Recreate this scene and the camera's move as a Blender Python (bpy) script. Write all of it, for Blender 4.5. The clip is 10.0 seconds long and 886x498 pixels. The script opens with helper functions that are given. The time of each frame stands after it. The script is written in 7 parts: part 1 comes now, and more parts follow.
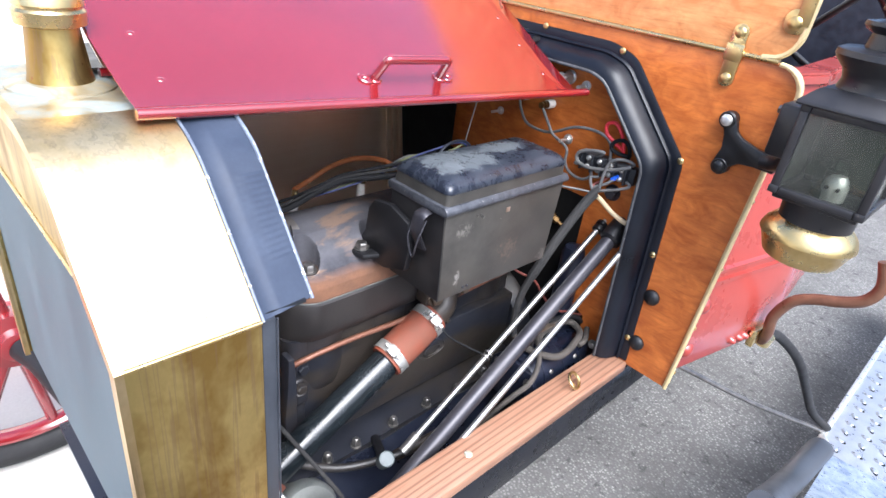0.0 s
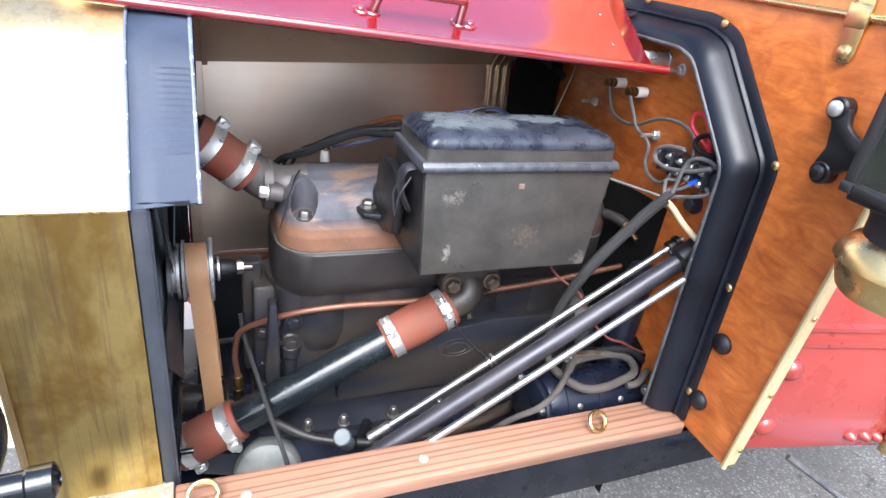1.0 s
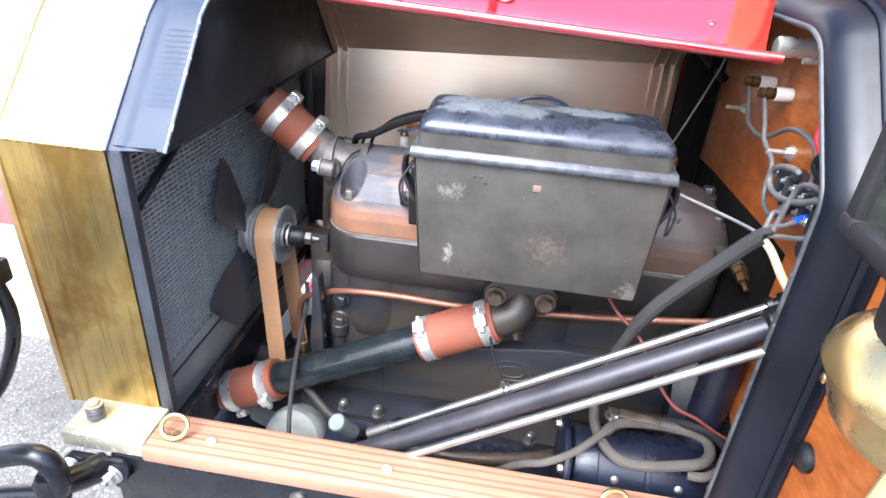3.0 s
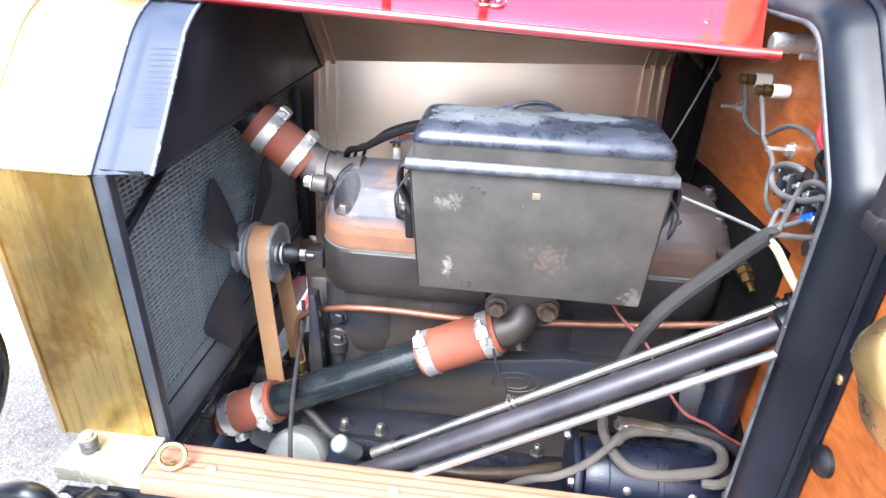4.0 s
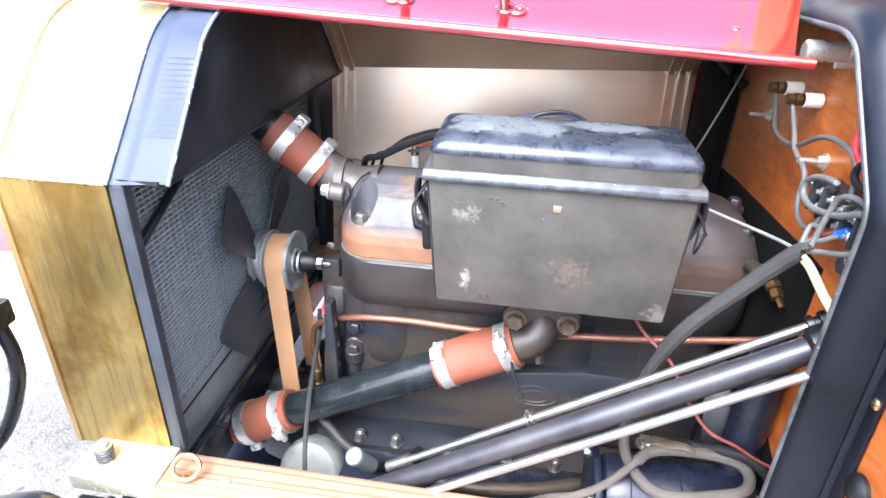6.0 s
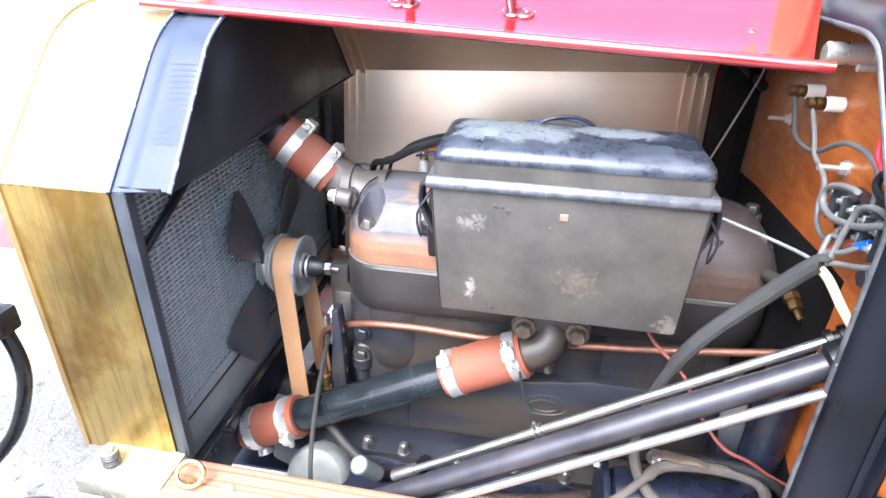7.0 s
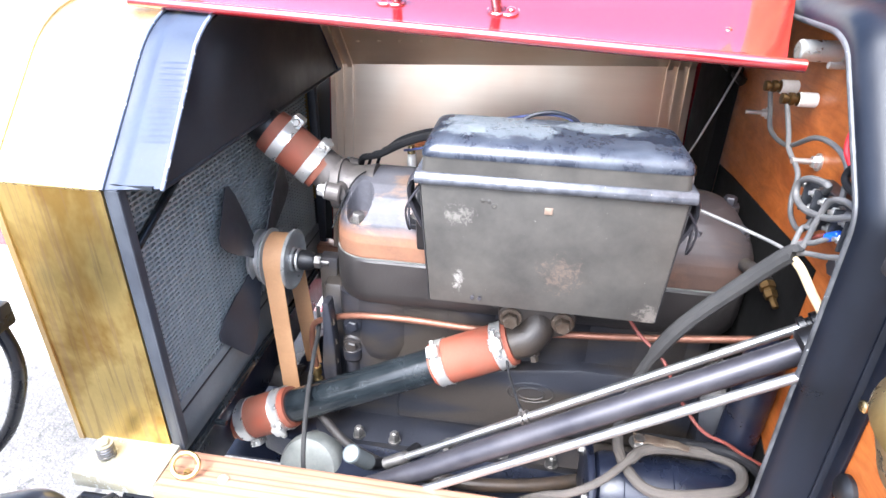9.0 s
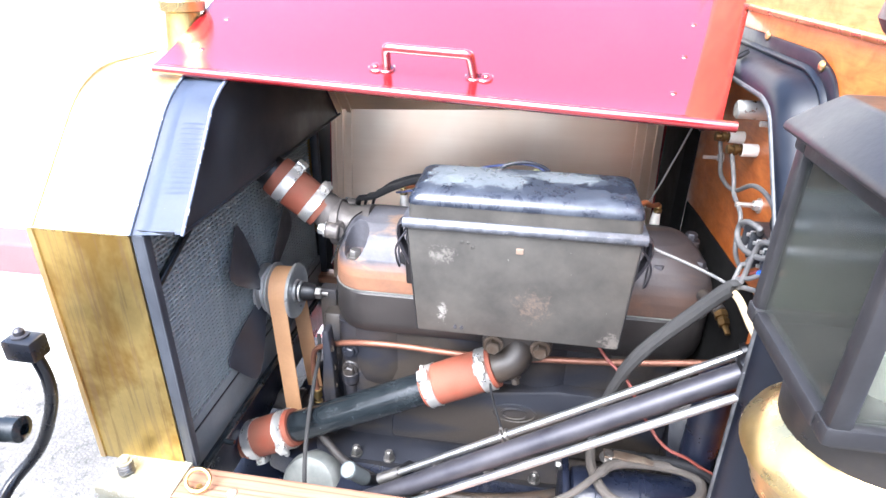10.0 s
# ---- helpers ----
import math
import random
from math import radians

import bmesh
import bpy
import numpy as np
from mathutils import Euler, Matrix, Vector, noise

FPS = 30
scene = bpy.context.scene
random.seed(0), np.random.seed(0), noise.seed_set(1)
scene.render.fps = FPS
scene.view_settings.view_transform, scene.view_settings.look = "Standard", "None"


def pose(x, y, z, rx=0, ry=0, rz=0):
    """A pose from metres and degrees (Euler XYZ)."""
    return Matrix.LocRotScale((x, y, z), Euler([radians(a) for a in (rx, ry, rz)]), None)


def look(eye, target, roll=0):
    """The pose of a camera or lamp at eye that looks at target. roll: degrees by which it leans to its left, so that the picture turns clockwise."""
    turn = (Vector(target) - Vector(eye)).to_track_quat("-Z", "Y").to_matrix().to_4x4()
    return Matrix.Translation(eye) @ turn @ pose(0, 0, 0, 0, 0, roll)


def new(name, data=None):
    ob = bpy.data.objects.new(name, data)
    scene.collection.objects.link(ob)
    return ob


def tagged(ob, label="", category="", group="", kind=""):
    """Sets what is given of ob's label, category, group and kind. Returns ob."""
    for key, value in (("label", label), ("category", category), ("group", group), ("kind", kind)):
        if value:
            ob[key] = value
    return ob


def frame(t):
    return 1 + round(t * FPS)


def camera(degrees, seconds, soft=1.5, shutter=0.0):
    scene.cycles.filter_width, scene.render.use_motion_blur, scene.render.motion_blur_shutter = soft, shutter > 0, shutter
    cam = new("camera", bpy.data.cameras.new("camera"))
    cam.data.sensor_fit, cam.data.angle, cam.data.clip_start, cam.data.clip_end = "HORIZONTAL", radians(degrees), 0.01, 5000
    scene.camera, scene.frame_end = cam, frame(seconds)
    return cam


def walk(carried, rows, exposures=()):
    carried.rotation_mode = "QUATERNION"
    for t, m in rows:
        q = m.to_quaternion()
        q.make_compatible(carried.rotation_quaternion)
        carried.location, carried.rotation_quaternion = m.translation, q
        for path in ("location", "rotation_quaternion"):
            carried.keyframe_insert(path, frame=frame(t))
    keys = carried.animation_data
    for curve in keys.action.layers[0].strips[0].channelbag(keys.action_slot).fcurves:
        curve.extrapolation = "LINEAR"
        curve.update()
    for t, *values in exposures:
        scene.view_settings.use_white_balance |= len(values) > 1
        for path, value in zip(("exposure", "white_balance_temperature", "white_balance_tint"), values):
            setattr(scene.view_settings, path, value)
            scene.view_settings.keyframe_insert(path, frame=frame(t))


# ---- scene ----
cam = camera(73.9, 10.0)
PATH = [
    (0, (-0.208, -0.402, 1.342), (1.082, 0.795, 0.392), 7.7),
    (0.3, (-0.144, -0.436, 1.307), (1.082, 0.885, 0.44), 7.0),
    (0.5, (-0.064, -0.482, 1.283), (0.935, 1.03, 0.437), 6.1),
    (0.7, (-0.019, -0.495, 1.268), (0.834, 1.075, 0.371), 6.1),
    (1, (0.066, -0.522, 1.251), (0.796, 1.098, 0.332), 8.2),
    (1.3, (0.146, -0.497, 1.245), (0.759, 1.165, 0.316), 10.6),
    (1.5, (0.212, -0.486, 1.26), (0.627, 1.228, 0.317), 8.5),
    (1.7, (0.247, -0.485, 1.256), (0.493, 1.26, 0.31), 9.2),
    (2, (0.331, -0.502, 1.248), (0.33, 1.257, 0.297), 8.8),
    (2.3, (0.376, -0.516, 1.24), (0.238, 1.256, 0.324), 8.9),
    (2.5, (0.389, -0.509, 1.238), (0.22, 1.238, 0.278), 7.0),
    (2.7, (0.391, -0.513, 1.225), (0.229, 1.236, 0.267), 5.8),
    (3, (0.393, -0.501, 1.228), (0.211, 1.243, 0.265), 4.5),
    (3.2, (0.382, -0.495, 1.224), (0.209, 1.258, 0.278), 3.6),
    (4.3, (0.39, -0.482, 1.224), (0.213, 1.277, 0.289), 2.0),
    (4.5, (0.4, -0.479, 1.225), (0.201, 1.272, 0.279), 1.5),
    (5, (0.398, -0.478, 1.228), (0.192, 1.273, 0.284), 1.3),
    (5.5, (0.392, -0.473, 1.229), (0.163, 1.277, 0.289), 1.5),
    (5.7, (0.383, -0.472, 1.227), (0.163, 1.284, 0.296), 2.0),
    (6.8, (0.389, -0.455, 1.229), (0.115, 1.294, 0.297), 1.5),
    (7, (0.397, -0.452, 1.23), (0.105, 1.292, 0.296), 1.3),
    (7.5, (0.396, -0.454, 1.23), (0.102, 1.291, 0.299), 1.3),
    (8, (0.394, -0.457, 1.232), (0.117, 1.292, 0.301), 1.8),
    (8.5, (0.394, -0.457, 1.232), (0.114, 1.29, 0.3), 1.7),
    (9, (0.397, -0.465, 1.24), (0.153, 1.272, 0.279), 1.5),
    (9.3, (0.395, -0.475, 1.247), (0.175, 1.232, 0.227), 0.5),
    (9.5, (0.407, -0.481, 1.26), (0.171, 1.245, 0.278), 1.2),
    (9.8, (0.404, -0.504, 1.28), (0.184, 1.259, 0.361), 1.6),
    (10, (0.426, -0.525, 1.293), (0.166, 1.245, 0.398), 1.0),
]
EXPOSURE = [(t, stops, 5650, 8) for t, stops in ((0.0, 1.60), (1.0, 1.75), (1.5, 1.77), (2.0, 1.86), (2.5, 2.04), (4.5, 2.57), (9.0, 2.69), (10.0, 2.70))]
walk(cam, [(t, look(eye, target, roll)) for t, eye, target, roll in PATH], EXPOSURE)

# ---- world, sun, exposure ----
world = bpy.data.worlds.new("world")
scene.world = world
world.use_nodes = True
wn = world.node_tree
sky = wn.nodes.new("ShaderNodeTexSky")
sky.sky_type, sky.sun_disc = "NISHITA", False
SUN_UP, SUN_TURN = 54.0, 202.0
sky.sun_elevation, sky.sun_rotation = radians(SUN_UP), radians(SUN_TURN)
sky.dust_density, sky.air_density = 6.0, 0.8
wn.nodes["Background"].inputs["Strength"].default_value = 0.15
wn.links.new(sky.outputs["Color"], wn.nodes["Background"].inputs["Color"])
sun = new("sun", bpy.data.lights.new("sun", "SUN"))
sun.data.energy, sun.data.angle, sun.data.color = 1.7, radians(45.0), (1.0, 0.99, 0.985)
sun.matrix_world = look((0, 0, 0), (-math.sin(radians(SUN_TURN)) * math.cos(radians(SUN_UP)),
                                    -math.cos(radians(SUN_TURN)) * math.cos(radians(SUN_UP)), -math.sin(radians(SUN_UP))))


# ---- mesh helpers ----
def shell():
    return bmesh.new()


def merge(bm, tmp):
    me = bpy.data.meshes.new("tmp")
    tmp.to_mesh(me)
    tmp.free()
    bm.from_mesh(me)
    bpy.data.meshes.remove(me)
    return bm


def box(bm, x0, x1, y0, y1, z0, z1, bevel=0.0, m=None, seg=2):
    tmp = bmesh.new()
    bmesh.ops.create_cube(tmp, size=1.0)
    bmesh.ops.transform(tmp, matrix=Matrix.LocRotScale(((x0 + x1) / 2, (y0 + y1) / 2, (z0 + z1) / 2), None, (x1 - x0, y1 - y0, z1 - z0)), verts=tmp.verts)
    if bevel:
        bmesh.ops.bevel(tmp, geom=tmp.edges[:], offset=bevel, segments=seg, affect="EDGES", profile=0.5)
    if m is not None:
        bmesh.ops.transform(tmp, matrix=m, verts=tmp.verts)
    return merge(bm, tmp)


def basis(a):
    a = Vector(a).normalized()
    u = a.orthogonal().normalized()
    return u, a.cross(u)


def rings(bm, loops, close=True, cap=True):
    """Skin a list of loops of points."""
    vs = [[bm.verts.new(p) for p in lp] for lp in loops]
    n = len(vs[0])
    for a, b in zip(vs, vs[1:]):
        for i in range(n if close else n - 1):
            j = (i + 1) % n
            bm.faces.new((a[i], a[j], b[j], b[i]))
    if cap and close:
        bm.faces.new(vs[0][::-1])
        bm.faces.new(vs[-1])
    return bm


def lathe(bm, p, q, prof, seg=28, turn=0.0):
    """Turned shape: prof holds (way along p to q in metres, radius)."""
    p, q = Vector(p), Vector(q)
    a = (q - p).normalized()
    u, v = basis(a)
    loops = []
    for s, r in prof:
        loops.append([p + a * s + (u * math.cos(t) + v * math.sin(t)) * max(r, 1e-5)
                      for t in (2 * math.pi * i / seg + turn for i in range(seg))])
    return rings(bm, loops)


def rod(bm, p, q, r, seg=20, bevel=0.0, turn=0.0):
    d = (Vector(q) - Vector(p)).length
    b = bevel
    prof = [(0, r - b), (b, r), (d - b, r), (d, r - b)] if b else [(0, r), (d, r)]
    return lathe(bm, p, q, prof, seg, turn)


def spline(pts, n=8):
    pts = [Vector(p) for p in pts]
    out = []
    for i in range(len(pts) - 1):
        p0, p1, p2, p3 = pts[max(i - 1, 0)], pts[i], pts[i + 1], pts[min(i + 2, len(pts) - 1)]
        for k in range(n):
            t = k / n
            out.append(0.5 * (2 * p1 + (p2 - p0) * t + (2 * p0 - 5 * p1 + 4 * p2 - p3) * t * t + (3 * p1 - p0 - 3 * p2 + p3) * t ** 3))
    return out + [pts[-1]]


def tube(bm, pts, r, seg=12, n=8, smooth=True):
    """A wire, hose or rod along points; r is a number or a function of 0..1."""
    c = spline(pts, n) if smooth else [Vector(p) for p in pts]
    loops, u = [], None
    for i, p in enumerate(c):
        a = (c[min(i + 1, len(c) - 1)] - c[max(i - 1, 0)]).normalized()
        u = (u - a * u.dot(a)).normalized() if u is not None else a.orthogonal().normalized()
        v = a.cross(u)
        rr = r(i / (len(c) - 1)) if callable(r) else r
        loops.append([p + (u * math.cos(t) + v * math.sin(t)) * rr for t in (2 * math.pi * k / seg for k in range(seg))])
    return rings(bm, loops)


def prism(bm, poly, axis, a, b, bevel=0.0, m=None, seg=2):
    """A flat outline, pushed out along an axis from a to b."""
    tmp = bmesh.new()
    put = {"x": lambda s, p: (s, p[0], p[1]), "y": lambda s, p: (p[0], s, p[1]), "z": lambda s, p: (p[0], p[1], s)}[axis]
    rings(tmp, [[put(a, p) for p in poly], [put(b, p) for p in poly]])
    bmesh.ops.recalc_face_normals(tmp, faces=tmp.faces[:])
    if bevel:
        bmesh.ops.bevel(tmp, geom=tmp.edges[:], offset=bevel, segments=seg, affect="EDGES", profile=0.5)
    if m is not None:
        bmesh.ops.transform(tmp, matrix=m, verts=tmp.verts)
    return merge(bm, tmp)


def sheet(bm, rows, thick=0.0):
    """A skin through a grid of points, thickened."""
    tmp = bmesh.new()
    vs = [[tmp.verts.new(p) for p in row] for row in rows]
    for a, b in zip(vs, vs[1:]):
        for i in range(len(a) - 1):
            tmp.faces.new((a[i], a[i + 1], b[i + 1], b[i]))
    bmesh.ops.recalc_face_normals(tmp, faces=tmp.faces[:])
    if thick:
        bmesh.ops.solidify(tmp, geom=tmp.faces[:], thickness=thick)
    return merge(bm, tmp)


def hexbolt(bm, p, way, r=0.008, h=0.006, washer=True):
    p, way = Vector(p), Vector(way).normalized()
    if washer:
        rod(bm, p, p + way * 0.0018, r * 1.35, 20)
    lathe(bm, p + way * 0.0015, p + way, [(0, r), (h * 0.75, r), (h, r * 0.82)], 6)
    return bm


def screw(bm, p, way, r=0.005):
    """A domed slotted screw head."""
    p, way = Vector(p), Vector(way).normalized()
    lathe(bm, p, p + way, [(0, r), (r * 0.25, r), (r * 0.5, r * 0.75), (r * 0.6, r * 0.35)], 16)
    return bm


def round_rect(y0, y1, z0, z1, r, n=6):
    out = []
    for cy, cz, a0 in ((y1 - r, z1 - r, 0), (y0 + r, z1 - r, 90), (y0 + r, z0 + r, 180), (y1 - r, z0 + r, 270)):
        for i in range(n + 1):
            a = radians(a0 + 90 * i / n)
            out.append((cy + r * math.cos(a), cz + r * math.sin(a)))
    return out


def thing(name, base, label, category, group="", kind=""):
    ob = new(name)
    ob.location = base
    ob.empty_display_size = 0.05
    return tagged(ob, label, category, group, kind)


def mesh_object(name, bm, material):
    bmesh.ops.recalc_face_normals(bm, faces=bm.faces[:])
    me = bpy.data.meshes.new(name)
    bm.to_mesh(me)
    bm.free()
    me.materials.append(material)
    me.polygons.foreach_set("use_smooth", [True] * len(me.polygons))
    me.set_sharp_from_angle(angle=radians(32))
    return new(name, me)


def place_of(ob):
    m = Matrix.Translation(ob.location)
    return place_of(ob.parent) @ ob.matrix_parent_inverse @ m if ob.parent else m


def part(name, bm, material, parent, label=""):
    ob = mesh_object(name, bm, material)
    ob.parent = parent
    ob.matrix_parent_inverse = place_of(parent).inverted()
    return tagged(ob, label)


def single(name, bm, material, label, category, group="", kind=""):
    return tagged(mesh_object(name, bm, material), label, category, group, kind)


# ---- materials ----
def srgb(r, g, b):
    f = lambda c: c / 12.92 if c <= 0.04045 else ((c + 0.055) / 1.055) ** 2.4
    return (f(r / 255), f(g / 255), f(b / 255), 1)


class Mat:
    """A small builder round one principled material."""

    def __init__(self, name, rough=0.5, metal=0.0, spec=0.5, coat=0.0):
        self.m = bpy.data.materials.new(name)
        self.m.use_nodes = True
        self.t = self.m.node_tree
        self.b = self.t.nodes["Principled BSDF"]
        self.b.inputs["Roughness"].default_value = rough
        self.b.inputs["Metallic"].default_value = metal
        self.b.inputs["Specular IOR Level"].default_value = spec
        self.b.inputs["Coat Weight"].default_value = coat
        self.b.inputs["Coat Roughness"].default_value = 0.06
        self.co = self.t.nodes.new("ShaderNodeTexCoord").outputs["Object"]

    def put(self, slot, value):
        if hasattr(value, "is_linked"):
            self.t.links.new(value, self.b.inputs[slot])
        else:
            self.b.inputs[slot].default_value = value
        return self

    def mapping(self, scale, rot=(0, 0, 0)):
        n = self.t.nodes.new("ShaderNodeMapping")
        n.inputs["Scale"].default_value = scale
        n.inputs["Rotation"].default_value = [radians(a) for a in rot]
        self.t.links.new(self.co, n.inputs["Vector"])
        return n.outputs["Vector"]

    def noise(self, scale, detail=4, rough=0.55, stretch=(1, 1, 1), distort=0.0, rot=(0, 0, 0)):
        n = self.t.nodes.new("ShaderNodeTexNoise")
        n.inputs["Scale"].default_value = scale
        n.inputs["Detail"].default_value = detail
        n.inputs["Roughness"].default_value = rough
        n.inputs["Distortion"].default_value = distort
        self.t.links.new(self.mapping(stretch, rot), n.inputs["Vector"])
        return n.outputs["Fac"]

    def voronoi(self, scale, feature="F1", stretch=(1, 1, 1)):
        n = self.t.nodes.new("ShaderNodeTexVoronoi")
        n.feature = feature
        n.inputs["Scale"].default_value = scale
        self.t.links.new(self.mapping(stretch), n.inputs["Vector"])
        return n.outputs["Distance"], n.outputs["Color"] if feature == "F1" else None

    def near(self, centre, radius, scale=(1, 1, 1)):
        """1 at a point, falling to 0 at a radius; for stains with a place of their own."""
        n = self.t.nodes.new("ShaderNodeVectorMath")
        n.operation = "DISTANCE"
        self.t.links.new(self.mapping(scale), n.inputs[0])
        n.inputs[1].default_value = [c * s for c, s in zip(centre, scale)]
        return self.math("SUBTRACT", 1.0, self.math("DIVIDE", n.outputs["Value"], radius))

    def wave(self, scale, distort=4.0, stretch=(1, 1, 1), direction="Z", detail=3, rot=(0, 0, 0)):
        n = self.t.nodes.new("ShaderNodeTexWave")
        n.bands_direction = direction
        n.inputs["Scale"].default_value = scale
        n.inputs["Distortion"].default_value = distort
        n.inputs["Detail"].default_value = detail
        n.inputs["Detail Scale"].default_value = 1.5
        self.t.links.new(self.mapping(stretch, rot), n.inputs["Vector"])
        return n.outputs["Fac"]

    def ramp(self, fac, *stops):
        n = self.t.nodes.new("ShaderNodeValToRGB")
        e = n.color_ramp.elements
        while len(e) < len(stops):
            e.new(0.5)
        for el, (pos, col) in zip(e, stops):
            el.position = pos
            el.color = col if hasattr(col, "__len__") else (col, col, col, 1)
        self.t.links.new(fac, n.inputs["Fac"])
        return n.outputs["Color"]

    def mix(self, fac, a, b, blend="MIX"):
        n = self.t.nodes.new("ShaderNodeMix")
        n.data_type, n.blend_type = "RGBA", blend
        for slot, v in ((0, fac), (6, a), (7, b)):
            if hasattr(v, "is_linked"):
                self.t.links.new(v, n.inputs[slot])
            else:
                n.inputs[slot].default_value = v
        return n.outputs[2]

    def math(self, op, a, b=0.0):
        n = self.t.nodes.new("ShaderNodeMath")
        n.operation = op
        for i, v in enumerate((a, b)):
            if hasattr(v, "is_linked"):
                self.t.links.new(v, n.inputs[i])
            else:
                n.inputs[i].default_value = v
        return n.outputs[0]

    def bump(self, height, strength=0.2, dist=0.001):
        n = self.t.nodes.new("ShaderNodeBump")
        n.inputs["Strength"].default_value = strength
        n.inputs["Distance"].default_value = dist
        self.t.links.new(height, n.inputs["Height"])
        old = self.b.inputs["Normal"].links
        if old:
            self.t.links.new(old[0].from_socket, n.inputs["Normal"])
        self.t.links.new(n.outputs["Normal"], self.b.inputs["Normal"])
        return self


def speckled(name, c1, c2, rough=0.5, metal=0.0, scale=40, fine=400, bump=0.15, chips=None, chip_at=0.68, spec=0.5, coat=0.0, rough_var=0.15, stretch=(1, 1, 1)):
    """Paint, cast metal or rubber: two tones at two scales, uneven gloss, chips."""
    a = Mat(name, rough, metal, spec, coat)
    big, small = a.noise(scale, 5, 0.6, stretch), a.noise(fine, 3, 0.6, stretch)
    col = a.mix(a.ramp(big, (0.3, 0.0), (0.7, 1.0)), c1, c2)
    col = a.mix(a.math("MULTIPLY", small, 0.35), col, tuple(c * 0.55 for c in c1[:3]) + (1,))
    if chips:
        col = a.mix(a.ramp(a.noise(scale * 3.3, 6, 0.7), (chip_at, 0.0), (chip_at + 0.03, 1.0)), col, chips)
    a.put("Base Color", col)
    a.put("Roughness", a.ramp(big, (0.25, max(rough - rough_var, 0.03)), (0.75, min(rough + rough_var, 1))))
    if bump:
        a.bump(small, bump, 0.0006).bump(big, bump * 0.6, 0.002)
    return a.m


def make_brass(name, light, dark, run=0.2, blotch=(0.40, 0.64)):
    a = Mat(name, 0.3, 1.0)
    streak = a.noise(22, 4, 0.6, (1, 1, 0.3), 0.5)
    blot = a.noise(8, 5, 0.6, (1, 1, 0.7), 0.2)
    fine = a.noise(300, 3, 0.6, (1, 1, 0.5))
    col = a.mix(a.ramp(blot, (blotch[0], 0.0), (blotch[1], 1.0)), light, dark)
    drip, drip2 = a.noise(120, 3, 0.5, (1, 1, 0.03), 0.25), a.noise(60, 3, 0.5, (1, 1, 0.05), 0.4)
    col = a.mix(a.ramp(streak, (0.5, 0.0), (0.75, 0.4)), col, srgb(164, 138, 86))
    col = a.mix(a.ramp(drip, (0.56, 0.0), (0.585, run), (0.63, run * 0.8), (0.65, run * 0.1)), col, srgb(160, 130, 112))
    col = a.mix(a.ramp(drip2, (0.59, 0.0), (0.61, run), (0.66, run * 0.7), (0.68, run * 0.1)), col, srgb(138, 104, 78))
    spot = a.noise(24, 5, 0.7, distort=0.2)
    col = a.mix(a.ramp(spot, (0.60, 0.0), (0.68, 0.16), (0.74, 0.14)), col, srgb(160, 128, 80))
    fleck = a.noise(90, 3, 0.6)
    col = a.mix(a.ramp(fleck, (0.70, 0.0), (0.73, 0.6)), col, srgb(150, 84, 60))
    col = a.mix(a.math("MULTIPLY", fine, 0.2), col, srgb(120, 84, 30))
    a.put("Base Color", col)
    a.put("Roughness", a.ramp(blot, (0.3, 0.30), (0.7, 0.48)))
    a.bump(blot, 0.05, 0.002).bump(fine, 0.06, 0.0004)
    return a.m


def make_brass_crust():
    a = Mat("brass_verdigris", 0.5, 0.8)
    n1, n2 = a.noise(22, 6, 0.7, distort=0.8), a.noise(160, 4, 0.7)
    crust = a.ramp(n1, (0.36, 0.0), (0.62, 1.0))
    a.put("Base Color", a.mix(crust, srgb(158, 138, 96), srgb(138, 152, 154)))
    a.put("Metallic", a.ramp(n1, (0.36, 0.7), (0.6, 0.1)))
    a.put("Roughness", a.ramp(n1, (0.4, 0.3), (0.6, 0.75)))
    a.bump(n2, 0.3, 0.001).bump(n1, 0.3, 0.002)
    return a.m


def make_ply(name, light, dark):
    """Rotary-cut plywood under varnish: broad flames, mottle and short flecks along y."""
    a = Mat(name, 0.38, 0.0, 0.3, 0.15)
    flame = a.noise(26, 5, 0.62, (1, 0.5, 1.0), 1.6)
    mottle = a.noise(34, 5, 0.65, (1, 0.6, 1), 0.3)
    fleck = a.noise(230, 4, 0.65, (1, 0.10, 1), 0.2)
    col = a.mix(a.ramp(flame, (0.34, 0.0), (0.5, 0.45), (0.68, 1.0)), light, dark)
    col = a.mix(a.ramp(mottle, (0.38, 0.0), (0.66, 0.4)), col, tuple(c * 0.78 for c in dark[:3]) + (1,))
    col = a.mix(a.ramp(fleck, (0.48, 0.0), (0.68, 0.32)), col, tuple(c * 0.5 for c in dark[:3]) + (1,))
    a.put("Base Color", col)
    a.put("Roughness", a.ramp(mottle, (0.3, 0.28), (0.7, 0.42)))
    a.bump(fleck, 0.06, 0.0004).bump(flame, 0.05, 0.002)
    return a.m


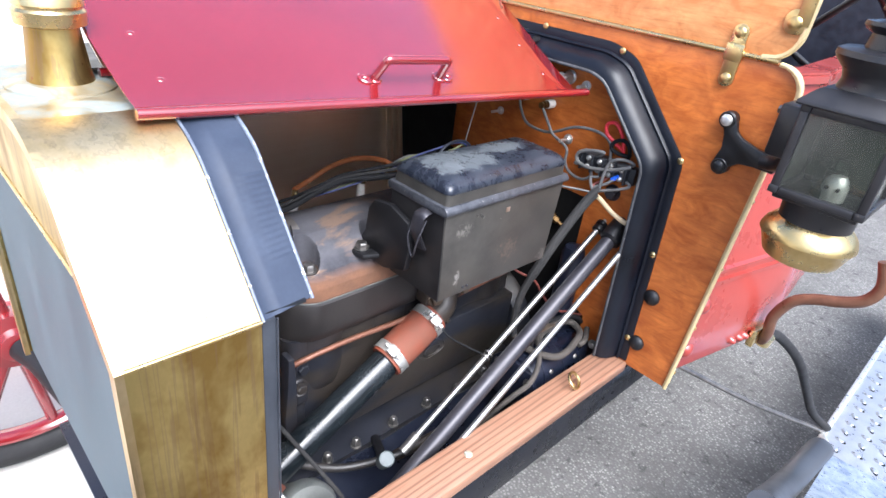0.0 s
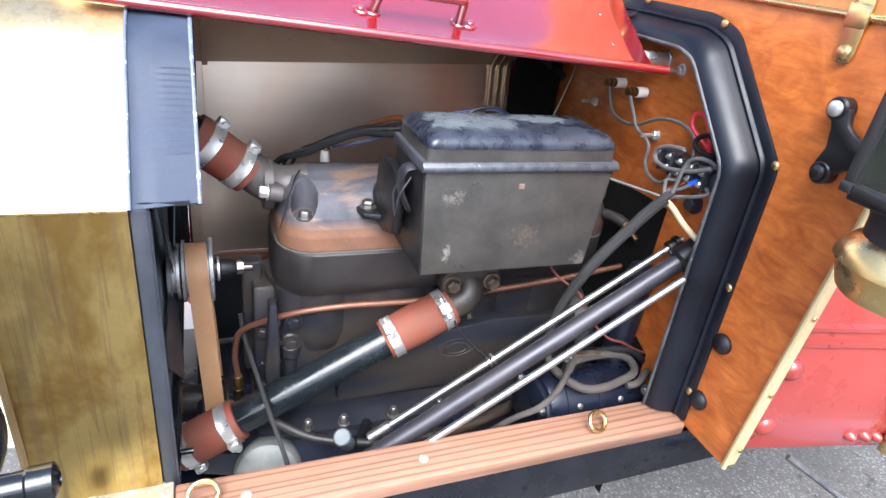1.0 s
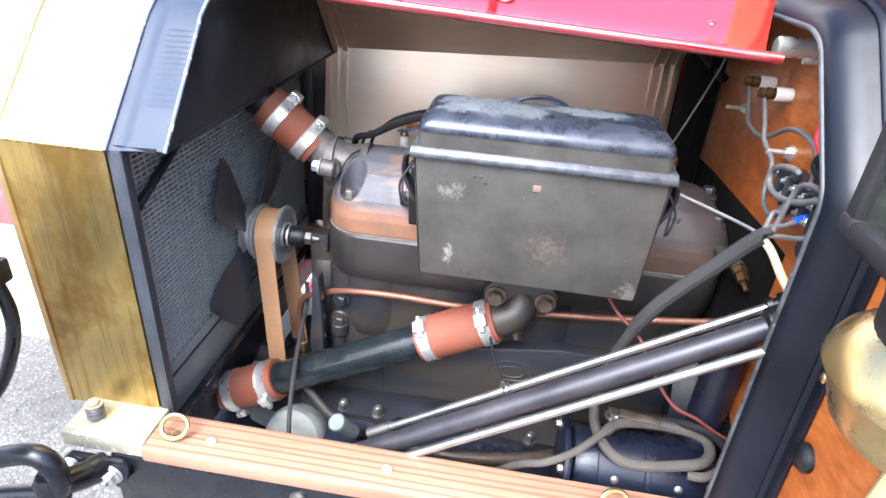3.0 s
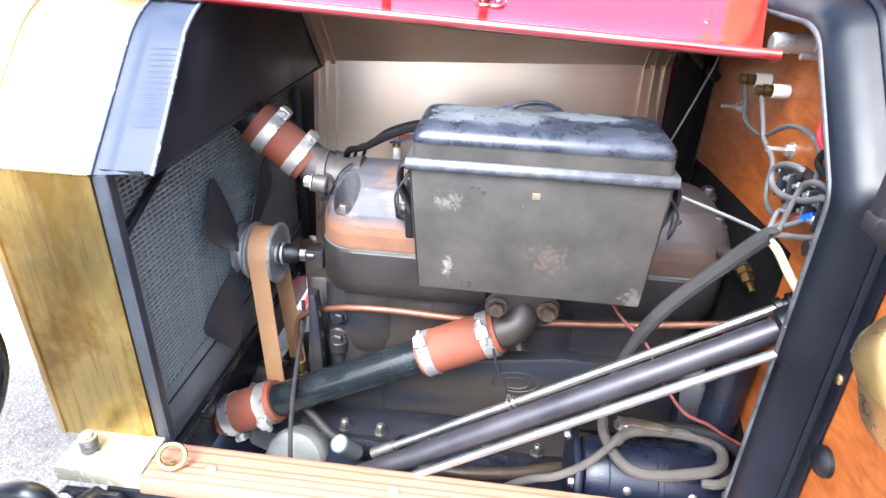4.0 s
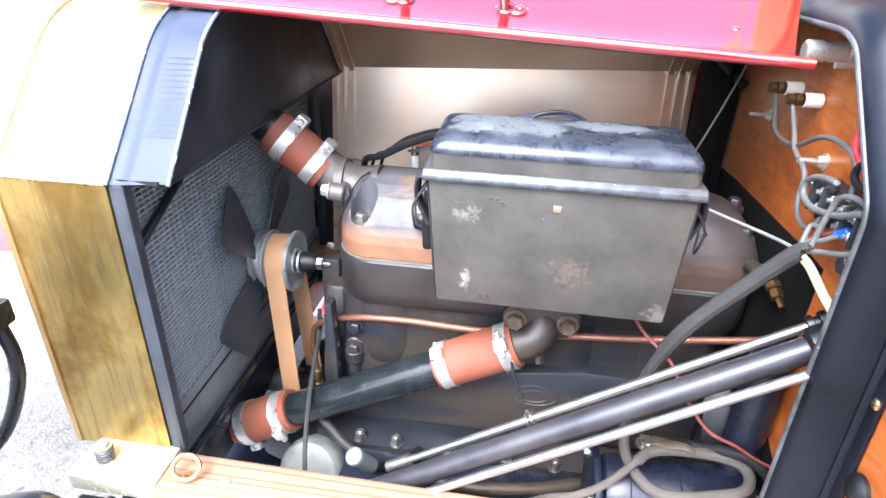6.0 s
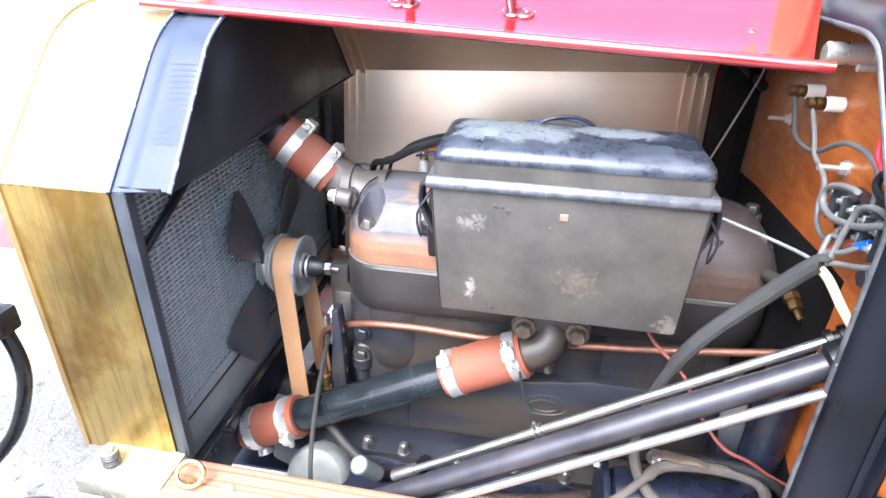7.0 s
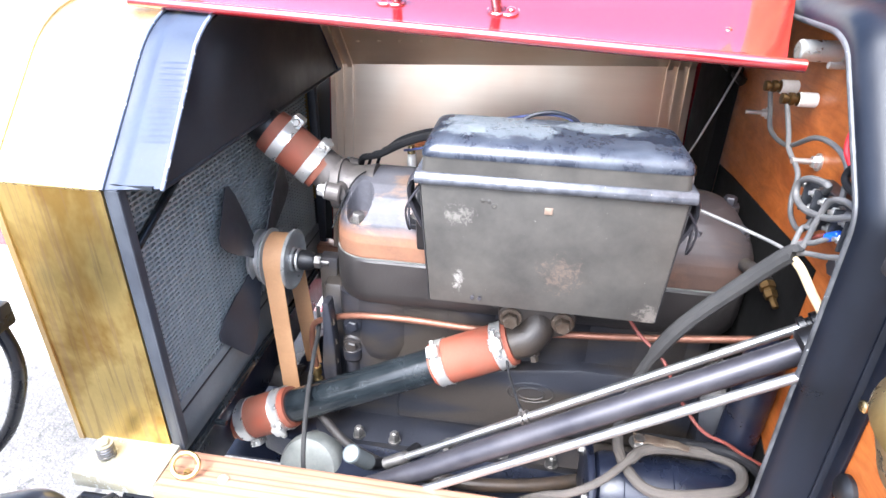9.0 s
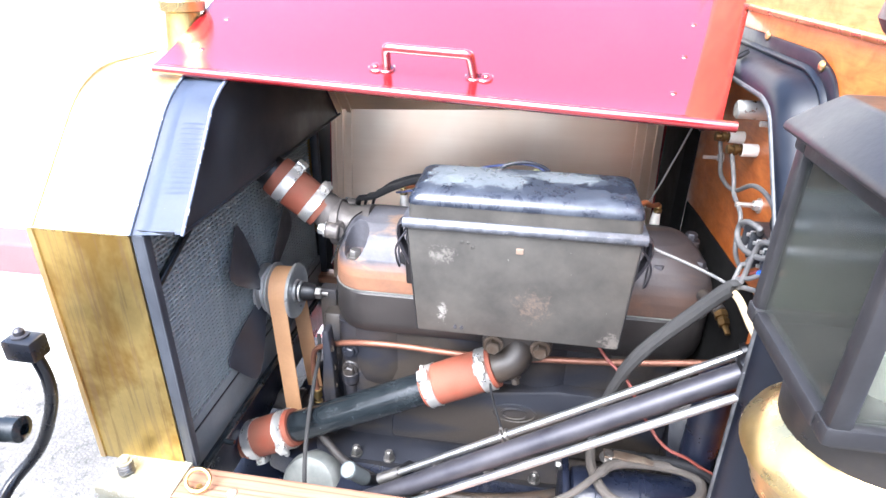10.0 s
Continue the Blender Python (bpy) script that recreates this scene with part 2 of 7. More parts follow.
def make_oak():
    a = Mat("oiled_oak", 0.42, 0.0, 0.5, 0.15)
    band = a.wave(30, 5.0, (0.03, 1, 0.6), "Y", 3)
    pores = a.noise(420, 3, 0.6, (0.06, 1, 1))
    tone = a.noise(9, 3, 0.5, (0.4, 1, 1))
    col = a.mix(a.ramp(band, (0.45, 0.0), (0.76, 0.22), (0.97, 0.7)), srgb(156, 119, 97), srgb(70, 48, 39))
    col = a.mix(a.ramp(pores, (0.48, 0.0), (0.68, 0.5)), col, srgb(124, 82, 62))
    col = a.mix(a.math("MULTIPLY", tone, 0.45), col, srgb(148, 109, 85))
    a.put("Base Color", col)
    a.bump(pores, 0.2, 0.0006).bump(band, 0.08, 0.0006)
    return a.m


def make_red():
    a = Mat("red_enamel", 0.16, 0.0, 0.5, 1.0)
    n = a.noise(9, 3, 0.5)
    a.put("Base Color", a.mix(n, srgb(108, 15, 22), srgb(128, 26, 31)))
    haze = a.noise(7, 4, 0.55, (1, 0.5, 0.5), 0.6)
    a.put("Coat Roughness", a.ramp(haze, (0.35, 0.07), (0.7, 0.24))).put("Coat IOR", 1.9)
    a.bump(a.noise(6, 3, 0.5), 0.10, 0.006).bump(a.noise(14, 3, 0.5), 0.03, 0.004).bump(a.noise(500, 2, 0.5), 0.02, 0.0003)
    return a.m


def make_alu():
    a = Mat("bare_aluminium", 0.3, 0.82)
    brush = a.noise(90, 4, 0.6, (0.06, 1, 1))
    blot = a.noise(7, 3, 0.5, (1, 1, 0.6))
    col = a.mix(a.ramp(blot, (0.35, 0.0), (0.7, 1.0)), srgb(255, 238, 216), srgb(246, 216, 188))
    a.put("Base Color", a.mix(a.math("MULTIPLY", brush, 0.25), col, srgb(206, 174, 144)))
    a.put("Roughness", 0.29)
    a.bump(brush, 0.06, 0.0005)
    return a.m


def make_core():
    a = Mat("radiator_core_paint", 0.6, 0.0)
    d = a.voronoi(420, "F1", (1, 0.5, 1))[0]
    n = a.noise(16, 4, 0.6)
    a.put("Base Color", a.mix(a.ramp(n, (0.3, 0.0), (0.7, 1.0)), srgb(120, 129, 131), srgb(148, 154, 153)))
    a.bump(d, 0.5, 0.001)
    return a.m


def make_asphalt():
    a = Mat("asphalt", 0.9, 0.0, 0.3)
    d, c = a.voronoi(125)
    n, f = a.noise(3, 4, 0.6), a.noise(260, 3, 0.6)
    stone = a.ramp(c, (0.0, srgb(84, 82, 80)), (0.5, srgb(128, 126, 123)), (1.0, srgb(172, 169, 164)))
    col = a.mix(a.ramp(d, (0.25, 0.0), (0.6, 1.0)), stone, srgb(100, 98, 95))
    col = a.mix(a.ramp(n, (0.4, 0.0), (0.7, 0.75)), col, srgb(74, 72, 69))
    tar = a.noise(26, 5, 0.7, distort=0.4)
    col = a.mix(a.ramp(tar, (0.56, 0.0), (0.66, 0.75)), col, srgb(50, 49, 48))
    a.put("Base Color", a.mix(a.math("MULTIPLY", f, 0.4), col, srgb(84, 83, 81)))
    a.bump(d, 0.6, 0.004).bump(f, 0.3, 0.001)
    return a.m


def make_concrete(name, c1, c2):
    a = Mat(name, 0.85, 0.0, 0.3)
    n, f = a.noise(2.2, 5, 0.6), a.noise(140, 4, 0.6)
    a.put("Base Color", a.mix(a.math("MULTIPLY", f, 0.4), a.mix(n, c1, c2), tuple(c * 0.6 for c in c1[:3]) + (1,)))
    a.bump(f, 0.3, 0.0015)
    return a.m


def make_coilbox():
    a = Mat("worn_black_tin", 0.42, 0.55)
    up = a.noise(13, 6, 0.65)
    f = a.noise(240, 4, 0.65)
    scuff = a.noise(55, 5, 0.75, (1, 1, 0.5))
    col = a.mix(a.ramp(up, (0.36, 0.0), (0.66, 1.0)), srgb(74, 72, 69), srgb(94, 91, 86))
    col = a.mix(a.ramp(scuff, (0.62, 0.0), (0.74, 0.45)), col, srgb(70, 68, 68))
    col = a.mix(a.ramp(f, (0.72, 0.0), (0.76, 0.6)), col, srgb(180, 176, 170))
    rub = a.noise(150, 5, 0.75, distort=0.6)
    for centre, r, sc, tone in (((0.335, 0.068, 0.985), 0.034, (1, 1, 1.6), srgb(150, 145, 138)), ((0.338, 0.068, 0.908), 0.028, (2.2, 1, 0.9), srgb(206, 202, 196)),
                                ((0.445, 0.068, 0.925), 0.045, (1, 1, 1), srgb(128, 110, 98)), ((0.54, 0.068, 0.885), 0.03, (1, 1, 1), srgb(158, 152, 144))):
        worn = a.math("ADD", a.math("MULTIPLY", rub, 1.0), a.math("MULTIPLY", a.near(centre, r, sc), 0.42))
        col = a.mix(a.ramp(worn, (0.74, 0.0), (0.90, 0.55)), col, tone)
    line = a.math("ADD", a.noise(70, 3, 0.5, (0.07, 1, 1)), a.math("MULTIPLY", a.near((0.45, 0.07, 1.033), 0.16, (1, 1, 7)), 0.16))
    col = a.mix(a.ramp(line, (0.77, 0.0), (0.80, 0.7)), col, srgb(180, 176, 170))
    a.put("Base Color", col)
    a.put("Roughness", a.ramp(up, (0.3, 0.3), (0.7, 0.46)))
    a.bump(up, 0.15, 0.003).bump(f, 0.1, 0.0005).bump(rub, 0.06, 0.0008)
    return a.m


def make_lid():
    a = Mat("flaking_black_lid", 0.3, 0.2)
    up, f = a.noise(24, 8, 0.78, distort=0.3), a.noise(190, 5, 0.7)
    patch = a.ramp(up, (0.43, 0.0), (0.54, 0.5), (0.66, 1.0))
    col = a.mix(patch, srgb(34, 38, 48), srgb(62, 67, 76))
    flake = a.noise(38, 8, 0.75, distort=0.8)
    for centre, r, sc in (((0.375, 0.135, 1.062), 0.085, (1, 1.3, 1)), ((0.47, 0.14, 1.062), 0.05, (0.8, 1.4, 1)), ((0.335, 0.11, 1.06), 0.03, (1, 1, 1))):
        bare = a.math("ADD", flake, a.math("MULTIPLY", a.near(centre, r, sc), 0.5))
        col = a.mix(a.ramp(bare, (0.66, 0.0), (0.74, 0.65)), col, srgb(112, 118, 122))
    col = a.mix(a.ramp(f, (0.58, 0.0), (0.66, 0.5)), col, srgb(28, 30, 38))
    chip = a.noise(420, 4, 0.7)
    col = a.mix(a.ramp(chip, (0.70, 0.0), (0.73, 0.8)), col, srgb(188, 188, 188))
    a.put("Base Color", col)
    a.put("Roughness", a.ramp(up, (0.45, 0.24), (0.6, 0.48)))
    a.bump(patch, 0.12, 0.0004).bump(f, 0.12, 0.0005)
    return a.m


def make_iron(name, c1, c2, rust, rust_at, rough=0.55, metal=0.35):
    a = Mat(name, rough, metal)
    n, f, r = a.noise(12, 5, 0.65), a.noise(260, 4, 0.7), a.noise(7, 5, 0.6, (0.5, 1, 1.6), 0.6)
    col = a.mix(a.ramp(n, (0.32, 0.0), (0.7, 1.0)), c1, c2)
    col = a.mix(a.ramp(r, (rust_at, 0.0), (rust_at + 0.14, 1.0)), col, rust)
    a.put("Base Color", a.mix(a.math("MULTIPLY", f, 0.4), col, tuple(c * 0.5 for c in c1[:3]) + (1,)))
    a.put("Roughness", a.ramp(n, (0.3, rough - 0.1), (0.7, rough + 0.15)))
    a.bump(f, 0.35, 0.0012).bump(n, 0.2, 0.003)
    return a.m


def make_glass(name, tint, rough=0.03, clear=1.0):
    a = Mat(name, rough, 0.0)
    a.put("Base Color", tint).put("Transmission Weight", clear).put("IOR", 1.45)
    a.put("Roughness", a.ramp(a.noise(30, 4, 0.6), (0.4, rough), (0.75, rough + 0.12)))
    return a.m


def make_head():
    """Grey sooty dome over a rust-brown skirt; the rust line wanders."""
    a = Mat("rust_skirted_head", 0.5, 0.1, 0.28)
    n, f = a.noise(13, 5, 0.65), a.noise(260, 4, 0.7)
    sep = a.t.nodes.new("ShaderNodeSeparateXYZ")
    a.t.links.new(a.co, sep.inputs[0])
    level = a.math("ADD", a.math("MULTIPLY", a.math("SUBTRACT", sep.outputs["Z"], 0.888), 34.0), a.math("MULTIPLY", a.noise(9, 4, 0.6, (0.6, 1, 1)), 1.5))
    col = a.mix(a.ramp(n, (0.3, 0.0), (0.7, 1.0)), srgb(60, 61, 68), srgb(100, 100, 106))
    tan = a.noise(16, 5, 0.65, (0.5, 1, 1.2), 0.8)
    col = a.mix(a.ramp(tan, (0.56, 0.0), (0.66, 0.7)), col, srgb(138, 112, 92))
    rust = a.mix(a.ramp(n, (0.35, 0.0), (0.65, 1.0)), srgb(142, 102, 78), srgb(112, 84, 68))
    col = a.mix(a.ramp(level, (0.45, 0.0), (1.0, 1.0)), rust, col)
    # Dark brown grows from mid-length to the firewall end, broken up by noise.
    rear_tone = a.math("ADD", a.math("MULTIPLY", a.math("SUBTRACT", sep.outputs["X"], 0.42), 1.6), a.noise(10, 5, 0.65))
    col = a.mix(a.ramp(rear_tone, (0.50, 0.0), (0.84, 0.82)), col, srgb(56, 48, 46))
    a.put("Base Color", a.mix(a.math("MULTIPLY", f, 0.35), col, srgb(54, 48, 46)))
    a.put("Roughness", a.ramp(n, (0.3, 0.42), (0.7, 0.62)))
    a.bump(f, 0.3, 0.001).bump(n, 0.2, 0.003)
    return a.m


BRASS, CRUST = make_brass("brass_aged", srgb(234, 212, 166), srgb(212, 178, 116)), make_brass_crust()
# Same brass as the shoulders: real tarnish streaks, plus a base darkened as shading.
BRASS_SIDE = make_brass("brass_tarnished_and_shaded", srgb(214, 190, 124), srgb(164, 134, 74), 0.34, (0.46, 0.58))
BRASS_TRIM = speckled("brass_trim", srgb(230, 208, 156), srgb(206, 174, 108), 0.3, 1.0, 30, 300, 0.08)
DASH = make_ply("varnished_orange_plywood", srgb(200, 116, 54), srgb(156, 80, 32))
DASH_UP = make_ply("varnished_light_plywood", srgb(224, 164, 108), srgb(194, 124, 74))
OAK = make_oak()
RED = make_red()
ALU = make_alu()
CORE = make_core()
COREFACE = speckled("slate_grey_core_paint", srgb(84, 98, 105), srgb(110, 122, 128), 0.6, 0.0, 14, 420, 0.35, None, 0.7, 0.4, 0.0, 0.1, (1, 1, 0.25))
BLACK = speckled("chipped_black_enamel", srgb(15, 17, 22), srgb(27, 29, 36), 0.28, 0.0, 22, 260, 0.12, srgb(150, 152, 156), 0.735)
BLACK_SATIN = speckled("satin_black_paint", srgb(14, 14, 16), srgb(26, 26, 29), 0.42, 0.0, 30, 300, 0.15)
DARKPLATE = speckled("sooty_black_sheet", srgb(22, 25, 30), srgb(38, 41, 46), 0.5, 0.0, 14, 220, 0.12, srgb(140, 138, 134), 0.74)
COILTIN, LIDTIN = make_coilbox(), make_lid()
HEADIRON = make_iron("sooty_cast_iron_head", srgb(80, 76, 74), srgb(110, 104, 100), srgb(126, 96, 74), 0.56, 0.5, 0.3)
RUSTHEAD = make_head()
RUSTBAND = make_iron("rusty_cast_iron", srgb(150, 100, 72), srgb(176, 128, 96), srgb(120, 84, 66), 0.55, 0.6, 0.15)
BLOCKIRON = make_iron("oily_cast_iron", srgb(36, 34, 34), srgb(56, 52, 50), srgb(92, 70, 56), 0.62, 0.45, 0.1)
BLOCKLOW = make_iron("oily_blackened_iron", srgb(25, 27, 34), srgb(38, 40, 48), srgb(54, 48, 42), 0.45, 0.44, 0.0)
# Worn black enamel; its blue-grey base carries the sheen of the sky.
LEDGE = speckled("worn_blue_black_sky_sheen", srgb(44, 52, 68), srgb(62, 70, 86), 0.55, 0.0, 18, 240, 0.1, srgb(196, 200, 206), 0.70, 0.3)
PANBLACK = make_iron("oily_blue_black_enamel", srgb(16, 20, 33), srgb(30, 35, 50), srgb(50, 45, 42), 0.62, 0.30, 0.0)
PIPEPAINT = speckled("black_pipe_paint", srgb(17, 21, 24), srgb(34, 39, 42), 0.2, 0.0, 30, 300, 0.06)
HOSE = speckled("red_rubber_hose", srgb(128, 58, 36), srgb(114, 76, 60), 0.75, 0.0, 22, 300, 0.15)
STEEL = speckled("bright_steel", srgb(206, 206, 204), srgb(232, 230, 226), 0.42, 0.85, 60, 500, 0.08)
CHROME = speckled("nickel_rod", srgb(156, 156, 158), srgb(190, 188, 184), 0.34, 0.9, 20, 400, 0.03, rough_var=0.08)
DULLSTEEL = speckled("dull_steel", srgb(118, 116, 114), srgb(158, 154, 150), 0.4, 0.9, 60, 400, 0.12)
RUSTYSTEEL = speckled("rusty_brown_steel", srgb(84, 70, 58), srgb(124, 112, 98), 0.45, 0.5, 60, 400, 0.2, srgb(150, 140, 126), 0.62)
DARKSTEEL = speckled("blued_steel_tube", srgb(52, 51, 57), srgb(76, 74, 78), 0.40, 0.45, 24, 300, 0.05)
COPPER = speckled("copper_pipe", srgb(128, 86, 68), srgb(106, 72, 57), 0.48, 0.45, 30, 300, 0.08)
BELT = speckled("tan_leather_belt", srgb(178, 134, 94), srgb(196, 152, 110), 0.6, 0.0, 18, 260, 0.15)
LOOM = speckled("grey_cotton_loom", srgb(36, 35, 35), srgb(52, 51, 50), 0.9, 0.0, 90, 900, 0.7)
WIREGREY = speckled("grey_wire", srgb(82, 82, 82), srgb(106, 104, 102), 0.6, 0.0, 60, 500, 0.2)
WIREBLACK = speckled("black_wire", srgb(20, 20, 22), srgb(34, 34, 36), 0.7, 0.0, 60, 500, 0.2, None, 0.7, 0.2)
WIRERED = speckled("red_wire", srgb(206, 40, 52), srgb(222, 64, 70), 0.45, 0.0, 60, 500, 0.1)
WIREBROWN = speckled("brown_red_wire", srgb(98, 45, 38), srgb(118, 60, 50), 0.6, 0.0, 60, 500, 0.1)
WIRECREAM = speckled("cream_wire", srgb(180, 160, 126), srgb(196, 178, 144), 0.6, 0.0, 60, 500, 0.1)
WIREORANGE = speckled("orange_braided_wire", srgb(122, 66, 30), srgb(152, 92, 48), 0.7, 0.0, 90, 700, 0.4)
WIREBLUE = speckled("blue_sleeve", srgb(28, 78, 190), srgb(44, 98, 206), 0.4, 0.0, 60, 500, 0.1)
BAKELITE = speckled("black_bakelite", srgb(34, 36, 40), srgb(52, 54, 58), 0.4, 0.0, 60, 500, 0.1)
PORCELAIN = speckled("white_porcelain", srgb(226, 222, 214), srgb(240, 238, 232), 0.25, 0.0, 60, 500, 0.03)
RUBBER = speckled("black_rubber", srgb(22, 22, 23), srgb(36, 35, 36), 0.75, 0.0, 30, 400, 0.25)
LEATHER = speckled("black_leather", srgb(26, 28, 36), srgb(40, 44, 56), 0.42, 0.0, 40, 300, 0.3)
TREAD = speckled("tread_plate", srgb(158, 164, 172), srgb(184, 189, 196), 0.34, 0.6, 26, 300, 0.12)
LAMPBLACK = speckled("worn_lamp_black", srgb(28, 28, 31), srgb(46, 45, 47), 0.36, 0.1, 26, 300, 0.12, srgb(124, 112, 98), 0.69)
# Black fender enamel with reflected sky mixed into the base as grey.
FENDERBLACK = speckled("black_enamel_sky_sheen", srgb(46, 48, 53), srgb(72, 75, 81), 0.45, 0.0, 8, 220, 0.1, None, 0.7, 0.4, 0.2)
SCUFFED = speckled("scuffed_bare_metal", srgb(196, 204, 214), srgb(120, 136, 158), 0.36, 0.6, 34, 300, 0.3, srgb(62, 70, 84), 0.60)
ASPHALT = make_asphalt()
GUTTER = make_concrete("pale_concrete", srgb(174, 171, 165), srgb(190, 187, 181))
KERBRED = make_concrete("red_kerb_paint", srgb(160, 70, 74), srgb(178, 92, 92))
WALLPALE = make_concrete("pale_stucco", srgb(214, 211, 204), srgb(226, 223, 217))
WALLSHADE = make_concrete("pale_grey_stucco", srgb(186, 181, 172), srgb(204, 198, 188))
GLASS = make_glass("sooted_lamp_glass", (0.5, 0.52, 0.46, 1), 0.05, 0.975)
TINOLIVE = speckled("dirty_tin_lining", srgb(42, 50, 43), srgb(62, 70, 60), 0.5, 0.3, 26, 240, 0.1)
FOOTBRASS = speckled("corroded_pale_brass", srgb(166, 158, 130), srgb(188, 184, 168), 0.5, 0.3, 30, 260, 0.25, srgb(206, 208, 200), 0.55)
BRASSDULL = speckled("tarnished_brass_fitting", srgb(98, 76, 46), srgb(124, 98, 62), 0.45, 0.9, 60, 400, 0.1)
WORN = speckled("paint_worn_to_metal", srgb(34, 34, 36), srgb(94, 95, 97), 0.5, 0.1, 36, 300, 0.15, srgb(164, 166, 168), 0.66)
BOXEND = speckled("black_box_end", srgb(30, 30, 32), srgb(52, 50, 50), 0.42, 0.2, 24, 260, 0.12, srgb(110, 106, 100), 0.72)
HORNBROWN = speckled("brown_horn_tube", srgb(104, 72, 56), srgb(128, 92, 72), 0.4, 0.3, 24, 260, 0.1)

STEELGREY = speckled("grey_machined_steel", srgb(146, 148, 146), srgb(178, 178, 174), 0.36, 0.35, 40, 400, 0.08)
TINGREY = speckled("galvanised_grey_tin", srgb(104, 108, 106), srgb(136, 138, 134), 0.5, 0.4, 40, 300, 0.12, srgb(110, 108, 102), 0.64)
COPPERPALE = speckled("pale_copper_plug", srgb(150, 128, 112), srgb(172, 150, 134), 0.4, 0.6, 60, 400, 0.05)
TANKGREY = speckled("sooty_grey_tank_paint", srgb(104, 108, 110), srgb(130, 133, 132), 0.5, 0.1, 16, 240, 0.1)
TANKDARK = speckled("sooty_slate_paint", srgb(84, 90, 91), srgb(108, 114, 114), 0.6, 0.0, 16, 240, 0.1)
ZINC = speckled("bright_zinc_plate", srgb(206, 206, 202), srgb(228, 226, 220), 0.34, 0.75, 60, 500, 0.08)
NAVY = speckled("blue_black_enamel", srgb(9, 12, 20), srgb(18, 23, 34), 0.40, 0.0, 16, 260, 0.1, srgb(140, 146, 154), 0.735, 0.38)
# The hood's red again, its base paled to stand in for reflected sky.
RED_BODY = speckled("red_body_paint_sky_sheen", srgb(142, 52, 46), srgb(158, 66, 58), 0.3, 0.0, 10, 300, 0.02, None, 0.7, 0.4, 0.4)
WIREOLIVE = speckled("olive_green_wire", srgb(104, 108, 66), srgb(124, 126, 82), 0.55, 0.0, 60, 500, 0.15)
WIRENAVY = speckled("faded_navy_wire", srgb(44, 52, 92), srgb(62, 70, 112), 0.55, 0.0, 60, 500, 0.15)
# Brighter copy of the trim brass: skylight on the board edge, put into colour.
EDGEBRASS = speckled("flat_brass_sky_sheen", srgb(232, 208, 152), srgb(240, 222, 176), 0.42, 0.55, 30, 300, 0.08)
RED_BODY.node_tree.nodes["Principled BSDF"].inputs["Coat IOR"].default_value = 1.85
CABLEDIRT = speckled("dirty_brown_grey_cable", srgb(58, 54, 50), srgb(80, 74, 68), 0.85, 0.0, 40, 700, 0.4)
SLATE = speckled("worn_slate_grey_paint", srgb(42, 45, 52), srgb(62, 66, 73), 0.45, 0.0, 24, 260, 0.12, srgb(170, 172, 172), 0.70)
CHIPPED = speckled("chipped_pale_edge", srgb(78, 86, 102), srgb(120, 128, 144), 0.45, 0.0, 26, 300, 0.2, srgb(200, 201, 200), 0.58)
RIMWORN = speckled("rubbed_tin_rim", srgb(50, 52, 58), srgb(88, 90, 96), 0.38, 0.25, 90, 400, 0.2, srgb(168, 164, 158), 0.65)
MATTBLACK = speckled("matt_black_paint_and_shade", srgb(10, 10, 10), srgb(18, 17, 16), 0.85, 0.0, 20, 240, 0.1, None, 0.7, 0.2)
ELBOWIRON = make_iron("oily_brown_iron", srgb(46, 42, 39), srgb(70, 61, 52), srgb(88, 70, 53), 0.52, 0.42, 0.1)

CY = 0.281  # the car's middle line


# ---- ground and street ----
def build_street():
    bm = shell()
    box(bm, -60, 60, -60, 0.81, -0.3, 0.0)
    single("road", bm, ASPHALT, "grey asphalt road surface with exposed pale aggregate", "road", kind="structure")
    bm = shell()
    for i in range(-10, 11):
        box(bm, i * 3.0 + 0.004, i * 3.0 + 2.996, 0.815, 1.45, -0.3, 0.002, 0.004)
    single("gutter", bm, GUTTER, "pale concrete gutter strip beside the road", "gutter", kind="structure")
    bm = shell()
    for i in range(-10, 11):
        box(bm, i * 3.0 + 0.003, i * 3.0 + 2.997, 1.45, 1.60, -0.3, 0.15, 0.02, seg=3)
    single("kerb", bm, KERBRED, "red-painted concrete kerb", "kerb", kind="structure")
    bm = shell()
    for i in range(-20, 21):
        for j in range(2):
            box(bm, i * 1.5 + 0.004, i * 1.5 + 1.496, 1.604 + j * 1.6, 3.196 + j * 1.6, -0.3, 0.148, 0.006)
    single("pavement", bm, GUTTER, "pale concrete pavement slabs", "pavement", kind="structure")
    bm = shell()
    box(bm, -60, 60, 4.82, 5.1, -0.3, 4.0)
    single("wall_street", bm, WALLPALE, "pale plastered street wall", "wall", kind="structure")
    # Never in view: added to trim low sky light and reflect into the bay.
    bm = shell()
    box(bm, -60, 60, -26.4, -26.0, -0.3, 4.6)
    single("wall_unseen_opposite", bm, WALLSHADE, "unseen pale wall added across the street to shape low light", "wall", kind="structure")


# ---- radiator ----
def half_profile(off=0.0):
    """Left half of the radiator's outline (y, z), from the foot over the rounded shoulder to the middle."""
    out = [(off, 0.664), (off, 1.012 - off * 0.4)]
    for k in range(8):
        phi = radians(46.7 * (1 - k / 7))
        r = 0.139 - off
        out.append((0.199 - r * math.sin(phi), 1.021 + r * math.cos(phi)))
    return out + [(CY, 1.160 - off)]


def full_profile(off=0.0):
    h = half_profile(off)
    return h + [(2 * CY - y, z) for y, z in h[-2::-1]]


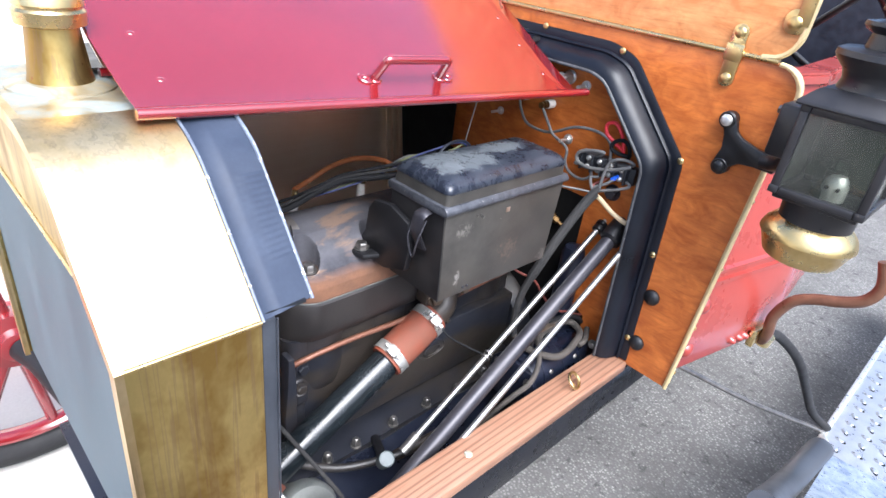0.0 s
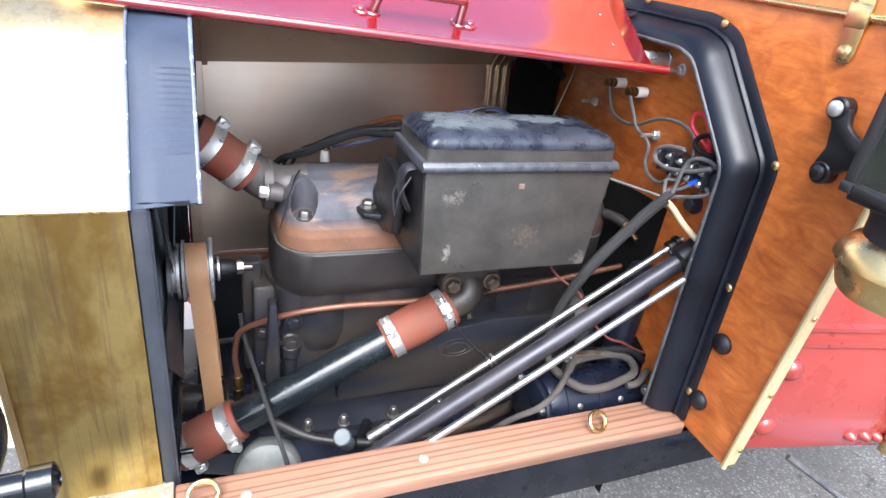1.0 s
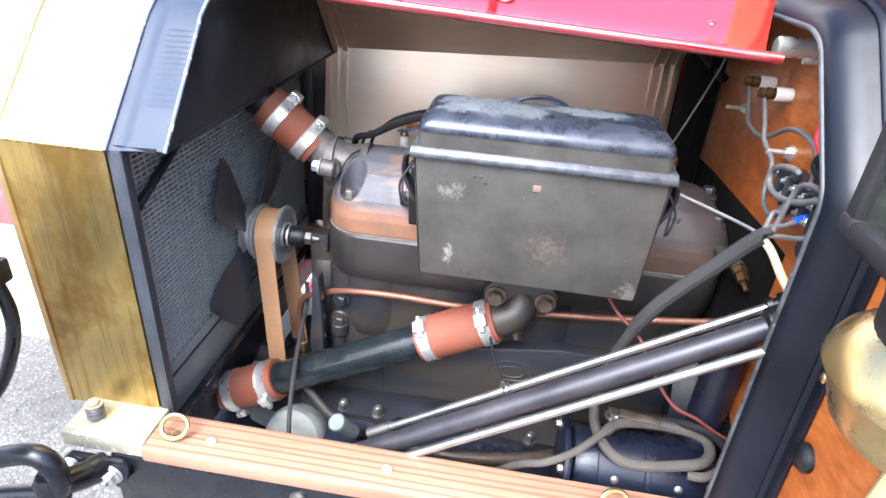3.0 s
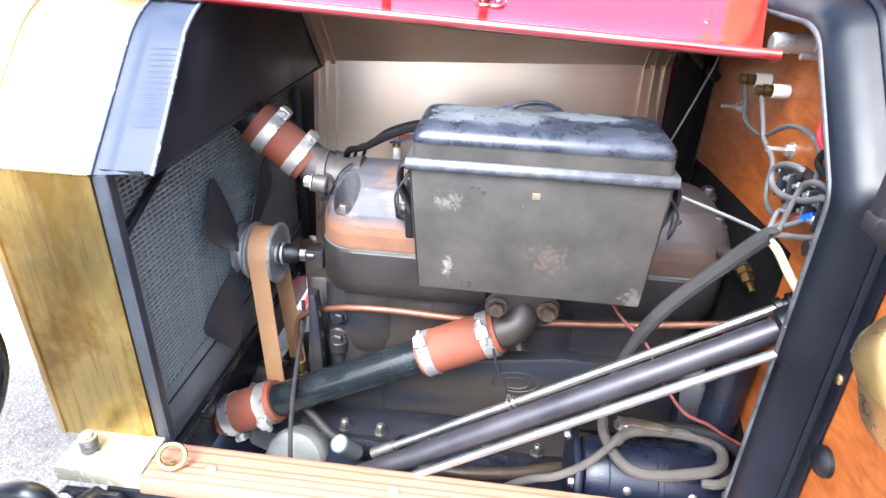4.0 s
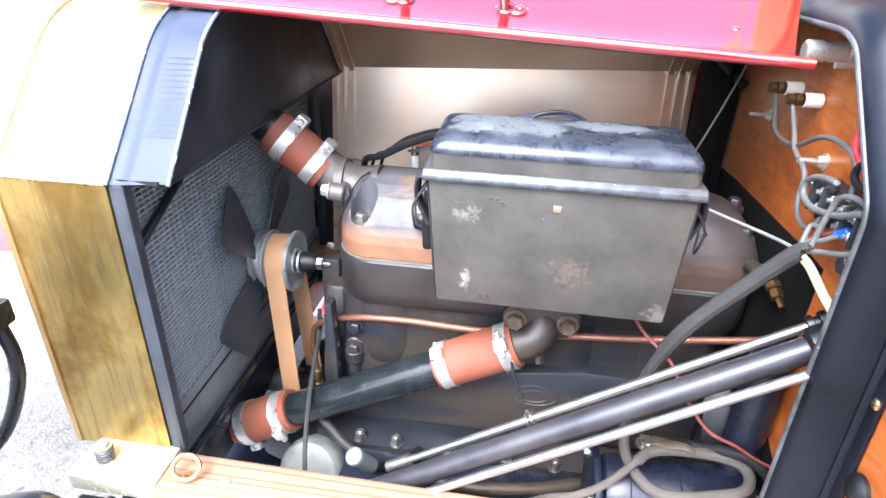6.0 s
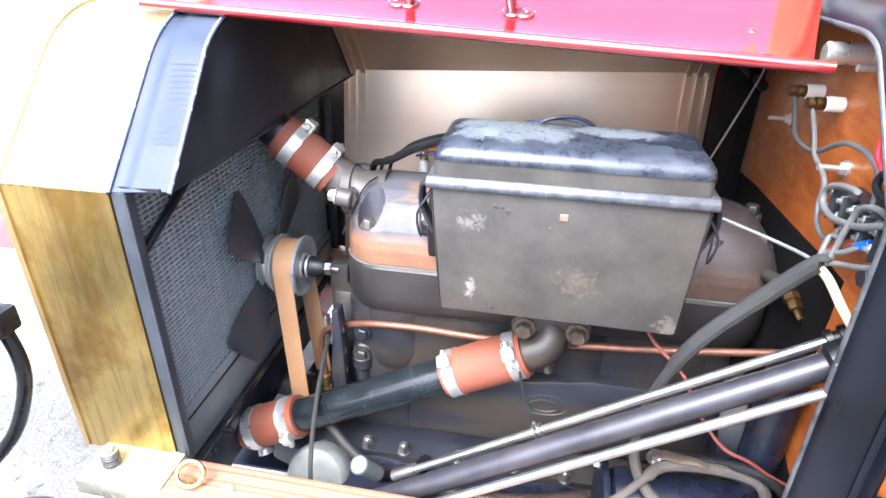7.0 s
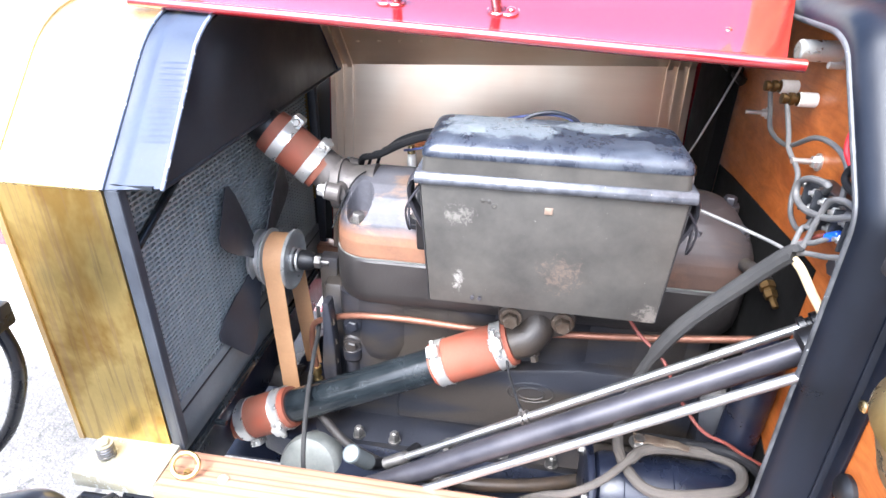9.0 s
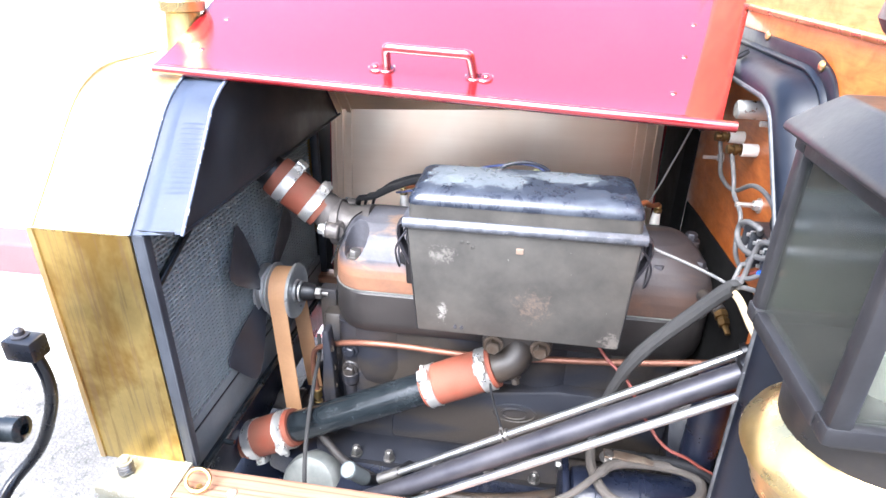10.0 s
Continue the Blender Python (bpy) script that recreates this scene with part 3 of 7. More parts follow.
def build_radiator():
    rad = thing("radiator", (-0.03, CY, 0.664), "aged brass radiator with tarnish streaks on its frame", "radiator")
    # brass band from the front face to the black ledge, in panels with a small seam
    o, xf, xb = full_profile(), -0.118, 0.0
    inn = full_profile(0.004)
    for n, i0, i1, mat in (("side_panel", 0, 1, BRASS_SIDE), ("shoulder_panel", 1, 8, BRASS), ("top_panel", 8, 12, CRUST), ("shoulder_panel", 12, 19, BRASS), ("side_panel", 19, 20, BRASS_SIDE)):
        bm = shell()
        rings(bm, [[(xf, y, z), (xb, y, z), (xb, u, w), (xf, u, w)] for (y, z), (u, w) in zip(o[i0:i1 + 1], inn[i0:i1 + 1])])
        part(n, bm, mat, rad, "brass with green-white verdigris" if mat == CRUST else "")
    # folded seam at the shoulder
    for s in (0.0, 2 * CY):
        bm = shell()
        rod(bm, (xf, s, 1.012), (xb, s, 1.012), 0.0022, 10)
        part("seam", bm, BRASS_TRIM, rad)
    # front bezel
    bm = shell()
    fr, fi = full_profile(-0.002), full_profile(0.012)
    for i in range(len(fr) - 1):
        a, b, c, d = fr[i], fr[i + 1], fi[i + 1], fi[i]
        rings(bm, [[(-0.124, *a), (-0.124, *b), (-0.124, *c), (-0.124, *d)], [(-0.117, *a), (-0.117, *b), (-0.117, *c), (-0.117, *d)]])
    part("bezel", bm, BRASS, rad)
    # brass front of the top tank, with a bead along its lower edge
    bm = shell()
    q = [(0.043, 1.050)] + full_profile(0.006)[2:-2] + [(2 * CY - 0.043, 1.050)]
    prism(bm, q, "x", -0.1165, -0.113)
    part("tank_front", bm, BRASS_SIDE, rad)
    bm = shell()
    rod(bm, (-0.1165, 0.042, 1.050), (-0.1165, 2 * CY - 0.042, 1.050), 0.003, 10)
    part("tank_bead", bm, BRASS_TRIM, rad)
    bm = shell()
    prism(bm, [(0.006, 0.667), (0.006, 1.004), (0.046, 1.048), (2 * CY - 0.046, 1.048), (2 * CY - 0.006, 1.004), (2 * CY - 0.006, 0.667)], "x", -0.113, -0.105)
    part("core_face", bm, COREFACE, rad, "slate-grey finned front of the core")
    # core: dark plate with fins at the back
    bm = shell()
    box(bm, -0.103, -0.011, 0.012, 2 * CY - 0.012, 0.68, 1.012)
    part("core", bm, CORE, rad, "grey-painted finned core")
    bm = shell()
    box(bm, -0.012, 0.0, 0.022, 2 * CY - 0.022, 0.718, 0.7203)
    fin = part("fin", bm, CORE, rad)
    for i in range(1, 49):
        ob = new("fin", fin.data)
        ob.parent, ob.matrix_parent_inverse = rad, fin.matrix_parent_inverse
        ob.location = (0, 0, 0.0061 * i)
    bm = shell()
    box(bm, -0.012, -0.0012, 0.027, 0.0305, 0.712, 1.012)
    tub = part("core_tube", bm, CORE, rad)
    for i in range(1, 47):
        ob = new("core_tube", tub.data)
        ob.parent, ob.matrix_parent_inverse = rad, tub.matrix_parent_inverse
        ob.location = (0, 0.011 * i, 0)
    bm = shell()
    box(bm, -0.105, 0.002, 0.012, 2 * CY - 0.012, 0.632, 0.712, 0.004)
    part("bottom_tank", bm, TANKGREY, rad, "grey painted bottom tank")
    bm = shell()
    rod(bm, (0.010, 0.02, 0.641), (0.010, 2 * CY - 0.02, 0.634), 0.006, 14)
    part("bottom_rod", bm, PIPEPAINT, rad)
    bm = shell()
    box(bm, -0.002, 0.0035, 0.016, 2 * CY - 0.016, 0.6955, 0.6985, 0.0008)
    part("tank_seam", bm, BLACK_SATIN, rad)
    bm = shell()
    rod(bm, (0.006, 0.075, 0.640), (0.030, 0.075, 0.640), 0.004, 12)
    part("drain_cock", bm, PIPEPAINT, rad)
    bm = shell()
    rod(bm, (0.008, 0.008, 0.935), (0.008, 0.175, 1.012), 0.005, 12)
    part("brace", bm, PIPEPAINT, rad)
    # black side strips behind the brass
    for y0, y1 in ((0.001, 0.016), (2 * CY - 0.016, 2 * CY - 0.001)):
        bm = shell()
        box(bm, 0.0005, 0.016, y0, y1, 0.664, 1.012, 0.003)
        part("side_strip", bm, SLATE, rad, "chipped slate-black painted strip")
    # top tank: rear plate and hood ledge
    p = full_profile(0.006)[1:-1]
    bm = shell()
    prism(bm, [(y + 0.010 * max(0.0, 1 - y / 0.1) if y < CY else y + 0.016 * min(1.0, (y - CY) / 0.1), z) for y, z in p], "x", 0.050, 0.0565, 0.0015)
    part("tank_rear_plate", bm, DARKPLATE, rad, "sooty black sheet metal plate")
    bm = shell()
    prism(bm, [(p[0][0], 1.0125), (p[-1][0], 1.0125), (p[-1][0], 1.016), (p[0][0], 1.016)], "x", 0.002, 0.05)
    part("tank_floor", bm, DARKPLATE, rad)
    o = full_profile(-0.001)[1:-1]
    inn = full_profile(0.006)[1:-1]
    # hood ledge: one pressed strip, with soft ribs across its sloping part
    cols = [(Vector((0, *o[0])).lerp(Vector((0, *o[1])), k / 140), Vector((0, *inn[0])).lerp(Vector((0, *inn[1])), k / 140), k / 140) for k in range(140)]
    cols += [(Vector((0, *q)), Vector((0, *i)), 1.0) for q, i in zip(o[1:], inn[1:])]
    step = lambda e, a, b: max(0.0, min(1.0, (e - a) / (b - a)))
    bm = shell()
    rows = []
    for k in range(25):
        x = 0.001 + 0.0575 * k / 24
        sink = 0.1 + 0.25 * math.sin(math.pi * min(1.0, x / 0.022))
        row = []
        for q, i, e in cols:
            rib = 0.5 - 0.5 * math.cos(2 * math.pi * (e - 0.34) / 0.046) if 0.34 < e < 0.984 else 0.0
            rib *= step(x, 0.026, 0.036) * step(x, 0.0585, 0.052)
            tip = Vector((0, 0.0095, 0.002)) * (x / 0.0585) * (1 - e) if e < 1 else Vector()
            row.append(q.lerp(i, sink) + (q - i).normalized() * 0.0009 * rib + tip + Vector((x, 0, 0)))
        rows.append(row)
    sheet(bm, rows, 0.0022)
    part("hood_ledge", bm, LEDGE, rad, "chipped blue-black enamel ledge with pressed ribs")
    for x, r in ((0.0585, 0.0021), (0.0018, 0.0016)):
        bm = shell()
        tube(bm, [(x, q[0] + (0.0095, 0.003)[min(j, 1)] * (x > 0.05) * (j < 2), q[1]) for j, q in enumerate(o[:len(o) // 2 + 1])], r, 8, 1, smooth=False)
        part("ledge_edge", bm, CHIPPED, rad, "edge with paint worn to bare metal")
    bm = shell()
    rod(bm, (0.0165, 0.0015, 0.668), (0.0165, 0.0015, 1.01), 0.0012, 8)
    part("strip_edge", bm, SLATE, rad)
    bm = shell()
    rod(bm, (0.0565, o[0][0] + 0.013, 1.0125), (0.0565, o[-1][0] + 0.012, 1.0125), 0.0022, 10)
    part("plate_lip", bm, DARKPLATE, rad)
    # filler neck and cap
    neck = (-0.06, CY, 1.158)
    bm = shell()
    lathe(bm, neck, (neck[0], neck[1], 2), [(0, 0.05), (0.004, 0.049), (0.007, 0.041), (0.008, 0.028)], 40)
    part("neck_flange", bm, CRUST, rad)
    bm = shell()
    lathe(bm, (neck[0], neck[1], 1.165), (neck[0], neck[1], 2), [(0, 0.030), (0.008, 0.028), (0.05, 0.0235), (0.058, 0.0235)], 40)
    part("filler_neck", bm, BRASS_SIDE, rad)
    bm = shell()
    lathe(bm, (neck[0], neck[1], 1.217), (neck[0], neck[1], 2), [(0, 0.025), (0.002, 0.0305), (0.014, 0.0315), (0.017, 0.029), (0.019, 0.029), (0.020, 0.031), (0.026, 0.030), (0.036, 0.026), (0.05, 0.017), (0.056, 0.010), (0.058, 0.0)], 40)
    part("filler_cap", bm, BRASS_TRIM, rad)
    # brass foot that carries the radiator on the frame, with its sprung bolt
    foot = thing("mounting_bracket", (-0.055, -0.03, 0.63), "brass-capped radiator mounting foot on the chassis", "bracket")
    bm = shell()
    box(bm, -0.0925, 0.0115, -0.0585, 0.006, 0.6505, 0.6725, 0.0025)
    part("cap", bm, FOOTBRASS, foot, "corroded pale brass cap")
    bm = shell()
    hexbolt(bm, (-0.064, -0.029, 0.6925), (0, 0, 1), 0.0075, 0.005)
    rod(bm, (-0.064, -0.029, 0.672), (-0.064, -0.029, 0.695), 0.0045, 14)
    part("bolt", bm, FOOTBRASS, foot)
    bm = shell()
    turns = 4.5
    tube(bm, [(-0.064 + 0.0085 * math.cos(2 * math.pi * k / 14), -0.029 + 0.0085 * math.sin(2 * math.pi * k / 14), 0.674 + 0.018 * k / (14 * turns)) for k in range(int(14 * turns) + 1)], 0.0019, 7, 1)
    part("spring", bm, DULLSTEEL, foot)


# ---- hood ----
def build_hood():
    hood = thing("hood_side_panel", (0.3, 0.15, 1.145), "glossy red hood side panel, folded up and resting open", "hood panel")
    F, R = Vector((-0.034, 0.156, 1.161)), Vector((0.636, 0.115, 1.1365))
    slope = Vector((0.0, 0.925, 0.379)).normalized()
    nrm = (R - F).cross(slope).normalized()
    height = 0.37

    def at(u, v, h=0.0):
        # u along the edge, v up the slope (metres), h off the face; a slight hollow towards the edge
        e = F.lerp(R, u)
        return e + slope * v + nrm * (h + 0.006 * math.exp(-v / 0.03))

    bm = shell()
    us = [0, 0.02, 0.1, 0.25, 0.4, 0.55, 0.7, 0.85, 0.92, 0.934, 0.940, 0.946, 0.955, 0.97, 0.985, 1.0]
    vs = [0.004, 0.015, 0.03, 0.05, 0.08, 0.14, 0.2, 0.28, height]
    end = lambda v: 0.978 + 0.42 * v
    lift = lambda u: 0.0 if u <= 0.935 else 0.0010 - 0.009 * (u - 0.940) / 0.06
    sheet(bm, [[at(u * end(v), v, lift(u)) for u in us] for v in vs], -0.0014)
    part("panel", bm, RED, hood)
    bm = shell()
    c = [at(u, 0.0, -0.004) for u in (0, 0.2, 0.4, 0.6, 0.8, 1.0)]
    tube(bm, c, 0.0058, 14, 3)
    part("rolled_bead", bm, RED, hood)
    # handle
    hd = shell()
    a, b = at(0.432, 0.036, 0.034), at(0.576, 0.036, 0.034)
    a0, b0 = at(0.426, 0.044, 0.002), at(0.583, 0.044, 0.002)
    tube(hd, [a0, a0.lerp(a, 0.55), a.lerp(a0, 0.10) , a.lerp(b, 0.035), a.lerp(b, 0.2), a.lerp(b, 0.8), b.lerp(a, 0.035), b.lerp(b0, 0.10), b0.lerp(b, 0.55), b0], 0.0056, 12, 4)
    grip = part("handle", hd, RED, hood)
    for q, s in ((a0, -1), (b0, 1)):
        bm = shell()
        ax = (R - F).normalized()
        for k in range(2):
            lathe(bm, q - nrm * 0.004 + ax * s * 0.012 * k, q + nrm * 0.1 + ax * s * 0.012 * k, [(0, 0.0105), (0.0055, 0.0105), (0.0068, 0.009)], 18)
        part("handle_foot", bm, RED, grip)
        bm = shell()
        screw(bm, q + ax * s * 0.014 + nrm * 0.0026, nrm, 0.0042)
        part("handle_screw", bm, RED, grip)
    for u in (0.06, 0.915):
        for v in (0.05, 0.13, 0.21, 0.29):
            bm = shell()
            screw(bm, at(u * end(v), v, lift(u)), nrm, 0.0042)
            part("rivet", bm, RED, hood)
    # upper panel, turned over below it and hinged on the middle line
    top = thing("hood_top_panel", (0.3, CY, 1.21), "red hood top panel, turned over under the side panel", "hood panel")
    bm = shell()
    far = at(0, height)
    sheet(bm, [[(-0.02, CY, 1.172), (0.60, CY, 1.180)], [(-0.02, far.y, far.z - 0.018), (0.60, far.y, at(1, height).z - 0.02)]], 0.0014)
    part("panel", bm, ALU, top)
    bm = shell()
    rod(bm, (-0.025, CY, 1.170), (0.62, CY, 1.178), 0.005, 14)
    part("hinge", bm, RED, top)
    bm = shell()
    rod(bm, at(0, height, -0.004), at(1, height, -0.004), 0.005, 14)
    part("edge_hinge", bm, RED, top)
    # closed half on the other side: bare metal within, red without
    shut = thing("closed_hood_half", (0.35, 0.55, 0.68), "closed hood half, bare aluminium inside and red outside", "hood panel")
    prof = [(0.538, 0.674), (0.590, 1.014), (0.582, 1.026), (0.480, 1.137), (0.43, 1.160), (CY + 0.006, 1.166)]
    profr = [(0.556, 0.674), (0.612, 1.040), (0.602, 1.056), (0.500, 1.166), (0.45, 1.186), (CY + 0.006, 1.182)]

    def skin(off, x0, x1, n=2):
        rows = []
        for i in range(n):
            u = (x0 + (x1 - x0) * i / (n - 1))
            w = (u + 0.03) / 0.67
            rows.append([(u, a[0] * (1 - w) + b[0] * w + off, a[1] * (1 - w) + b[1] * w + off * 0.7) for a, b in zip(prof, profr)])
        return rows

    bm = shell()
    sheet(bm, skin(0.0, 0.034, 0.671), 0.001)
    part("lining", bm, ALU, shut)
    bm = shell()
    sheet(bm, skin(0.006, 0.030, 0.672), 0.0012)
    part("outer_skin", bm, RED, shut)
    # Front strip is red hood metal coloured black for the shade it lies in.
    for x0, x1, mt, what in ((-0.03, 0.0295, BLACK_SATIN, "black"), (0.6725, 0.698, RED, "red painted")):
        bm = shell()
        sheet(bm, skin(0.008, x0, x1), 0.0012)
        part("end_strip", bm, mt, shut, what + " end strip")
    for x in (0.036, 0.050, 0.068, 0.622, 0.640, 0.658):
        bm = shell()
        rows = skin(-0.005, x, x + 0.009)
        sheet(bm, [r[:4] for r in rows], 0.0045)
        part("fold", bm, ALU, shut)
    for k in range(17):
        u = 0.06 + 0.037 * k
        a, b = (Vector(v) for v in skin(0.0, u, u + 0.01)[0][2:4])
        q = a.lerp(b, 0.30)
        bm = shell()
        screw(bm, q, (0, -0.75, -0.66), 0.0032)
        part("rivet", bm, ALU, shut)
    # Added black plate: paints the corner's deep shade over the lit board.
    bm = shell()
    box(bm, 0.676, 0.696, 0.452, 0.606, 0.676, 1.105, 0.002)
    part("end_plate", bm, MATTBLACK, shut, "matt black plate standing in for shade at the firewall corner")
    bm = shell()
    box(bm, 0.0, 0.70, 0.525, 0.605, 0.655, 0.672, 0.003)
    single("hood_shelf", bm, OAK, "oiled oak hood shelf along the far side of the chassis", "shelf")


# ---- firewall ----
def mirror(h):
    return h + [(2 * CY - y, z) for y, z in h[-2::-1]]


def build_firewall():
    fw = thing("firewall", (0.71, CY, 0.675), "varnished orange plywood firewall with brass edging", "firewall")
    YL = -0.163
    low = [(YL + 0.023, 0.667), (YL - 0.002, 1.195)]
    for i in range(7):
        a = radians(180 - 90 * i / 6)
        low.append((YL - 0.002 + 0.036 + 0.036 * math.cos(a), 1.199 + 0.036 * math.sin(a)))
    low = mirror(low + [(CY, 1.235)])
    bm = shell()
    prism(bm, low, "x", 0.70, 0.719, 0.0008)
    part("lower_board", bm, DASH, fw)
    up = [(CY, 1.2395), (-0.105, 1.2395)]
    for i in range(7):
        a = radians(270 - 90 * i / 6)
        up.append((-0.112 + 0.034 * math.cos(a), 1.2745 + 0.034 * math.sin(a)))
    up += [(-0.150, 1.42), (CY, 1.42)]
    up = up + [(2 * CY - y, z) for y, z in up[-2:0:-1]]
    bm = shell()
    prism(bm, up, "x", 0.70, 0.718, 0.0008)
    part("upper_board", bm, DASH_UP, fw)
    for pts, nm in (([(y - 0.0032 if y < 0 else y, z) for y, z in low[:9]], "brass_edge"), ([(y, z) for y, z in up[1:10]], "brass_edge")):
        bm = shell()
        sheet(bm, [[(0.697, y, z) for y, z in pts], [(0.721, y, z) for y, z in pts]], 0.0028)
        part(nm, bm, EDGEBRASS, fw, "polished flat brass edging")
        bm = shell()
        tube(bm, [(0.6985, y - 0.001, z) for y, z in pts], 0.0036, 10, 1, smooth=False)
        part("brass_bead", bm, EDGEBRASS, fw)
    for z in (0.70, 0.80, 0.92, 1.04):
        bm = shell()
        screw(bm, (0.710, YL - 0.0058 + 0.0225 * (1.18 - z) / 0.52, z), (0, -1, 0), 0.0036)
        part("edge_screw", bm, BRASS_TRIM, fw)
    bm = shell()
    rod(bm, (0.699, -0.13, 1.2375), (0.699, 0.70, 1.2375), 0.0042, 14)
    part("joint_rod", bm, BRASS_TRIM, fw)
    # strap hinge over the joint, corner bracket
    st = shell()
    prism(st, round_rect(-0.080, -0.058, 1.19, 1.276, 0.0108), "x", 0.6955, 0.6995, 0.0008)
    box(st, 0.6925, 0.6985, -0.082, -0.056, 1.226, 1.250, 0.002)
    hinge = part("strap_hinge", st, BRASS_TRIM, fw)
    for z in (1.2015, 1.2645):
        bm = shell()
        screw(bm, (0.6955, -0.069, z), (-1, 0, 0), 0.0078)
        part("screw", bm, BRASS_TRIM, hinge)
    cb = shell()
    prism(cb, round_rect(-0.149, -0.118, 1.274, 1.305, 0.013), "x", 0.6955, 0.6995, 0.0008)
    box(cb, 0.694, 0.6995, -0.150, -0.132, 1.285, 1.415, 0.001)
    brk = part("corner_bracket", cb, BRASS_TRIM, fw)
    bm = shell()
    screw(bm, (0.6955, -0.1325, 1.288), (-1, 0, 0), 0.009)
    part("screw", bm, BRASS_TRIM, brk)
    for z in (0.821, 0.722):
        bm = shell()
        lathe(bm, (0.70, -0.07, z), (0.6, -0.07, z), [(0, 0.0145), (0.004, 0.0142), (0.008, 0.011), (0.0105, 0.005), (0.011, 0.0)], 24)
        part("bolt_head", bm, BLACK_SATIN, fw, "domed black bolt head")
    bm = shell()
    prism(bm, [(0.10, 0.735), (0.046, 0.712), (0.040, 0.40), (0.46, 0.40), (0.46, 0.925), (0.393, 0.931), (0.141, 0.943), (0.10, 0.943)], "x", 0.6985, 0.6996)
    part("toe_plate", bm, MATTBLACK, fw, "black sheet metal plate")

    # hood former: a black rolled strip round the opening
    fm = thing("hood_former", (0.69, CY, 0.68), "black enamelled steel hood former screwed to the firewall", "hood former")
    half = [(-0.063, 0.676), (-0.0485, 1.066), (0.075, 1.199), (0.122, 1.2135)]
    full = [Vector(p) for p in half + [(2 * CY - y, z) for y, z in half[:0:-1]]]
    full[-1] = full[-2].lerp(full[-1], 0.4)

    def inset(off):
        """The outline moved inwards, mitred at its corners and then rounded."""
        nrm = []
        for a, b in zip(full, full[1:]):
            d = (b - a).normalized()
            nrm.append(Vector((d.y, -d.x)))
        pts = [full[0] + nrm[0] * off]
        for i in range(1, len(full) - 1):
            m = nrm[i - 1] + nrm[i]
            pts.append(full[i] + m * (off / (1 + nrm[i - 1].dot(nrm[i]))))
        pts.append(full[-1] + nrm[-1] * off)
        pts[0].y = full[0].y
        out = [pts[0].lerp(pts[1], k / 4) for k in range(4)]
        for a, b, c in zip(pts, pts[1:], pts[2:]):
            r = min(0.016, (b - a).length * 0.45, (c - b).length * 0.45)
            p, q = b + (a - b).normalized() * r, b + (c - b).normalized() * r
            for k in range(8):
                s = k / 7
                out.append(p * (1 - s) ** 2 + b * (2 * s * (1 - s)) + q * s * s)
        return out + [pts[-1]]

    sec = [(0.699, 0.0), (0.6964, 0.0), (0.6955, 0.0015), (0.6955, 0.0135), (0.6925, 0.0145), (0.6908, 0.0164), (0.6912, 0.0184), (0.6928, 0.0196), (0.6895, 0.0208), (0.684, 0.0225), (0.678, 0.0245), (0.671, 0.028), (0.664, 0.034), (0.6605, 0.041), (0.6595, 0.046), (0.661, 0.0485), (0.668, 0.050), (0.672, 0.0505)]
    bm = shell()
    sheet(bm, [[(x, q.x, q.y) for q in inset(o)] for x, o in sec], 0.0015)
    part("strip", bm, NAVY, fm)
    bm = shell()
    tube(bm, [(0.6598, q.x, q.y) for q in inset(0.0470)], 0.0027, 10, 1, smooth=False)
    part("worn_lip", bm, WORN, fm, "lip with paint worn to bare metal")
    for y, z in ((0.262, 1.213), (0.102, 1.2035), (-0.0445, 1.066), (-0.049, 0.898), (-0.053, 0.725), (0.40, 1.210)):
        bm = shell()
        q = Vector((0.6955, y, z))
        screw(bm, q, (-1, 0, 0), 0.0056)
        part("screw", bm, BRASS_TRIM, fm)
    bm = shell()
    hole = Vector((0.6725, 0.261, 1.190))
    lathe(bm, hole, hole + Vector((-0.62, 0, 0.79)), [(0, 0.0075), (0.0026, 0.0075), (0.0026, 0.0068), (0.0014, 0.0066), (0.0014, 0.0)], 20)
    part("stud_hole", bm, WIREBLACK, fm, "black hole for a hood stud")
    bm = shell()
    hexbolt(bm, (0.672, -0.003, 0.687), (-1, 0, 0), 0.007, 0.006)
    part("bolt", bm, DULLSTEEL, fm)


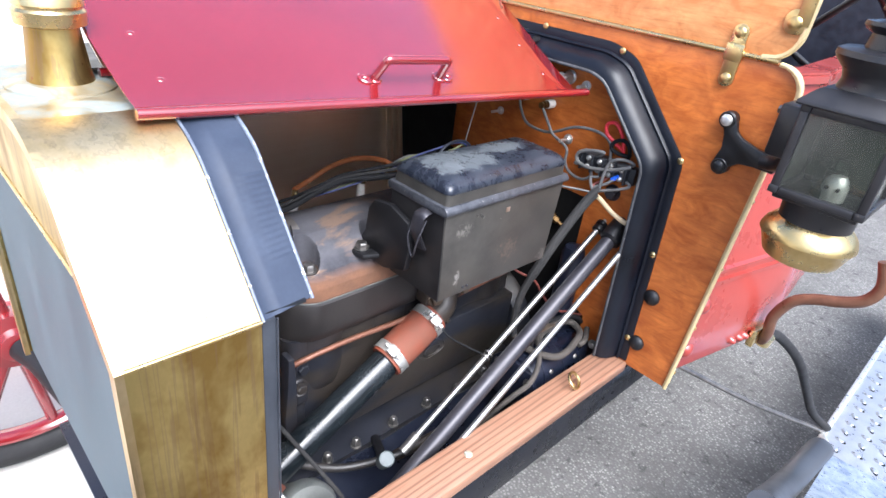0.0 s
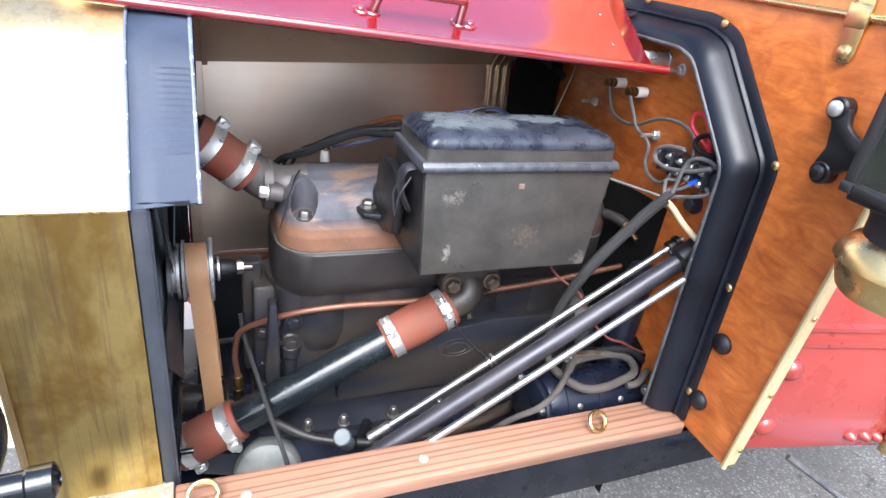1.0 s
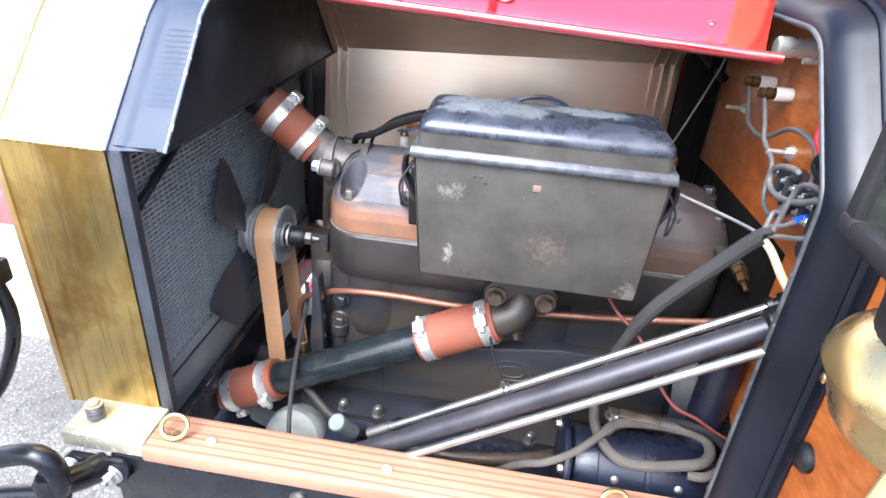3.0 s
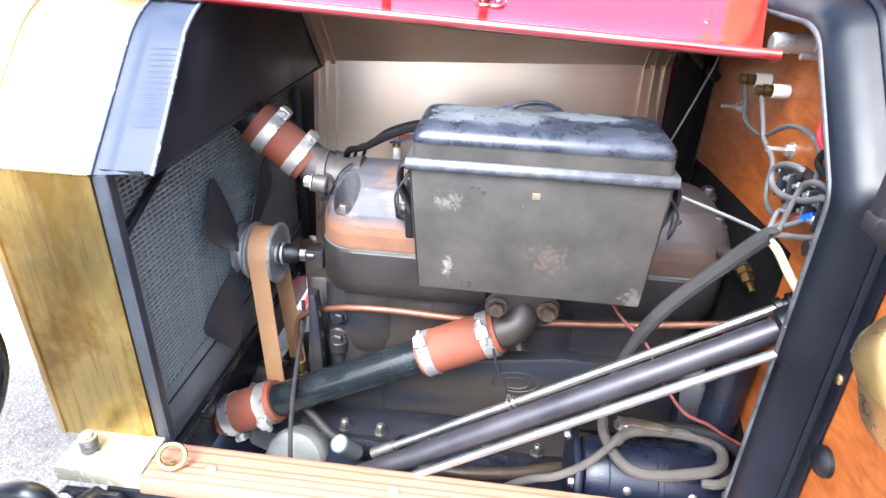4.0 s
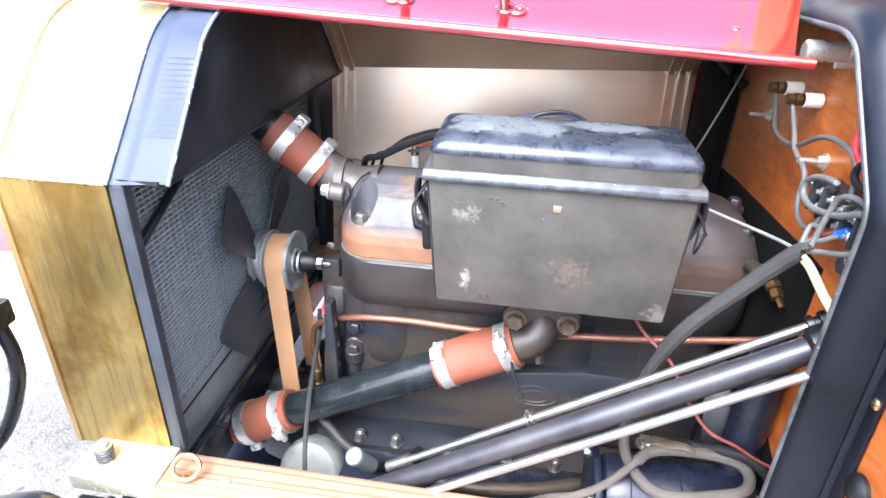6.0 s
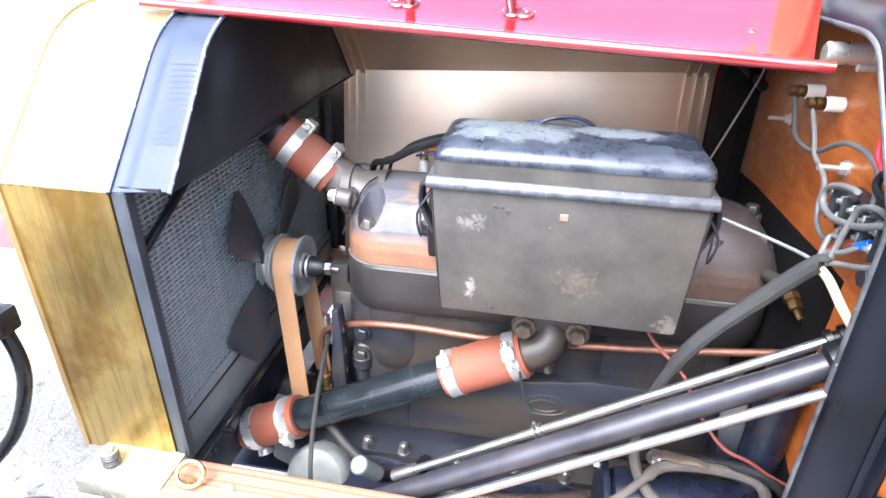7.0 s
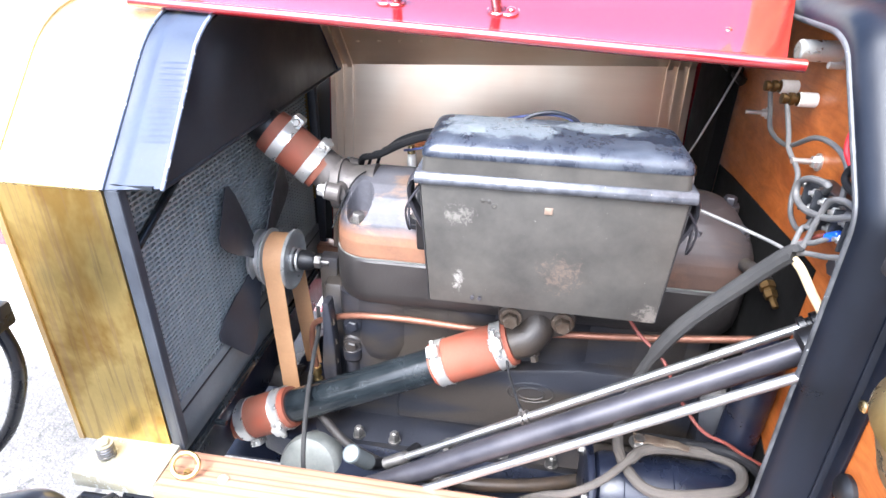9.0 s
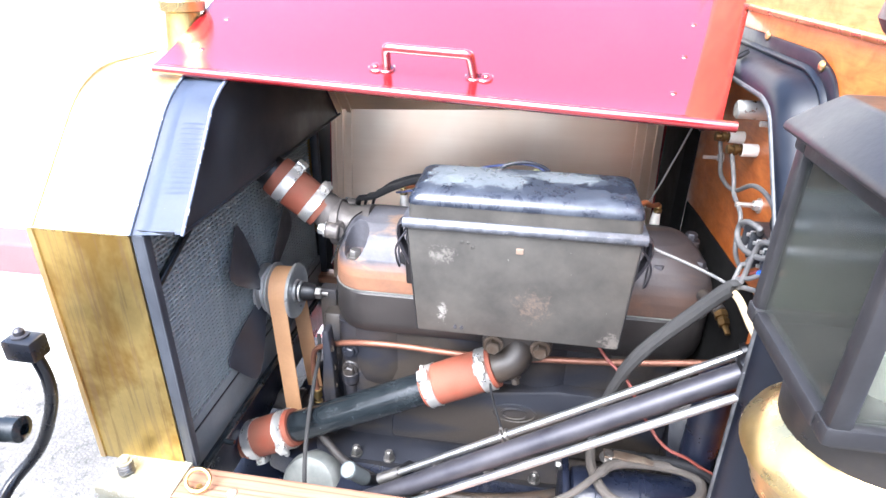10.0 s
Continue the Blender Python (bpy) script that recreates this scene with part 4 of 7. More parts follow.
# ---- chassis ----
def build_chassis():
    shelf = thing("hood_shelf", (0.36, -0.036, 0.652), "oiled oak hood shelf with eye bolts on the chassis rail", "shelf")
    bm = shell()
    prism(bm, [(0.0125, -0.064), (0.70, -0.066), (0.70, -0.012), (0.675, -0.008), (0.0125, -0.003)], "z", 0.6515, 0.6722, 0.003)
    part("board", bm, OAK, shelf)
    for x, y in ((0.087, -0.037), (0.30, -0.036)):
        bm = shell()
        screw(bm, (x, y, 0.672), (0, 0, 1), 0.0065)
        part("plug", bm, FOOTBRASS, shelf, "pale brass screw plug")
    for x, y, turn in ((0.042, -0.036, 5), (0.556, -0.042, 20)):
        eye = shell()
        d = Vector((math.cos(radians(turn)), math.sin(radians(turn)), 0))
        e = Vector((-d.y * 0.72, d.x * 0.72, 0.69))
        tube(eye, [(Vector((x, y, 0.686)) + d * 0.0155 * math.cos(a) + e * 0.0135 * math.sin(a)) for a in (2 * math.pi * k / 28 for k in range(29))], 0.0029, 10, 1)
        rod(eye, (x, y, 0.671), (x, y, 0.676), 0.004, 12)
        part("eye_bolt", eye, BRASS_TRIM, shelf)
    rail = thing("chassis_rail", (0.6, -0.045, 0.57), "black painted steel chassis rail with bolts", "chassis rail")
    bm = shell()
    prism(bm, [(-0.061, 0.6505), (-0.061, 0.572), (0.0, 0.572), (0.0, 0.578), (-0.056, 0.578), (-0.056, 0.6445), (0.0, 0.6445), (0.0, 0.6505)], "x", -0.03, 2.6, 0.001)
    part("channel", bm, BLACK, rail)
    for x, z in ((0.20, 0.63), (0.447, 0.605), (0.62, 0.60), (0.655, 0.605), (0.69, 0.6)):
        bm = shell()
        hexbolt(bm, (x, -0.061, z), (0, -1, 0), 0.0075, 0.006) if x < 0.3 else rod(bm, (x, -0.0622, z), (x, -0.058, z), 0.004, 12)
        part("bolt", bm, DULLSTEEL if x < 0.3 else WIREBLACK, rail)
    bm = shell()
    prism(bm, [(0.623, 0.6505), (0.623, 0.572), (0.562, 0.572), (0.562, 0.578), (0.618, 0.578), (0.618, 0.6445), (0.562, 0.6445), (0.562, 0.6505)], "x", -0.066, 2.6, 0.001)
    single("chassis_rail", bm, BLACK, "black painted steel chassis rail on the far side", "chassis rail")
    bm = shell()
    box(bm, -0.062, 0.0, -0.0, 0.562, 0.54, 0.631, 0.006)
    single("front_crossmember", bm, PANBLACK, "blue-black painted front crossmember of the chassis", "crossmember")
    bm = shell()
    for k in range(5):
        box(bm, -0.075, -0.025, -0.02 + 0.06 * k, 2 * CY + 0.02 - 0.06 * k, 0.532 - 0.009 * k, 0.54 - 0.009 * k, 0.002)
    single("leaf_spring", bm, PANBLACK, "dark transverse leaf spring under the crossmember", "spring")
    bm = shell()
    prism(bm, [(0.03, 0.16), (0.12, 0.13), (0.12, 0.43), (0.03, 0.40)], "z", 0.50, 0.548, 0.006)
    single("front_bearing_housing", bm, PANBLACK, "oily dark front bearing housing of the engine", "housing")
    bm = shell()
    box(bm, -0.10, 0.14, 0.175, 0.60, 0.452, 0.458, 0.002)
    single("splash_pan", bm, PANBLACK, "dark oily splash pan under the engine front", "splash pan")
    for y0, y1, x0 in ((0.548, 0.556, 0.03),):
        bm = shell()
        prism(bm, [(x0, 0.46), (0.69, 0.46), (0.69, 0.648), (x0 + 0.03, 0.648), (x0, 0.60)], "y", y0, y1, 0.001)
        single("splash_apron", bm, DARKPLATE, "dark sheet metal splash apron along the far rail", "splash apron")
    # headlamp bracket and fork
    hl = thing("headlamp_bracket", (-0.07, -0.1, 0.6), "black forged headlamp fork bolted to the chassis", "headlamp bracket")
    bm = shell()
    prism(bm, [(-0.088, 0.640), (-0.078, 0.6495), (-0.012, 0.6495), (-0.004, 0.640), (-0.010, 0.618), (-0.030, 0.606), (-0.060, 0.608), (-0.084, 0.622)], "y", -0.069, -0.0613, 0.002)
    part("base_plate", bm, BLACK, hl)
    bm = shell()
    tube(bm, [(-0.040, -0.064, 0.634), (-0.046, -0.084, 0.640), (-0.050, -0.102, 0.650), (-0.054, -0.120, 0.660)], lambda t: 0.017 - 0.003 * t, 14, 5)
    part("arm", bm, BLACK, hl)
    for x, z, r in ((-0.027, 0.628, 0.0095), (-0.076, 0.634, 0.0075)):
        bm = shell()
        rod(bm, (x, -0.069, z), (x, -0.072, z), r * 1.5, 20, 0.001)
        hexbolt(bm, (x, -0.072, z), (0, -1, 0), r, 0.009)
        rod(bm, (x, -0.080, z), (x, -0.088, z), r * 0.5, 12, 0.001)
        part("bolt", bm, STEEL, hl)
    bm = shell()
    lathe(bm, (-0.058, -0.120, 0.612), (-0.050, -0.120, 0.9), [(0, 0.009), (0.004, 0.0125), (0.012, 0.0135), (0.030, 0.0165), (0.058, 0.0165), (0.066, 0.012), (0.067, 0.0)], 20)
    part("lug", bm, BLACK, hl, "forged lug with worn black paint")
    bm = shell()
    tube(bm, [(-0.19, -0.13, 0.615), (-0.122, -0.122, 0.630), (-0.085, -0.12, 0.640), (-0.056, -0.12, 0.648), (-0.045, -0.12, 0.668), (-0.047, -0.12, 0.694), (-0.066, -0.12, 0.707), (-0.104, -0.12, 0.695), (-0.15, -0.125, 0.678), (-0.185, -0.13, 0.662)], 0.0118, 14, 6)
    part("ring", bm, BLACK, hl)
    bm = shell()
    tube(bm, [(-0.18, -0.14, 0.66), (-0.19, -0.08, 0.68), (-0.16, -0.05, 0.721), (-0.128, -0.045, 0.785), (-0.117, -0.045, 0.83), (-0.121, -0.046, 0.868)], 0.0075, 14, 6)
    part("fork_prong", bm, BLACK, hl)
    bm = shell()
    box(bm, -0.146, -0.108, -0.062, -0.034, 0.868, 0.896, 0.004)
    part("clevis", bm, BLACK, hl)
    bm = shell()
    lathe(bm, (-0.130, -0.048, 0.896), (-0.130, -0.048, 1.0), [(0, 0.0095), (0.002, 0.0095), (0.003, 0.006), (0.008, 0.006), (0.011, 0.003), (0.0115, 0.0)], 16)
    part("clevis_nut", bm, DARKSTEEL, hl)
    lamp = thing("headlamp", (-0.17, -0.16, 0.76), "black round headlamp with a brass rim", "headlamp")
    bm = shell()
    lathe(bm, (-0.095, -0.185, 0.845), (-0.3, -0.185, 0.845), [(0, 0.005), (0.004, 0.035), (0.018, 0.066), (0.05, 0.09), (0.09, 0.096)], 44)
    part("shell", bm, BLACK_SATIN, lamp)
    bm = shell()
    lathe(bm, (-0.184, -0.185, 0.845), (-0.4, -0.185, 0.845), [(0, 0.096), (0.003, 0.104), (0.02, 0.104), (0.024, 0.09)], 44)
    part("rim", bm, BRASS_TRIM, lamp)
    bm = shell()
    lathe(bm, (-0.10, -0.15, 0.86), (0.1, -0.139, 0.866), [(0, 0.012), (0.03, 0.012), (0.032, 0.0135), (0.048, 0.0135), (0.05, 0.010), (0.051, 0.006), (0.044, 0.005)], 20)
    part("cable_boss", bm, PIPEPAINT, lamp)


# ---- engine ----
def build_engine():
    eng = thing("engine", (0.42, CY, 0.42), "old sooty four-cylinder engine with rust-brown cylinder head", "engine")

    def slab(prof, x0, x1, r, n=5, lean=(0.0, 0.0)):
        """A long casting: rounded in plan, with the given half outline (half width, z)."""
        loops = []
        for w, z in prof:
            lp = []
            e0, e1 = x0 + lean[0] * (prof[0][0] - w), x1 - lean[1] * (prof[0][0] - w)
            for sx, sy, a0 in ((1, 1, 0), (-1, 1, 90), (-1, -1, 180), (1, -1, 270)):
                rr = min(r, w * 0.98)
                cx = (e1 if sx > 0 else e0) - sx * rr
                cy = sy * (w - rr)
                for i in range(n + 1):
                    a = radians(a0 + 90 * i / n)
                    lp.append((cx + rr * math.cos(a), CY + cy + rr * math.sin(a), z))
            loops.append(lp)
        return loops

    # head: rust band, then the grey dome
    bm = shell()
    prof = [(0.086, 0.850), (0.087, 0.853), (0.087, 0.872), (0.0845, 0.884), (0.079, 0.897), (0.07, 0.911), (0.055, 0.926), (0.036, 0.937), (0.014, 0.942)]
    fine = []
    for (w0, h0), (w1, h1) in zip(prof, prof[1:]):
        k = max(1, int(math.hypot(w1 - w0, h1 - h0) / 0.0014))
        fine += [(w0 + (w1 - w0) * i / k, h0 + (h1 - h0) * i / k) for i in range(k)]
    fine.append(prof[-1])
    dense = []
    for lp in slab(fine, 0.152, 0.697, 0.05, 30, (0.3, 0.75)):
        out = []
        for a, b in zip(lp, lp[1:] + lp[:1]):
            k = max(1, int((Vector(b) - Vector(a)).length / 0.0019))
            out += [Vector(a).lerp(Vector(b), i / k) for i in range(k)]
        dense.append(out)
    most = max(len(lp) for lp in dense)
    loops = []
    for lp in dense:
        run = [0.0]
        for a, b in zip(lp, lp[1:] + lp[:1]):
            run.append(run[-1] + (b - a).length)
        out, j = [], 0
        for i in range(most):
            s = run[-1] * i / most
            while run[j + 1] < s:
                j += 1
            q = lp[j].lerp(lp[(j + 1) % len(lp)], (s - run[j]) / max(run[j + 1] - run[j], 1e-9))
            for bx, by, bz, r in ((0.187, 0.226, 0.893, 0.0148), (0.30, 0.219, 0.890, 0.0148), (0.42, 0.216, 0.89, 0.0148), (0.54, 0.216, 0.89, 0.0148)):
                far = math.hypot(q.x - bx, (q.y - by) * 0.72)
                if far < r + 0.0032 and q.z > bz:
                    q.z = bz + (q.z - bz) * (lambda e: e * e * (3 - 2 * e))(min(1.0, max(0.0, (far - r) / 0.0032)))
            out.append(q)
        loops.append(out)
    rings(bm, loops)
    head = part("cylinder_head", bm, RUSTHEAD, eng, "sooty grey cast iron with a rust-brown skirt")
    # gasket
    bm = shell()
    rings(bm, slab([(0.0878, 0.8488), (0.0878, 0.8502)], 0.1503, 0.6975, 0.05))
    part("head_gasket", bm, TINGREY, eng, "thin pale gasket edge")
    bm = shell()
    rings(bm, slab([(0.078, 0.775), (0.084, 0.785), (0.089, 0.80), (0.089, 0.845), (0.087, 0.848)], 0.148, 0.698, 0.055))
    part("block_deck", bm, BLOCKIRON, eng)
    bm = shell()
    rings(bm, slab([(0.076, 0.545), (0.072, 0.60), (0.068, 0.70), (0.068, 0.778)], 0.150, 0.672, 0.02))
    part("cylinder_block", bm, BLOCKLOW, eng, "oily dark cast iron")
    for i in range(4):
        x = 0.215 + 0.13 * i
        bm = shell()
        lathe(bm, (x, CY, 0.64), (x, CY, 0.9), [(0, 0.05), (0.03, 0.072), (0.06, 0.076), (0.14, 0.076)], 28)
        part("water_jacket", bm, BLOCKLOW, eng)
    # side cover
    bm = shell()
    prism(bm, [(0.24, 0.575), (0.665, 0.575), (0.665, 0.70), (0.50, 0.705), (0.33, 0.68), (0.24, 0.64)], "y", 0.192, 0.23, 0.006)
    part("side_casting", bm, BLOCKLOW, eng)
    # crankcase and pan
    bm = shell()
    rings(bm, slab([(0.131, 0.550), (0.132, 0.561)], 0.115, 0.70, 0.03))
    part("pan_flange", bm, BLOCKLOW, eng)
    bm = shell()
    rings(bm, slab([(0.05, 0.40), (0.085, 0.42), (0.108, 0.47), (0.112, 0.553)], 0.13, 1.0, 0.04))
    part("oil_pan", bm, PANBLACK, eng)
    for x, y in ((0.189, 0.158), (0.244, 0.156), (0.325, 0.156), (0.405, 0.156), (0.476, 0.150), (0.56, 0.156), (0.64, 0.156)):
        bm = shell()
        rod(bm, (x, y, 0.561), (x, y, 0.564), 0.0095, 16)
        hexbolt(bm, (x, y, 0.5635), (0, 0, 1), 0.0078, 0.011, False)
        rod(bm, (x, y, 0.573), (x, y, 0.579), 0.0048, 12, 0.001)
        part("pan_nut", bm, DULLSTEEL, eng)
    bm = shell()
    sheet(bm, [[(x, y, z + 0.004 * math.sin(x * 37)) for x in (0.13, 0.2, 0.3, 0.4, 0.5, 0.6, 0.7, 0.9, 1.1, 1.3)] for y, z in ((0.004, 0.575), (0.05, 0.545), (0.10, 0.540), (0.150, 0.548))], 0.002)
    part("side_pan", bm, PANBLACK, eng, "oily dark sheet metal side pan")
    # front casting and ribs
    bm = shell()
    prism(bm, [(CY - 0.05, 0.57), (CY + 0.07, 0.57), (CY + 0.075, 0.70), (CY + 0.05, 0.77), (CY - 0.035, 0.77), (CY - 0.05, 0.70)], "x", 0.118, 0.152, 0.006)
    part("gear_cover", bm, BLOCKLOW, eng)
    for x, z in ((0.118, 0.70), (0.118, 0.64), (0.118, 0.60)):
        bm = shell()
        hexbolt(bm, (x + 0.012, CY - 0.051, z), (-0.3, -1, 0), 0.0075, 0.006)
        part("cover_bolt", bm, BLOCKLOW, eng)
    bm = shell()
    lathe(bm, (0.169, 0.214, 0.575), (0.169, 0.214, 0.9), [(0, 0.010), (0.085, 0.010), (0.092, 0.0145), (0.108, 0.0145), (0.113, 0.010)], 24)
    part("boss", bm, BLOCKLOW, eng)
    bm = shell()
    prism(bm, [(0.134, 0.57), (0.148, 0.57), (0.151, 0.64), (0.150, 0.72), (0.146, 0.775), (0.136, 0.775), (0.134, 0.72), (0.129, 0.66)], "y", 0.186, 0.21, 0.003)
    part("rib", bm, BLOCKLOW, eng)
    for x, y, z in ((0.169, 0.212, 0.690), (0.172, 0.212, 0.728),):
        bm = shell()
        rod(bm, (x, y + 0.02, z), (x, y - 0.002, z), 0.0145, 20, 0.003)
        hexbolt(bm, (x, y - 0.002, z), (0, -1, 0), 0.0095, 0.008)
        part("block_bolt", bm, BLOCKLOW, eng, "oily iron bolt head")
    for w, e in ((0.022, 0.0), (0.013, 0.002)):
        bm = shell()
        ring_c = Vector((0.437, 0.1915 - e, 0.655))
        tube(bm, [ring_c + Vector((w * 1.5 * math.cos(a), 0, w * 0.8 * math.sin(a))) for a in (2 * math.pi * k / 28 for k in range(29))], 0.0016, 8, 1)
        part("cast_mark", bm, BLOCKLOW, eng, "raised cast oval mark")
    for x, z in ((0.142, 0.60), (0.144, 0.635), (0.145, 0.67), (0.145, 0.705), (0.144, 0.74)):
        bm = shell()
        hexbolt(bm, (x, 0.194, z), (0, -1, 0), 0.0058, 0.005)
        part("flange_bolt", bm, ELBOWIRON, eng)
    # bell housing at the back
    bm = shell()
    lathe(bm, (0.668, CY, 0.60), (0.9, CY, 0.60), [(0, 0.11), (0.02, 0.122), (0.03, 0.125), (0.09, 0.12), (0.25, 0.10)], 40)
    part("bell_housing", bm, BLOCKLOW, eng)
    bm = shell()
    lathe(bm, (0.675, 0.086, 0.55), (0.675, 0.086, 1.0), [(0, 0.0235), (0.13, 0.0235), (0.135, 0.022), (0.29, 0.022), (0.305, 0.018), (0.31, 0.0)], 32)
    part("pedestal", bm, PANBLACK, eng, "blue-black casting in front of the firewall")
    # head bolts
    bolts = [(0.187, 0.217, 0.891), (0.30, 0.211, 0.889), (0.615, 0.222, 0.905), (0.673, 0.243, 0.905), (0.668, 0.290, 0.926), (0.19, 0.34, 0.902), (0.42, 0.21, 0.89), (0.54, 0.21, 0.89)]
    for x, y, z in bolts:
        bm = shell()
        if x > 0.6 or y > 0.3:
            rod(bm, (x, y, z - 0.02), (x, y, z + 0.004), 0.0135, 20, 0.002)
            part("bolt_boss", bm, RUSTHEAD, head)
            bm = shell()
        hexbolt(bm, (x, y, z + 0.003), (0, 0, 1), 0.0088, 0.010)
        part("head_bolt", bm, DULLSTEEL if x < 0.25 else DARKSTEEL, head)
    # water outlet
    bm = shell()
    tube(bm, [(0.20, CY, 0.918), (0.165, CY, 0.915), (0.14, CY, 0.925), (0.105, CY, 0.952)], lambda t: 0.032 - 0.006 * t, 24, 6)
    lathe(bm, (0.150, CY, 0.918), (0.0, CY, 0.918), [(0, 0.036), (0.012, 0.036), (0.014, 0.032)], 24)
    part("water_outlet", bm, HEADIRON, eng)
    for y in (CY - 0.050, CY + 0.050):
        bm = shell()
        rod(bm, (0.160, y, 0.924), (0.140, y, 0.927), 0.012, 20, 0.002)
        rod(bm, (0.156, y, 0.924), (0.148, CY, 0.920), 0.010, 16)
        part("outlet_lug", bm, HEADIRON, eng)
        bm = shell()
        hexbolt(bm, (0.140, y, 0.927), (-1, 0, 0.1), 0.0085, 0.010)
        part("outlet_bolt", bm, STEEL, eng)
    for x in (0.215, 0.345, 0.475, 0.605):
        bm = shell()
        lathe(bm, (x + 0.02, CY + 0.058, 0.905), (x + 0.02, CY + 0.052, 1.1), [(0, 0.011), (0.014, 0.011), (0.016, 0.0075), (0.03, 0.0072), (0.045, 0.006), (0.048, 0.003), (0.056, 0.003)], 16)
        plug = part("spark_plug", bm, PORCELAIN, eng, "white porcelain spark plug")
        bm = shell()
        lathe(bm, (x + 0.02, CY + 0.0527, 0.950), (x + 0.02, CY + 0.052, 1.1), [(0, 0.0035), (0.001, 0.006), (0.006, 0.006), (0.007, 0.003), (0.009, 0.005), (0.013, 0.004)], 14)
        part("terminal_nut", bm, BRASS_TRIM, plug)
    # exhaust side, seen past the head
    bm = shell()
    rod(bm, (0.18, 0.42, 0.80), (0.70, 0.42, 0.80), 0.026, 20)
    for i in range(4):
        rod(bm, (0.23 + 0.13 * i, 0.35, 0.79), (0.23 + 0.13 * i, 0.42, 0.80), 0.02, 16)
    part("exhaust_manifold", bm, RUSTBAND, eng)
    return eng


def clamp(parent, c, way, r, at_angle, name="hose_clamp"):
    """A worm-drive band with its screw box."""
    c, way = Vector(c), Vector(way).normalized()
    bm = shell()
    lathe(bm, c - way * 0.008, c + way, [(0, r), (0, r + 0.0016), (0.0015, r + 0.001), (0.0145, r + 0.001), (0.016, r + 0.0016), (0.016, r)], 36)
    band = part(name, bm, ZINC, parent)
    u = Vector(at_angle)
    u = (u - way * u.dot(way)).normalized()
    v = way.cross(u)
    bm = shell()
    m = Matrix((way, v, u)).transposed().to_4x4()
    m.translation = c + u * (r + 0.005)
    box(bm, -0.0085, 0.0085, -0.009, 0.009, -0.006, 0.0065, 0.003, m)
    rod(bm, m @ Vector((0, -0.016, 0.001)), m @ Vector((0, 0.013, 0.001)), 0.0032, 12)
    lathe(bm, m @ Vector((0, 0.011, 0.001)), m @ Vector((0, 0.1, 0.001)), [(0, 0.005), (0.004, 0.005), (0.005, 0.004)], 6)
    part("clamp_screw", bm, ZINC, band)


